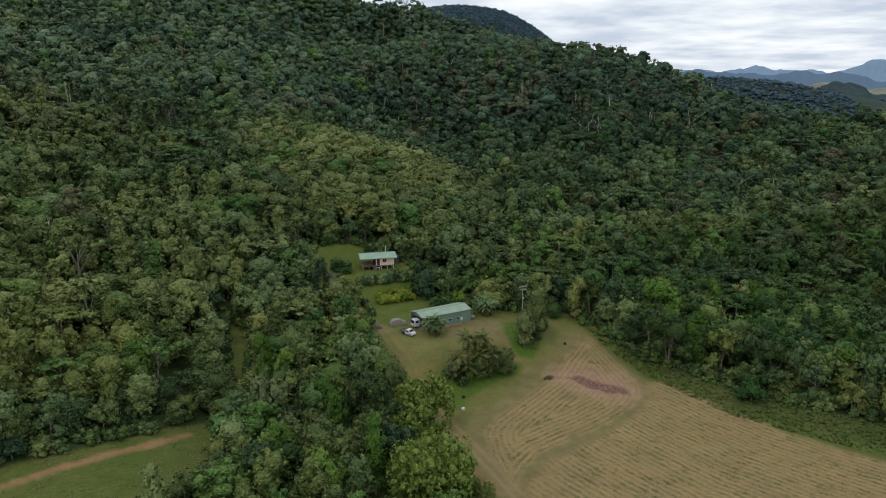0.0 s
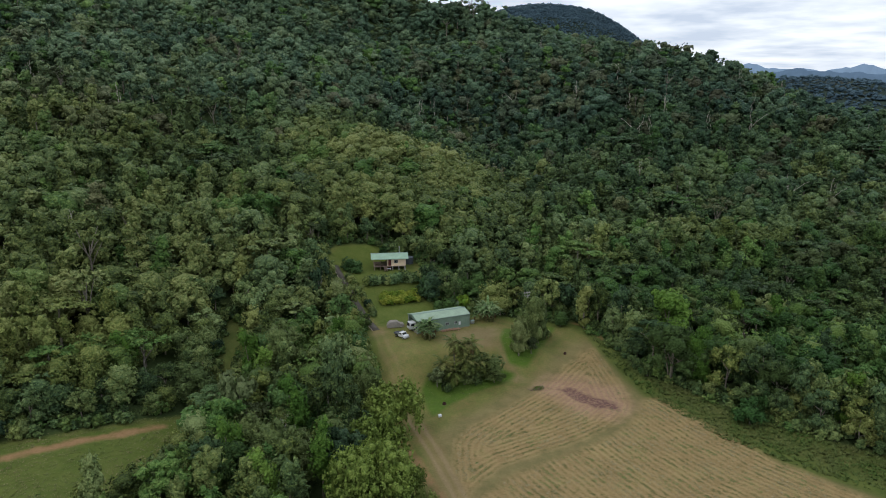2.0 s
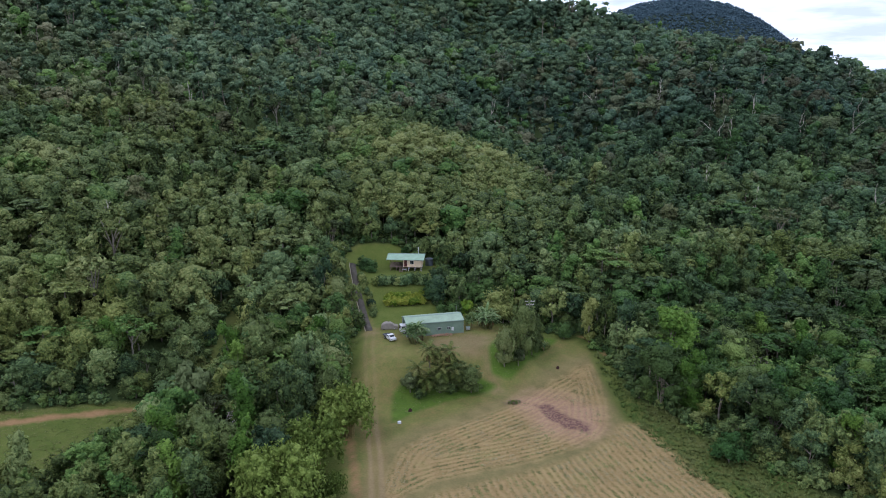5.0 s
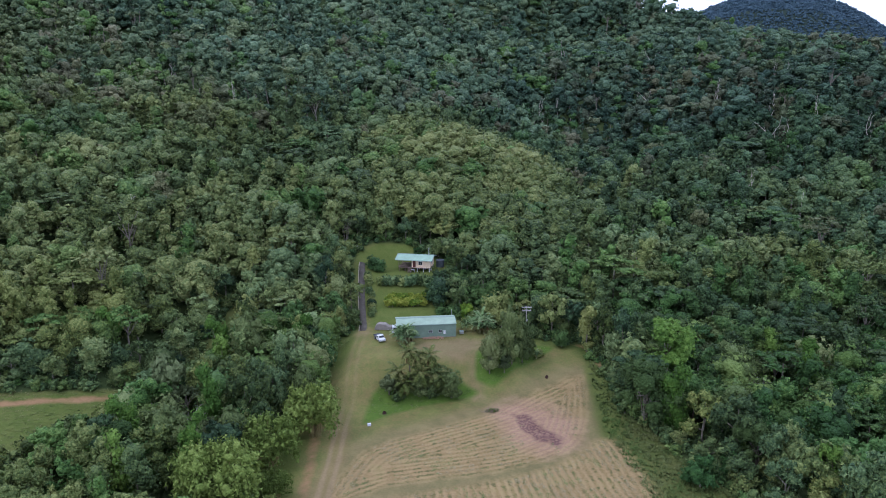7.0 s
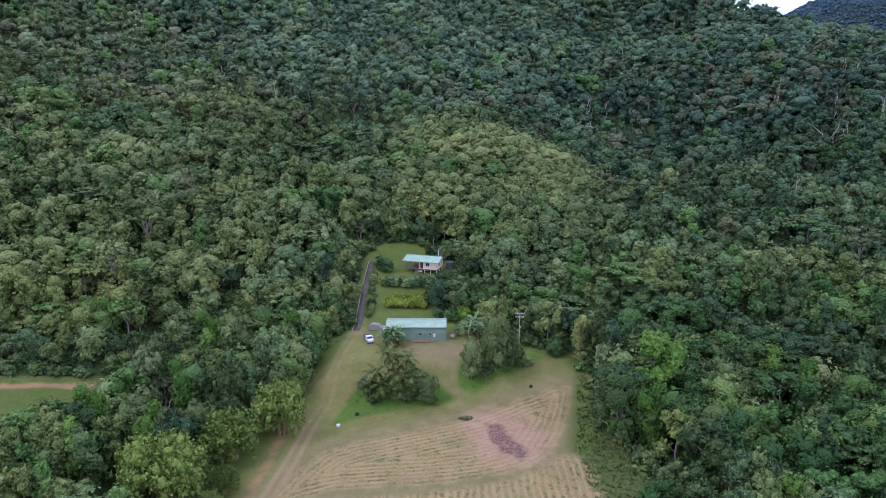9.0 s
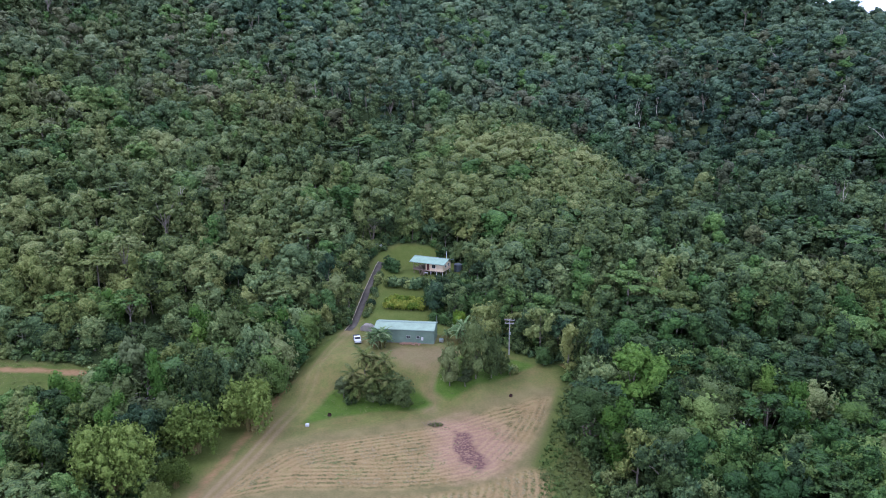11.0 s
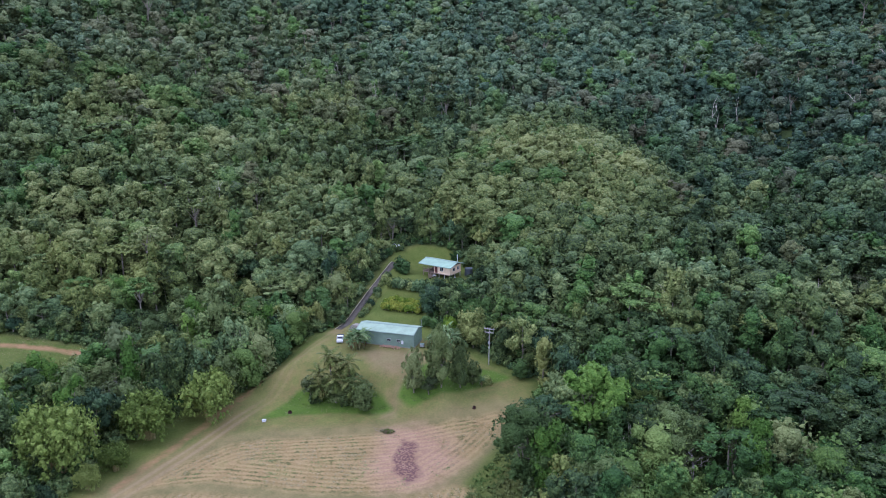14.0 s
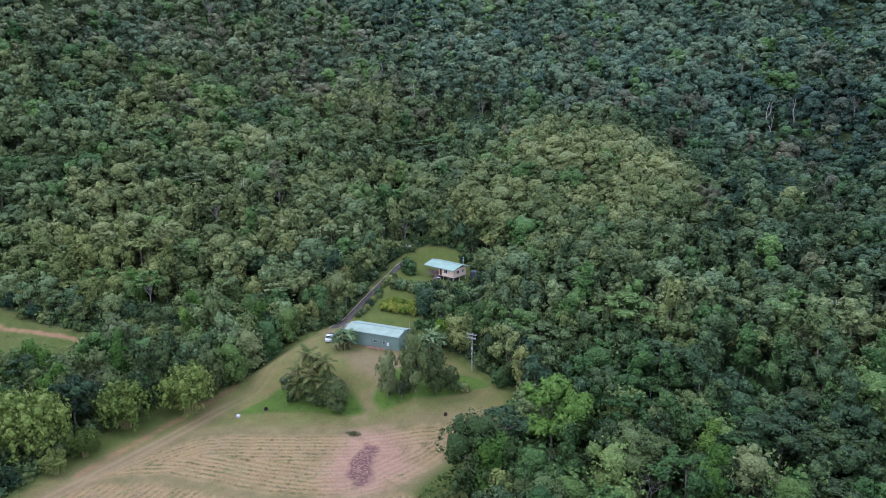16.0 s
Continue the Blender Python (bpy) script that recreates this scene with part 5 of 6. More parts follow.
# ---- banana plants and palms ----
def blade(length, width, curl, fold, segs=7):
    """A broad leaf: a folded strip that arches over, with a torn edge."""
    r9 = np.random.default_rng(int(length * 100))
    v, f = [], []
    for i in range(segs + 1):
        u = i / segs
        w = width * math.sin(math.pi * min(1, 0.08 + u * 0.95)) ** 0.6
        a = curl * u
        x, z = length * (math.sin(a) / curl), length * ((1 - math.cos(a)) / curl) * -1
        v += [(x, -w / 2 * r9.uniform(0.8, 1.1), z - fold * w), (x, 0, z), (x, w / 2 * r9.uniform(0.8, 1.1), z - fold * w)]
    for i in range(segs):
        a = i * 3
        f += [(a, a + 3, a + 4), (a, a + 4, a + 1), (a + 1, a + 4, a + 5), (a + 1, a + 5, a + 2)]
    return np.array(v), np.array(f)


BLADE = mesh_from("leaf", *blade(3.0, 0.52, 1.5, 0.3), [M_BANANA], smooth_shade=True)
DRYBLADE = mesh_from("dry_leaf", *blade(2.2, 0.45, 2.4, 0.4), [M_DEADLEAF], smooth_shade=True)
M_PSEUDO = plain("banana_stem", (0.20, 0.20, 0.09), 0.6, 0, 0.3, 2.0)


def banana_clump(x, y, stems, height, seed, label):
    r9 = np.random.default_rng(seed)
    t = thing("banana_clump", pose(x, y, ground(x, y)), label, "banana plant", "banana plants")
    for i in range(stems):
        a = i * 2.4 + r9.uniform(-0.3, 0.3)
        d = 0.0 if i == 0 else r9.uniform(1.0, 2.3)
        h = height * (1.0 if i == 0 else r9.uniform(0.45, 0.85))
        foot = Vector((math.cos(a) * d, math.sin(a) * d, -0.2))
        top = foot + Vector((math.cos(a) * 0.25 * d, math.sin(a) * 0.25 * d, h * 0.62))
        part("stem", tube(foot, top, 0.17, 0.10, 8), M_PSEUDO, t, smooth_shade=True)
        n = 18 if i == 0 else 13
        for k in range(n):
            lf = new("leaf", BLADE)
            lf.parent = t
            lift = r9.uniform(20, 82)
            s = h / 5.0 * r9.uniform(0.75, 1.15)
            lf.matrix_basis = Matrix.Translation(top) @ pose(0, 0, 0, 0, 0, k * 360 / n + r9.uniform(-20, 20)) @ pose(0, 0, 0, 0, -lift, 0) @ Matrix.Scale(s, 4)
        for k in range(2):
            lf = new("dry_leaf", DRYBLADE)
            lf.parent = t
            lf.matrix_basis = Matrix.Translation(top - Vector((0, 0, 0.3))) @ pose(0, 0, 0, 0, 20, r9.uniform(0, 360)) @ Matrix.Scale(h / 5.5, 4)
    return t


banana_clump(-1.8, 169.8, 11, 6.0, 3, "spreading banana clump in front of the shed")
banana_clump(11.8, 185.4, 14, 6.4, 5, "large-leaved banana plant at the shed's end")
banana_clump(8.4, 183.4, 2, 3.0, 7, "small banana plant against the shed's end wall")
banana_clump(27.6, 182.2, 2, 2.6, 9, "young banana plant at the edge of the clump")


def frond(length, curl, leaflets, hang, seed):
    """A feather palm leaf: an arching rib with narrow leaflets on both sides."""
    r9 = np.random.default_rng(seed)
    rib = [(length * math.sin(curl * u) / curl, 0, -length * (1 - math.cos(curl * u)) / curl) for u in np.linspace(0, 1, 7)]
    bits = [limb(rib, 0.035, 0.008, 3)]
    for i in range(leaflets):
        u = 0.14 + 0.84 * i / leaflets
        a = curl * u
        p = np.array((length * math.sin(a) / curl, 0, -length * (1 - math.cos(a)) / curl))
        along = np.array((math.cos(a), 0, -math.sin(a)))
        w = length * 0.27 * math.sin(math.pi * min(1, 0.18 + 0.8 * u)) * r9.uniform(0.85, 1.1)
        for side in (-1, 1):
            tip = p + along * w * 0.55 + np.array((0, side * w * 0.9, -w * hang))
            bits.append((np.array([p - along * 0.06, p + along * 0.06, tip]), np.array([(0, 1, 2)])))
    return join(bits)


FROND = mesh_from("frond", *frond(3.6, 1.35, 34, 0.35, 1), [M_PALM])
DRYFROND = mesh_from("dry_frond", *frond(2.8, 1.0, 22, 0.7, 2), [M_DEADLEAF])


def palm(x, y, height, seed, label):
    r9 = np.random.default_rng(seed)
    t = thing("palm", pose(x, y, ground(x, y), 0, 0, r9.uniform(0, 360)), label, "palm", "palms")
    np_part("trunk", limb([(0, 0, -0.4), (0.15, 0, height * 0.35), (0.3, 0.1, height * 0.7), (0.3, 0.15, height)], 0.19, 0.12, 8), M_BARK, t, smooth_shade=True)
    for k in range(17):
        lf = new("frond", FROND)
        lf.parent = t
        lf.matrix_basis = pose(0.3, 0.15, height, 0, 0, k * 137.5) @ pose(0, 0, 0, 0, -(72 - 6.2 * k), 0) @ Matrix.Scale(r9.uniform(0.85, 1.1), 4)
    for k in range(4):
        lf = new("dry_frond", DRYFROND)
        lf.parent = t
        lf.matrix_basis = pose(0.3, 0.15, height - 0.15, 0, 0, k * 97 + 20) @ pose(0, 0, 0, 0, 48, 0)
    return t


palm(6.0, 157.0, 9.0, 1, "feather palm with dry hanging fronds on the grass island")
palm(10.0, 158.8, 8.4, 2, "feather palm with dry hanging fronds on the grass island")
palm(3.4, 155.0, 5.0, 3, "short feather palm on the grass island")
palm(8.2, 156.4, 5.8, 4, "feather palm with dry hanging fronds on the grass island")
palm(5.4, 154.6, 3.8, 5, "short feather palm on the grass island")
palm(11.8, 158.2, 5.4, 6, "feather palm with dry hanging fronds on the grass island")
palm(7.4, 158.6, 7.4, 7, "feather palm with dry hanging fronds on the grass island")


# ---- dead and bare trees ----
def branching(seed, height, levels, spread, r0):
    r9 = np.random.default_rng(seed)
    bits = []

    def grow(p, d, length, r, lev):
        mid = p + d * length * 0.5 + r9.normal(0, 0.06, 3) * length
        end = p + d * length + r9.normal(0, 0.08, 3) * length
        bits.append(limb([p, mid, end], r, r * 0.6, 5 if lev > 1 else 4))
        if lev > 0:
            for k in range(r9.integers(2, 4)):
                nd = d + r9.normal(0, spread, 3) + (0, 0, 0.12)
                grow(end if k else mid, nd / np.linalg.norm(nd), length * r9.uniform(0.5, 0.75), r * 0.55, lev - 1)
    grow(np.array((0, 0, -0.5)), np.array((0, 0, 1.0)), height * 0.48, r0, levels)
    return join(bits)


SNAG = [mesh_from("trunk", *branching(s, 13, 2, 0.26, 0.20), [M_DEAD], smooth_shade=True) for s in (1, 2, 3)]
BARE = mesh_from("branches", *branching(9, 9, 5, 0.55, 0.22), [M_GREYTWIG], smooth_shade=True)


def snag(x, y, s, k, label, mesh=None, lean=0):
    t = thing("dead_tree", pose(x, y, ground(x, y), lean, 0, k * 77) @ Matrix.Scale(s, 4), label, "dead tree", "bare trees")
    new("trunk" if mesh is None else "branches", mesh or SNAG[k % 3]).parent = t


for k, (x, y, s) in enumerate(((-66.8, 545, 1.5), (-39.4, 406, 1.4), (137.6, 399.5, 1.35), (68.6, 321.6, 1.15), (41.5, 231.5, 0.95), (-209.8, 284.3, 1.3), (-33, 415, 1.2), (-105, 183.5, 0.95), (4.5, 488, 1.3), (-147, 282, 1.1), (28, 531, 1.2), (-128, 432, 1.25), (79, 448.6, 1.2), (-20.5, 262, 0.9), (12, 437, 1.2), (-190, 292, 1.2), (66, 263, 0.8))):
    snag(x, y, s, k, "tall bare white trunk standing above the canopy")
r9 = np.random.default_rng(71)
for k in range(18):
    snag(float(r9.uniform(40, 210)), float(r9.uniform(270, 470)), float(r9.uniform(1.05, 1.4)), k, "slim pale bare trunk among the trees of the steep hillside")
snag(65.5, 182.5, 0.66, 31, "white dead tree with crooked limbs in the valley wood", lean=14)
snag(62.0, 193.0, 0.6, 12, "white dead tree with crooked limbs in the valley wood", lean=-10)
for x, y, s in ((77.5, 184.5, 0.95), (83.5, 152.0, 0.75)):
    snag(x, y, s, int(x), "leafless lilac-grey tree among green crowns", BARE)
stand("pale_flat", 75.6, 183.4, 0.62, "dry olive open tree beside the bare one")
snag(-25.0, 122.5, 0.95, 5, "leafless grey tree near the track", BARE)
snag(-13.5, 127.5, 0.7, 8, "leafless grey tree near the track", BARE)
for x, y, s in ((-30.5, 106.0, 1.0), (-40.0, 128.0, 0.9), (-24.0, 133.5, 0.85)):
    set_tree(PATTERNS["flat"][int(abs(x)) % 3], x, y, s, x * 7, 1.1, "dark feathery flat-topped tree beside the track", "tree", "tree", "trees round the clearing")


# ---- ground cover ----
def tufts(name, x, y, size, tall, tint, warm, mat, label, seed, blades=5):
    r9 = np.random.default_rng(seed)
    n = len(x)
    a = r9.uniform(0, 2 * math.pi, (n, blades))
    s = (size * r9.uniform(0.6, 1.4, n))[:, None]
    h = (tall * r9.uniform(0.5, 1.4, n))[:, None] * r9.uniform(0.6, 1.1, (n, blades))
    z = land(x, y)[:, None]
    px, py = x[:, None] + np.cos(a) * s * 0.25, y[:, None] + np.sin(a) * s * 0.25
    wx_, wy_ = -np.sin(a) * s * 0.3, np.cos(a) * s * 0.3
    v = np.stack([np.stack([px - wx_, py - wy_, z - 0.03 + 0 * px], -1), np.stack([px + wx_, py + wy_, z - 0.03 + 0 * px], -1),
                  np.stack([px + np.cos(a) * s * 0.6, py + np.sin(a) * s * 0.6, z + h], -1)], 2).reshape(-1, 3)
    f = np.arange(len(v)).reshape(-1, 3)
    me = mesh_from(name, v, f, [mat], tint=np.repeat(tint, blades * 3), warm=np.repeat(warm, blades * 3))
    return tagged(new(name, me), label, "grass", kind="stuff")


GRASS_COOL = [(0.0, (0.055, 0.095, 0.022)), (0.5, (0.10, 0.15, 0.038)), (1.0, (0.17, 0.20, 0.07))]
STRAW = [(0.0, (0.17, 0.135, 0.07)), (0.5, (0.27, 0.215, 0.12)), (1.0, (0.32, 0.26, 0.16))]
M_GRASS = leaf_material("grass", GRASS_COOL, STRAW, 0.6, False, 0.8, 3.0, 1.0, 0.25)
rng = np.random.default_rng(44)


def scatter(n, x0, x1, y0, y1):
    return rng.uniform(x0, x1, n), rng.uniform(y0, y1, n)


x, y = scatter(30000, 38, 142, 88, 190)
e1 = poly_distance(FIELD, x, y)
k = (poly_distance(ROUGH, x, y) > -0.5) & (e1 < 0.3)
tufts("rough_grass", x[k], y[k], 0.55, 0.38, rng.uniform(0.0, 0.2, k.sum()), np.clip(0.28 * blotch(x[k], y[k], 9, 31), 0.0, 0.4), M_GRASS, "long rough grass strip between paddock and wood", 1)
x, y = scatter(26000, -95, 130, 80, 195)
e1 = poly_distance(FIELD, x, y)
k = (poly_distance(ISLAND_A, x, y) > -0.3) | (poly_distance(ISLAND_B, x, y) > -0.3) | ((e1 < 2.6) & (e1 > -1.5) & (x < 16) & (y < 168))
x2, y2 = x[k], y[k]
tufts("long_grass", x2, y2, 0.5, 0.12, rng.uniform(0.25, 0.75, k.sum()), rng.uniform(0.0, 0.2, k.sum()), M_GRASS, "lush unmown grass under the trees", 2)
x, y = scatter(12000, -100, -40, 70, 134)
k = (poly_distance(LEFT_FIELD, x, y) > -1.0) & (line_distance(WESTPATH, x, y) > 1.2)
tufts("west_grass", x[k], y[k], 0.4, 0.10, rng.uniform(0.15, 0.5, k.sum()), np.clip(0.35 + 0.5 * (blotch(x[k], y[k], 14, 3) - 0.3), 0, 1), M_GRASS, "tall seeding grass in the western paddock", 3)

# windrows of cut grass on the raked field
STEP = 2 * math.pi / 4.9
x, y = scatter(110000, 2, 130, 95, 180)
d = np.maximum(poly_distance(RAKED_HEAD, x, y), poly_distance(RAKED_LOW, x, y))
d = np.where(poly_distance(RAKED_LOW, x, y) > 0, line_distance(LOW_EDGE, x, y) * 0.93, d)
wob = blotch(x, y, 17, 9)
ph = (d / STEP + wob * 0.5) % 1.0
dense = blotch(x, y, 9, 12)
k = (np.maximum(poly_distance(RAKED_HEAD, x, y), poly_distance(RAKED_LOW, x, y)) > 0.4) & (np.abs(ph - 0.5) < 0.16) & (dense > 0.38 + 0.25 * rng.uniform(-1, 1, len(x)))
k &= poly_distance(PINK, x, y) < 1.5 + 3 * rng.uniform(-1, 1, len(x))
tufts("cut_grass", x[k], y[k], 0.5, 0.09, rng.uniform(0.1, 0.9, k.sum()), np.where(blotch(x[k], y[k], 6, 21) > 0.62, rng.uniform(0, 0.5, k.sum()), rng.uniform(0.6, 1.0, k.sum())), M_GRASS, "raked rows of cut and greening grass on the paddock", 4, 3)


# ---- the drive ----
M_BITUMEN = plain("worn_bitumen", (0.092, 0.080, 0.064), 0.9, 0, 0.5, 0.5, 0.4)
M_KERB = plain("pale_concrete", (0.35, 0.305, 0.22), 0.9, 0, 0.25, 1.2, 0.3)


def ribbon(line, offset, width, thick, step=1.2):
    """A strip laid on the land along a plan line."""
    pts = [Vector((*p, 0)) for p in line]
    dense_pts = []
    for a, b in zip(pts, pts[1:]):
        n = max(1, int((b - a).length / step))
        dense_pts += [a.lerp(b, i / n) for i in range(n)]
    dense_pts.append(pts[-1])
    bm = bmesh.new()
    rows = []
    for i, p in enumerate(dense_pts):
        d = (dense_pts[min(i + 1, len(dense_pts) - 1)] - dense_pts[max(i - 1, 0)]).normalized()
        n = Vector((-d.y, d.x, 0))
        row = []
        for s, up in ((-0.5, -0.25), (-0.5, thick), (0.0, thick + 0.03), (0.5, thick), (0.5, -0.25)):
            q = p + n * (offset + s * width)
            row.append(bm.verts.new((q.x, q.y, ground(q.x, q.y) + up)))
        rows.append(row)
    for a, b in zip(rows, rows[1:]):
        for i in range(4):
            bm.faces.new((a[i], a[i + 1], b[i + 1], b[i]))
    bm.faces.new(rows[0][::-1]), bm.faces.new(rows[-1])
    bmesh.ops.recalc_face_normals(bm, faces=bm.faces[:])
    return bm


tagged(part("road", ribbon(DRIVE, 0, 1.8, 0.05), M_BITUMEN, smooth_shade=True), "narrow dark bitumen drive climbing to the house", "road", kind="structure")
tagged(part("kerb", ribbon(DRIVE, 1.0, 0.19, 0.12), M_KERB), "pale concrete edge along the drive", "kerb", kind="structure")


# ---- building helpers ----
def wall_panel(length, height, thick, holes, bm=None):
    """A wall along x from 0, with rectangular holes (x0, z0, x1, z1) right through it."""
    bm = bm or bmesh.new()
    xs = sorted({0.0, length, *[h[0] for h in holes], *[h[2] for h in holes]})
    zs = sorted({0.0, height, *[h[1] for h in holes], *[h[3] for h in holes]})
    for x0, x1 in zip(xs, xs[1:]):
        for z0, z1 in zip(zs, zs[1:]):
            cx_, cz_ = (x0 + x1) / 2, (z0 + z1) / 2
            if not any(h[0] < cx_ < h[2] and h[1] < cz_ < h[3] for h in holes):
                box(cx_, 0, cz_, x1 - x0, thick, z1 - z0, bm=bm)
    bmesh.ops.remove_doubles(bm, verts=bm.verts[:], dist=0.001)
    return bm


def ribbed(name, base, rough, scale, axis_name="X", depth=0.35, metal=0.0):
    """Ribbed sheet metal with dust and faded patches."""
    m, n, l, b = material(name, rough, metal, 0.25)
    big, small = noise_node(n, l, 0.5, 5, 0.6), noise_node(n, l, 7.0)
    f = math_node(n, l, "ADD", math_node(n, l, "MULTIPLY", big.outputs["Fac"], 0.75), math_node(n, l, "MULTIPLY", small.outputs["Fac"], 0.25))
    r = ramp(n, [(0.32, tuple(c * 0.80 for c in base)), (0.68, tuple(c * 1.14 for c in base))])
    l.new(f, r.inputs[0])
    l.new(r.outputs[0], b.inputs["Base Color"])
    t = n.new("ShaderNodeTexCoord")
    w = n.new("ShaderNodeTexWave")
    w.bands_direction = axis_name
    w.inputs["Scale"].default_value = scale
    l.new(t.outputs["Object"], w.inputs["Vector"])
    bump(n, l, b, w.outputs["Fac"], depth, 0.04)
    return m


M_SHEDWALL = ribbed("green_steel_sheet", (0.178, 0.255, 0.195), 0.5, 1.6)
M_SHEDROOF = ribbed("pale_steel_roof", (0.262, 0.350, 0.258), 0.6, 1.2)
M_HOUSEROOF = ribbed("pale_green_roof", (0.255, 0.375, 0.280), 0.6, 1.2)
M_TRIM = plain("grey_green_trim", (0.20, 0.27, 0.24), 0.5, 0, 0.12, 2.0)
M_CREAM = plain("cream_boards", (0.80, 0.62, 0.44), 0.7, 0.0, 0.08, 1.0)
M_SLAB = plain("concrete_slab", (0.20, 0.18, 0.15), 0.9, 0, 0.2, 1.0, 0.3)
M_TIMBER = plain("weathered_timber", (0.20, 0.15, 0.12), 0.85, 0, 0.3, 3.0, 0.3)
M_REDWOOD = plain("red_brown_boards", (0.12, 0.035, 0.03), 0.7, 0, 0.3, 2.0)
M_WHITE = plain("white_paint", (0.62, 0.63, 0.65), 0.45, 0, 0.06, 2.0, spec=0.5)
M_STEEL = plain("galvanised_steel", (0.46, 0.47, 0.48), 0.45, 0.6, 0.15, 3.0)
M_TRAY = plain("worn_dark_steel", (0.13, 0.14, 0.16), 0.5, 0.3, 0.25, 3.0)
M_DARK_IN = plain("dark_lining", (0.035, 0.035, 0.035), 0.9, 0, 0.2, 2.0)
M_RUBBER = plain("black_rubber", (0.02, 0.02, 0.02), 0.8, 0, 0.2, 4.0)
M_GREYCLOTH = plain("grey_canvas", (0.26, 0.235, 0.21), 0.95, 0, 0.2, 1.5, 0.4)
M_BRICK = plain("red_brick", (0.33, 0.20, 0.14), 0.9, 0, 0.35, 6.0, 0.3)
M_POLE = plain("weathered_pole", (0.36, 0.34, 0.32), 0.9, 0, 0.25, 2.0, 0.3)
M_PORCELAIN = plain("insulator", (0.30, 0.29, 0.30), 0.3, 0, 0.1, 4.0)
M_TANK = plain("blue_grey_tank", (0.08, 0.095, 0.11), 0.6, 0, 0.15, 1.0)
M_BROWN = plain("dark_rotten_wood", (0.045, 0.022, 0.018), 0.95, 0, 0.3, 4.0, 0.5)
M_GLASS, gn_, gl_, gb_ = material("dark_glass", 0.08, 0.0, 0.5)
gb_.inputs["Base Color"].default_value = (0.02, 0.025, 0.028, 1)


def gable_roof(thing_ob, half, rise, eave, length, mat, trim):
    """Two sheet slopes, a ridge cap and gutters, with the ridge along local x."""
    slope = math.atan2(rise, half)
    run = math.hypot(half, rise)
    for s in (-1, 1):
        m = Matrix.Translation((0, s * half / 2, eave + rise / 2)) @ Matrix.Rotation(-s * slope, 4, "X")
        ob = part("roof_slope", box(0, 0, 0, length, run + 0.02, 0.06), mat, thing_ob)
        ob.matrix_basis = m
        part("gutter", box(0, s * (half + 0.07), eave - 0.07, length, 0.12, 0.11, 0.02), trim, thing_ob)
        for e in (-1, 1):
            ob = part("barge", box(0, 0, 0, 0.05, run, 0.2), trim, thing_ob)
            ob.matrix_basis = Matrix.Translation((e * (length / 2 + 0.03), 0, -0.04)) @ m
    part("ridge_cap", prism([(-0.22, -0.02), (0, 0.06), (0.22, -0.02), (0.22, -0.06), (0, 0.02), (-0.22, -0.06)], -length / 2, length / 2), trim, thing_ob).matrix_basis = Matrix.Translation((0, 0, eave + rise + 0.05)) @ pose(0, 0, 0, 0, 0, 90)


def window(parent, m, w, h, name="window"):
    f = new(name)
    f.parent, f.matrix_basis = parent, m
    bm = bmesh.new()
    for cx_, cz_, sx, sz in ((0, h / 2, w + 0.1, 0.07), (0, -h / 2, w + 0.1, 0.07), (-w / 2, 0, 0.07, h), (w / 2, 0, 0.07, h), (0, 0, 0.05, h)):
        box(cx_, 0, cz_, sx, 0.1, sz, bm=bm)
    part("window_frame", bm, M_WHITE if name == "house_window" else M_STEEL, f)
    for s in (-1, 1):
        part("pane", box(s * w / 4, 0.01, 0, w / 2 - 0.04, 0.02, h - 0.04), M_GLASS, f)
    return f


# ---- shed ----
shed = thing("shed", pose(-0.6, 178.2, 2.0, 0, 0, 31), "long green steel shed with a pale metal roof and open end", "shed")
SL, SW, SH = 14.6, 6.2, 3.45
part("slab", box(0, 0, 0.02, SL + 0.25, SW + 0.25, 0.2, 0.03), M_SLAB, shed)
wins = [(SL - 6.75, 1.2, SL - 5.8, 1.85), (SL - 4.25, 1.2, SL - 3.45, 1.85)]
part("front_wall", wall_panel(SL, SH, 0.06, wins), M_SHEDWALL, shed).matrix_basis = pose(-SL / 2, -SW / 2, 0.1)
part("back_wall", wall_panel(SL, SH, 0.06, []), M_SHEDWALL, shed).matrix_basis = pose(-SL / 2, SW / 2, 0.1)
part("end_wall", prism([(-SW / 2 + 0.04, 0), (SW / 2 - 0.04, 0), (SW / 2 - 0.04, SH), (0, SH + 0.8), (-SW / 2 + 0.04, SH)], -0.03, 0.03), M_SHEDWALL, shed).matrix_basis = pose(SL / 2, 0, 0.1, 0, 0, 90)
part("end_gable", prism([(-SW / 2 + 0.04, SH - 0.3), (SW / 2 - 0.04, SH - 0.3), (SW / 2 - 0.04, SH), (0, SH + 0.8), (-SW / 2 + 0.04, SH)], -0.03, 0.03), M_SHEDWALL, shed).matrix_basis = pose(-SL / 2, 0, 0.1, 0, 0, 90)
part("inner_wall", box(-3.2, 0, 1.75, 0.06, SW - 0.2, 3.3), M_DARK_IN, shed)
for sx in (-SL / 2, -SL / 2 + 4.8, 0.0, SL / 2 - 0.1):
    for sy in (-SW / 2 + 0.1, SW / 2 - 0.1):
        part("post", box(sx, sy, 1.75, 0.12, 0.12, 3.45), M_STEEL, shed)
gable_roof(shed, 3.3, 0.82, 3.52, SL + 0.35, M_SHEDROOF, M_TRIM)
for x0, z0, x1, z1 in wins:
    window(shed, pose((x0 + x1) / 2 - SL / 2, -SW / 2 - 0.02, (z0 + z1) / 2 + 0.1), x1 - x0, z1 - z0)
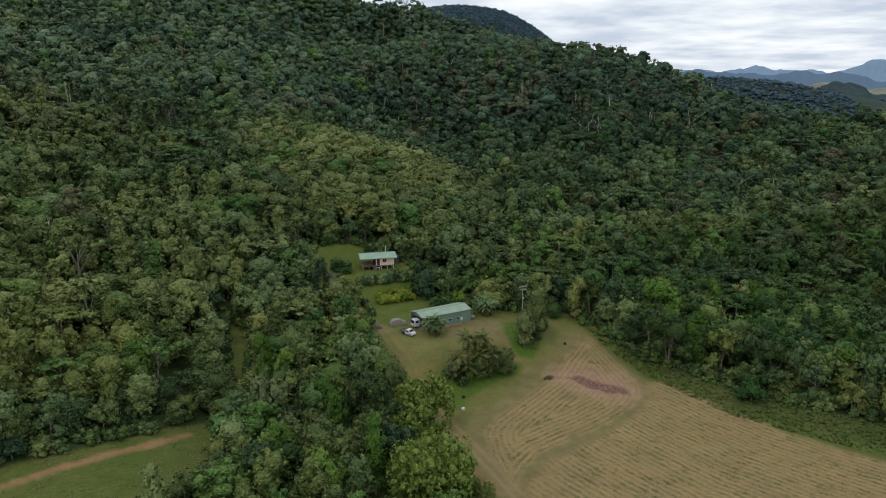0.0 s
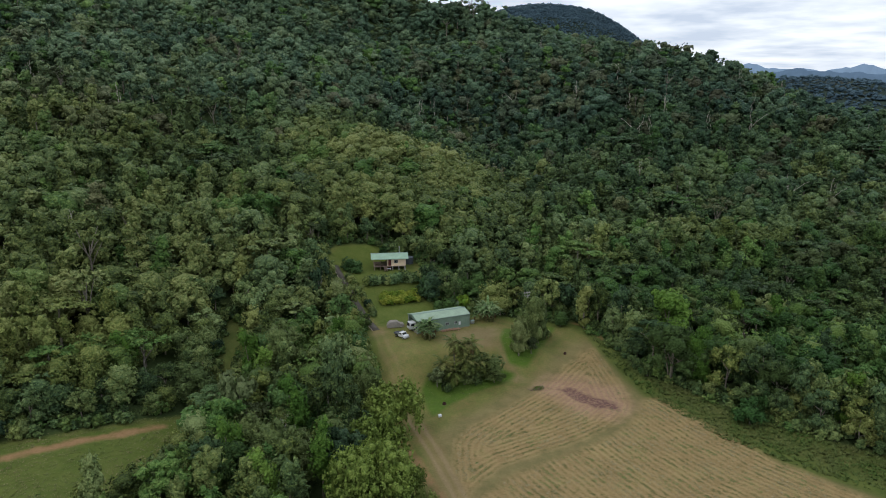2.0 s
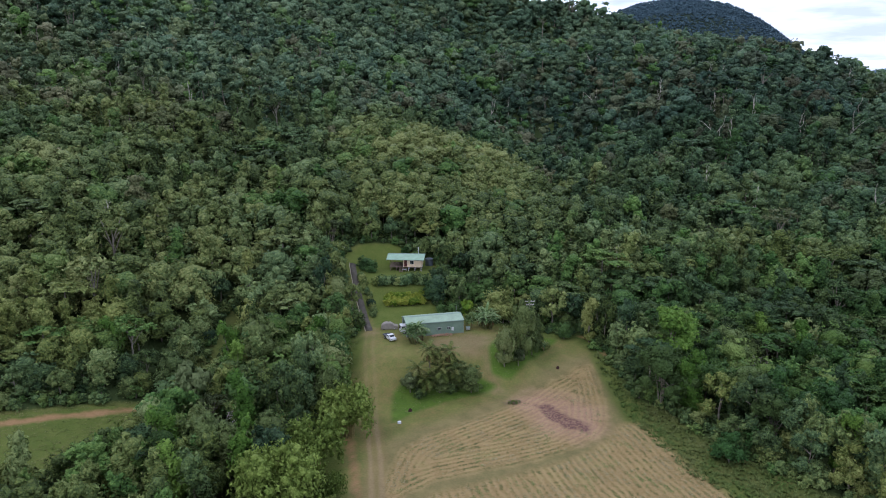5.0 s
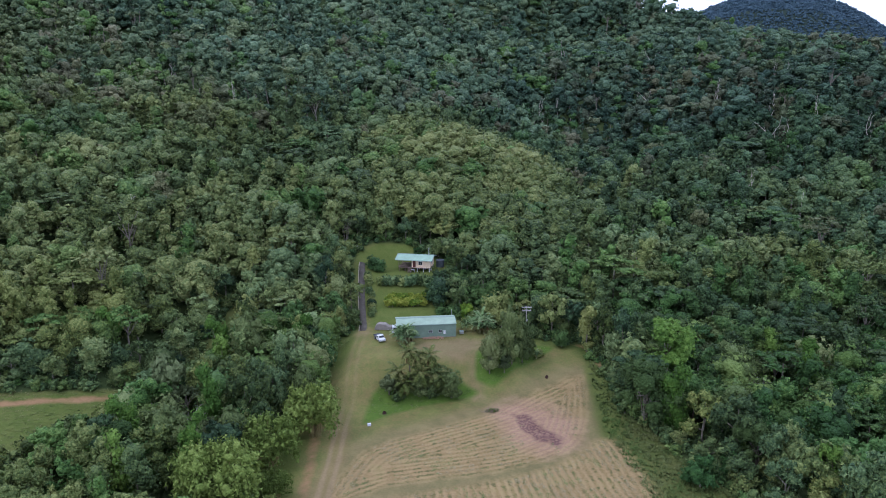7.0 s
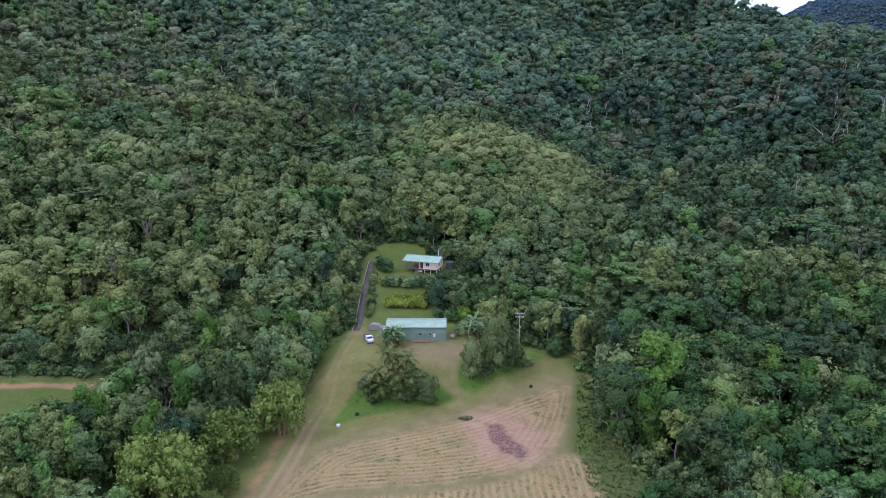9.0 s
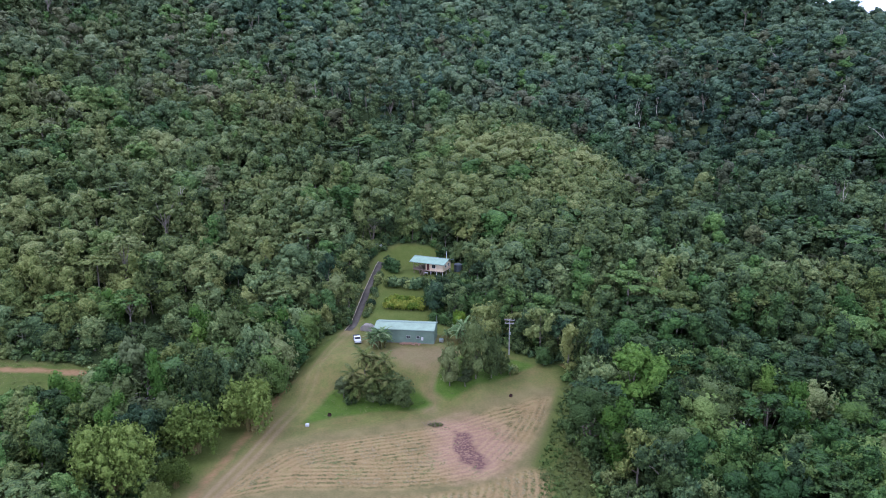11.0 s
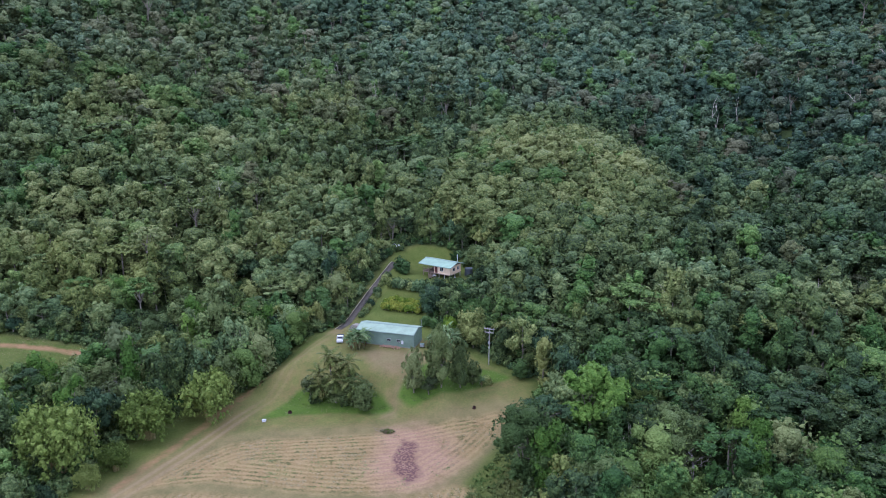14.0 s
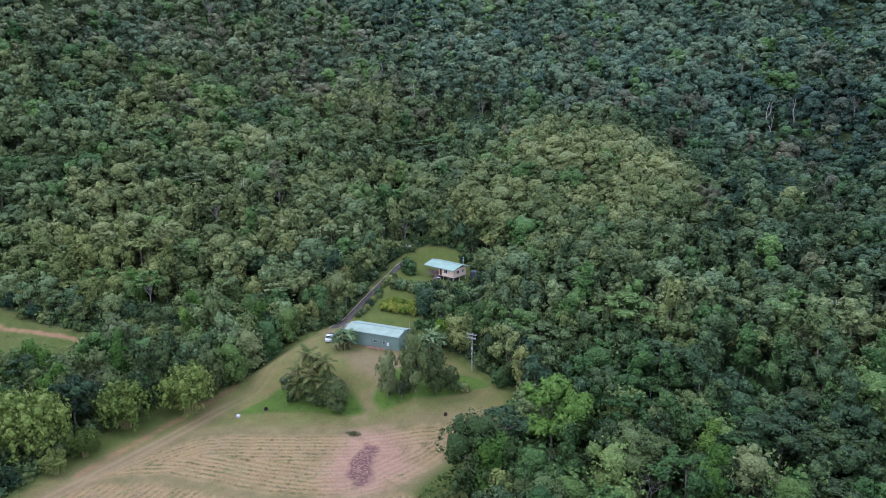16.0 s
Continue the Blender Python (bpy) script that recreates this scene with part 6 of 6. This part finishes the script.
part("meter_box", box(SL / 2 - 2.8, -SW / 2 - 0.13, 1.35, 0.55, 0.2, 0.85, 0.03), M_WHITE, shed, "white painted meter box")
part("downpipe", tube((SL / 2 + 0.1, -SW / 2 - 0.06, 0.1), (SL / 2 + 0.1, -SW / 2 - 0.06, 3.4), 0.05), M_TRIM, shed)
part("vent_pipe", tube((SL / 2 - 0.2, SW / 2 + 0.2, 0.1), (SL / 2 - 0.2, SW / 2 + 0.2, 5.2), 0.05), M_STEEL, shed)

# bricks heaped along the shed's wall
rng = np.random.default_rng(55)
SHED_M = pose(-0.6, 178.2, 2.0, 0, 0, 31)
heap = thing("brick_heap", SHED_M @ pose(1.5, -3.9, 0.12), "low heap of loose red bricks along the shed wall", "brick heap")
BRICK = bpy.data.meshes.new("brick")
bm = box(0, 0, 0, 0.30, 0.16, 0.12, 0.012)
bm.to_mesh(BRICK)
bm.free()
BRICK.materials.append(M_BRICK)
for i in range(130):
    u = rng.uniform(-2.6, 2.6)
    b = new("brick", BRICK)
    b.parent = heap
    b.matrix_basis = pose(u, rng.normal(0, 0.42), 0.02 + rng.uniform(0, 0.22) * (1 - abs(u) / 2.8), rng.uniform(-30, 30), rng.uniform(-30, 30), rng.uniform(0, 180))

# ---- house on stilts ----
HM = pose(-20.6, 213.0, 8.05, 0, 0, 13.7)
house = thing("house", HM, "small cream house on stilts with a pale green metal roof", "house")
FL = 1.3
part("floor", box(0.0, 0, FL - 0.1, 9.8, 5.8, 0.2), M_TIMBER, house)
for sx in np.linspace(-4.7, 4.7, 6):
    for sy in (-2.7, 0.0, 2.7):
        part("stump", box(float(sx), sy, FL / 2 - 0.25, 0.16, 0.16, FL + 0.3), M_WHITE if sx > 0 else M_TIMBER, house)
part("front_wall", wall_panel(5.6, 2.4, 0.12, [(0.25, 0.05, 1.2, 2.05), (2.1, 0.85, 3.2, 1.95)]), M_CREAM, house).matrix_basis = pose(-0.7, -2.8, FL)
part("back_wall", wall_panel(5.6, 2.4, 0.12, []), M_CREAM, house).matrix_basis = pose(-0.7, 2.8, FL)
ob = part("end_wall", wall_panel(5.48, 2.4, 0.12, [(1.2, 0.95, 2.3, 1.85), (3.5, 0.95, 4.3, 1.85)]), M_CREAM, house)
ob.matrix_basis = pose(4.9, -2.74, FL, 0, 0, 90)
part("veranda_wall", wall_panel(5.48, 2.4, 0.12, [(1.4, 0.05, 3.2, 2.05)]), M_REDWOOD, house).matrix_basis = pose(-0.7, -2.74, FL, 0, 0, 90)
part("end_gable", prism([(-2.86, 0), (2.86, 0), (0, 0.86)], -0.04, 0.04), M_TIMBER, house, "shaded dark timber gable").matrix_basis = pose(4.86, 0, FL + 2.42, 0, 0, 90)
window(house, pose(1.95, -2.84, FL + 1.4), 1.1, 1.1, "house_window")
window(house, pose(4.96, -0.99, FL + 1.4, 0, 0, 90), 1.1, 0.9, "house_window")
window(house, pose(4.96, 1.16, FL + 1.4, 0, 0, 90), 0.8, 0.9, "house_window")
dr = new("door")
dr.parent = house
part("door_leaf", box(0.02, -2.8, FL + 1.05, 0.9, 0.05, 1.96), M_REDWOOD, dr)
part("door_handle", tube((0.35, -2.88, FL + 1.0), (0.35, -2.82, FL + 1.0), 0.03), M_STEEL, dr)
for sx in (-4.8, -2.8, -0.8):
    part("veranda_post", box(sx, -2.8, FL + 1.2, 0.1, 0.1, 2.4), M_TIMBER, house)
for sx in (-4.8,):
    part("veranda_post", box(sx, 2.8, FL + 1.2, 0.1, 0.1, 2.4), M_TIMBER, house)
for z in (0.45, 0.95):
    part("handrail", box(-3.3, -2.8, FL + z, 3.0, 0.06, 0.07), M_TIMBER, house)
    part("handrail", box(-4.8, 0, FL + z, 0.06, 5.6, 0.07), M_TIMBER, house)
for i in range(13):
    part("baluster", box(-4.7 + i * 0.235, -2.8, FL + 0.5, 0.035, 0.035, 0.9), M_TIMBER, house)
for i in range(6):
    part("step", box(-1.25, -3.05 - i * 0.27, FL - 0.12 - i * 0.2, 0.95, 0.28, 0.05), M_TIMBER, house)
for s in (-1, 1):
    part("stringer", box(-1.25 + s * 0.5, -3.75, FL - 0.68, 0.05, 1.95, 0.22, turn=Matrix.Rotation(radians(37), 4, "X")), M_TIMBER, house)
gable_roof(house, 3.75, 1.0, FL + 2.42, 11.4, M_HOUSEROOF, M_TRIM)
part("flue", tube((3.3, 3.4, FL), (3.3, 3.4, 5.95), 0.09, sides=12), M_WHITE, house, "white flue pipe")
part("flue_cap", tube((3.3, 3.4, 5.9), (3.3, 3.4, 6.1), 0.16, 0.05, 12), M_STEEL, house)
tank = thing("water_tank", HM @ pose(6.6, 4.6, 0.0), "blue-grey round water tank behind the house", "water tank")
part("tank_wall", tube((0, 0, -0.3), (0, 0, 2.1), 1.25, sides=28), M_TANK, tank, smooth_shade=False)
part("tank_lid", tube((0, 0, 2.1), (0, 0, 2.4), 1.3, 0.25, 28), M_TANK, tank)
bench = thing("deck_table", HM @ pose(-0.3, -3.5, 0.0), "white outdoor table under the house front", "table")
part("tabletop", box(0, 0, 0.72, 1.3, 0.7, 0.05), M_WHITE, bench)
for sx in (-0.55, 0.55):
    for sy in (-0.28, 0.28):
        part("leg", box(sx, sy, 0.34, 0.05, 0.05, 0.72), M_WHITE, bench)


# ---- vehicles ----
def wheel(parent, x, y, r=0.36, w=0.24):
    wl_ = new("wheel")
    wl_.parent, wl_.matrix_basis = parent, pose(x, y, r)
    part("tyre", tube((0, -w / 2, 0), (0, w / 2, 0), r, sides=18), M_RUBBER, wl_)
    part("rim", tube((0, -w / 2 - 0.01, 0), (0, w / 2 + 0.01, 0), r * 0.58, sides=14), M_STEEL, wl_)


def cab_body(length, width, sill, bonnet, roof, nose, screen, rear0, rear1, bevel=0.07):
    """Side outline of a car body, swept across its width."""
    o = [(-length / 2, sill), (length / 2, sill), (length / 2 + 0.03, bonnet - 0.25), (length / 2 - 0.12, bonnet), (nose, bonnet + 0.08), (screen, roof), (rear0, roof), (rear1, bonnet), (-length / 2, bonnet - 0.02)]
    bm = prism(o, -width / 2, width / 2)
    bmesh.ops.bevel(bm, geom=bm.edges[:], offset=bevel, segments=2, affect="EDGES", profile=0.6)
    return bm


def ute(x, y, turn, label, tray=True):
    z = ground(x, y)
    t = thing("utility_vehicle", pose(x, y, z, 0, 0, turn) @ Matrix.Scale(0.86, 4), label, "vehicle")
    if tray:
        part("body", cab_body(2.9, 1.78, 0.42, 1.08, 1.78, 0.55, 0.05, -1.05, -1.25), M_WHITE, t, smooth_shade=False).matrix_basis = pose(0.95, 0, 0)
        part("tray_floor", box(-1.45, 0, 0.85, 2.1, 1.84, 0.08), M_TRAY, t)
        for s in (-1, 1):
            part("tray_side", box(-1.45, s * 0.9, 1.03, 2.1, 0.04, 0.3), M_TRAY, t)
        part("tray_gate", box(-2.5, 0, 1.03, 0.04, 1.84, 0.3), M_TRAY, t)
        part("headboard", box(-0.42, 0, 1.35, 0.05, 1.6, 0.95), M_TRAY, t)
        part("chassis", box(-1.2, 0, 0.6, 2.8, 0.8, 0.16), M_RUBBER, t)
        part("windscreen", box(1.29, 0, 1.50, 0.03, 1.5, 0.6, turn=Matrix.Rotation(radians(-36), 4, "Y")), M_GLASS, t)
        for s in (-1, 1):
            part("side_window", box(0.45, s * 0.885, 1.42, 0.95, 0.03, 0.42), M_GLASS, t)
    else:
        part("body", cab_body(4.6, 1.8, 0.38, 1.0, 1.7, 1.0, 0.35, -1.75, -2.1), M_WHITE, t)
        part("windscreen", box(0.715, 0, 1.43, 0.03, 1.5, 0.75, turn=Matrix.Rotation(radians(-46), 4, "Y")), M_GLASS, t)
        for s in (-1, 1):
            part("side_window", box(-0.75, s * 0.895, 1.36, 2.0, 0.03, 0.42), M_GLASS, t)
    for s in (-1, 1):
        part("headlight", box(2.38 if tray else 2.3, s * 0.66, 0.86, 0.06, 0.3, 0.16, 0.02), M_GLASS, t)
        for wx_ in (1.5, -1.45):
            wheel(t, wx_, s * 0.8)
    return t


ute(-8.9, 169.2, -38, "white single-cab utility with a steel tray parked on grass")
ute(-43.4, 212.8, 60, "white car parked at the top of the drive under trees", False)


def covered_car(x, y, turn):
    t = thing("covered_car", pose(x, y, ground(x, y), 0, 0, turn), "old car under a sagging grey canvas cover", "covered car")
    o = [(-2.25, 0.1), (2.25, 0.1), (2.2, 0.95), (1.1, 1.1), (0.55, 1.72), (-1.2, 1.75), (-2.1, 1.05)]
    bm = prism(o, -0.95, 0.95)
    bmesh.ops.bevel(bm, geom=bm.edges[:], offset=0.14, segments=2, affect="EDGES")
    bmesh.ops.subdivide_edges(bm, edges=[e for e in bm.edges if e.calc_length() > 0.7], cuts=3, use_grid_fill=True)
    for v in bm.verts:
        v.co += Vector((0, 0, 0.09)) * noise.noise(v.co * 1.7) + v.normal * 0.06 * noise.noise(v.co * 3.1)
    part("cover", bm, M_GREYCLOTH, t)
    for s in (-1, 1):
        for wx_ in (1.35, -1.35):
            wheel(t, wx_, s * 0.82, 0.32)
    return t


covered_car(-11.9, 176.6, 20)


def truck(x, y, turn):
    t = thing("truck", pose(x, y, 2.12, 0, 0, turn), "white cab truck backed into the open end of the shed", "truck")
    bm = prism([(-0.8, 0.55), (1.0, 0.55), (1.05, 1.2), (0.85, 2.25), (-0.8, 2.3)], -0.98, 0.98)
    bmesh.ops.bevel(bm, geom=bm.edges[:], offset=0.09, segments=2, affect="EDGES")
    part("cab", bm, M_WHITE, t).matrix_basis = pose(1.3, 0, 0)
    part("windscreen", box(2.28, 0, 1.72, 0.03, 1.66, 0.8, turn=Matrix.Rotation(radians(-10), 4, "Y")), M_GLASS, t)
    for s in (-1, 1):
        part("side_window", box(1.45, s * 0.985, 1.72, 0.9, 0.03, 0.62), M_GLASS, t)
        part("headlight", box(2.34, s * 0.7, 0.85, 0.06, 0.3, 0.18, 0.02), M_STEEL, t)
        wheel(t, 1.3, s * 0.85, 0.42), wheel(t, -1.5, s * 0.85, 0.42)
    part("chassis", box(-0.6, 0, 0.62, 4.2, 0.8, 0.2), M_RUBBER, t)
    part("tray", box(-1.2, 0, 0.95, 3.0, 1.95, 0.14), M_STEEL, t)
    return t


truck(-6.0, 175.0, 211)

# ---- power pole, marker, stumps ----
px_, py_ = 22.4, 189.7
pole = thing("power_pole", pose(px_, py_, ground(px_, py_), 0, 0, 25), "grey timber power pole with two crossarms", "power pole")
part("pole", tube((0, 0, -0.5), (0, 0, 9.2), 0.13, 0.09, 12), M_POLE, pole)
for z, w in ((8.95, 2.5), (8.1, 2.2)):
    arm = part("crossarm", box(0, -0.15, z, w, 0.13, 0.18, 0.01), M_POLE, pole)
    for i in range(4):
        u = (i / 3 - 0.5) * (w - 0.25)
        part("insulator", tube((u, -0.15, z + 0.06), (u, -0.15, z + 0.36), 0.08, 0.06, 8), M_PORCELAIN, arm)
part("fuse_box", box(0.12, -0.26, 5.6, 0.42, 0.3, 0.55, 0.02), M_STEEL, pole)
part("stay_bracket", box(0, -0.18, 4.3, 0.3, 0.1, 0.3), M_STEEL, pole)
mk = thing("marker_box", pose(4.4, 141.0, ground(4.4, 141.0), 0, 0, 35), "small white painted box at the corner of the track", "box")
part("box_body", box(0, 0, 0.24, 0.7, 0.5, 0.45, 0.03), M_WHITE, mk)
part("box_lid", box(0, 0, 0.49, 0.74, 0.54, 0.05, 0.02), M_WHITE, mk)
for x, y, s in ((4.6, 147.0, 0.5), (32.2, 175.4, 0.42)):
    st = thing("tree_stump", pose(x, y, ground(x, y)), "dark rotten tree stump in mown grass", "stump")
    np_part("stump_wood", limb([(0, 0, -0.2), (0.05, 0, 0.25), (0.1, 0.05, 0.5)], s, s * 0.7, 9), M_BROWN, st)
dm = thing("pump", SHED_M @ pose(9.0, -1.6, 0.1), "small grey pump housing beside the shed", "pump")
part("housing", box(0, 0, 0.4, 1.0, 0.7, 0.7, 0.06), M_STEEL, dm)
part("pump_lid", prism([(-0.4, 0), (0.4, 0), (0, 0.25)], -0.52, 0.52), M_TRIM, dm).matrix_basis = pose(0, 0, 0.75, 0, 0, 90)
x, y = 25.3, 157.4
bp = thing("brush_pile", pose(x, y, ground(x, y), 0, 0, 40), "low pile of dry cut brush at the field's edge", "brush pile")
bits = []
r9 = np.random.default_rng(3)
for i in range(60):
    p = np.array((r9.normal(0, 1.0), r9.normal(0, 0.4), 0.0))
    d = r9.normal(0, 1, 3) * (0.7, 0.7, 0.3)
    bits.append(limb([p + (0, 0, 0.05), p + d * 0.5 + (0, 0, 0.3), p + d + (0, 0, 0.2)], 0.035, 0.015, 3))
np_part("sticks", join(bits), M_TIMBER, bp)
lv = clump_cards(r9, np.array([(0, 0, 0.1), (0.9, 0, 0.1), (-0.9, 0.2, 0.1)]), np.array([0.7, 0.6, 0.5]), 150, 0.3, squash=0.6)
np_part("leaves", lv, M_BAMBOO, bp)


# ---- distance ----
def range_of_hills(name, dist, az0, az1, crest, peaks, jag, seed, base_z, mat, label):
    """A far range round part of the horizon: its crest has peaks (azimuth, spread in degrees, height) and small notches, over a foot and a face."""
    r9 = np.random.default_rng(seed)
    n = 240
    deg = np.linspace(az0, az1, n)
    az = np.radians(deg)
    z = crest + jag * sum(np.sin(deg * w * 6.3 + q) / w ** 0.9 for w, q in zip((0.12, 0.27, 0.55, 1.1, 1.9), r9.uniform(0, 6.3, 5)))
    for at, wide_, high in peaks:
        z = z + high * np.exp(-np.abs((deg - at) / wide_) ** 1.7)
    rows = []
    for k, (dd, f) in enumerate(((-420, 0.0), (-230, 0.45), (-90, 0.82), (0, 1.0), (160, 0.6))):
        rough = 1 + 0.10 * np.sin(deg * 7 + k * 2) * (k in (1, 2))
        rows.append(np.stack([np.sin(az) * (dist + dd), np.cos(az) * (dist + dd), base_z + (z - base_z) * f * rough], -1))
    v = np.concatenate(rows)
    q = np.array([(k * n + i, k * n + i + 1, (k + 1) * n + i + 1, (k + 1) * n + i) for k in range(4) for i in range(n - 1)])
    return tagged(new(name, mesh_from(name, v, q, [mat], smooth_shade=True)), label, "hills", kind="structure")


M_FARWOOD = plain("far_dark_woods", (0.045, 0.068, 0.070), 1.0, 0, 0.3, 0.02, spec=0.0)
M_PLAIN = plain("pale_far_fields", (0.22, 0.22, 0.17), 1.0, 0, 0.35, 0.006, spec=0.0)
# Haze of distance is mixed into the base colour of both ranges.
M_RANGE = plain("haze_blue_hills", (0.115, 0.175, 0.245), 1.0, 0, 0.10, 0.006, spec=0.0)
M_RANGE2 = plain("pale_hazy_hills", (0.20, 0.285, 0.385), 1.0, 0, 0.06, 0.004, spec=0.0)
range_of_hills("backdrop_woods", 2600, 8, 70, 38, (), 2.5, 14, -12, M_FARWOOD, "dark woods across the plain")
range_of_hills("backdrop_plain", 3200, 8, 70, 44, (), 1.5, 4, -12, M_PLAIN, "pale farmed plain far beyond the wooded spur")
range_of_hills("backdrop_near_range", 4000, 8, 70, 70, ((13.5, 2.0, 30), (19.5, 2.6, 34), (23.6, 1.4, 38), (26.0, 1.2, 30), (28.4, 1.6, 16), (40, 5, 40), (52, 6, 60)), 2, 9, -12, M_RANGE, "hills across the plain, tinted blue for haze")
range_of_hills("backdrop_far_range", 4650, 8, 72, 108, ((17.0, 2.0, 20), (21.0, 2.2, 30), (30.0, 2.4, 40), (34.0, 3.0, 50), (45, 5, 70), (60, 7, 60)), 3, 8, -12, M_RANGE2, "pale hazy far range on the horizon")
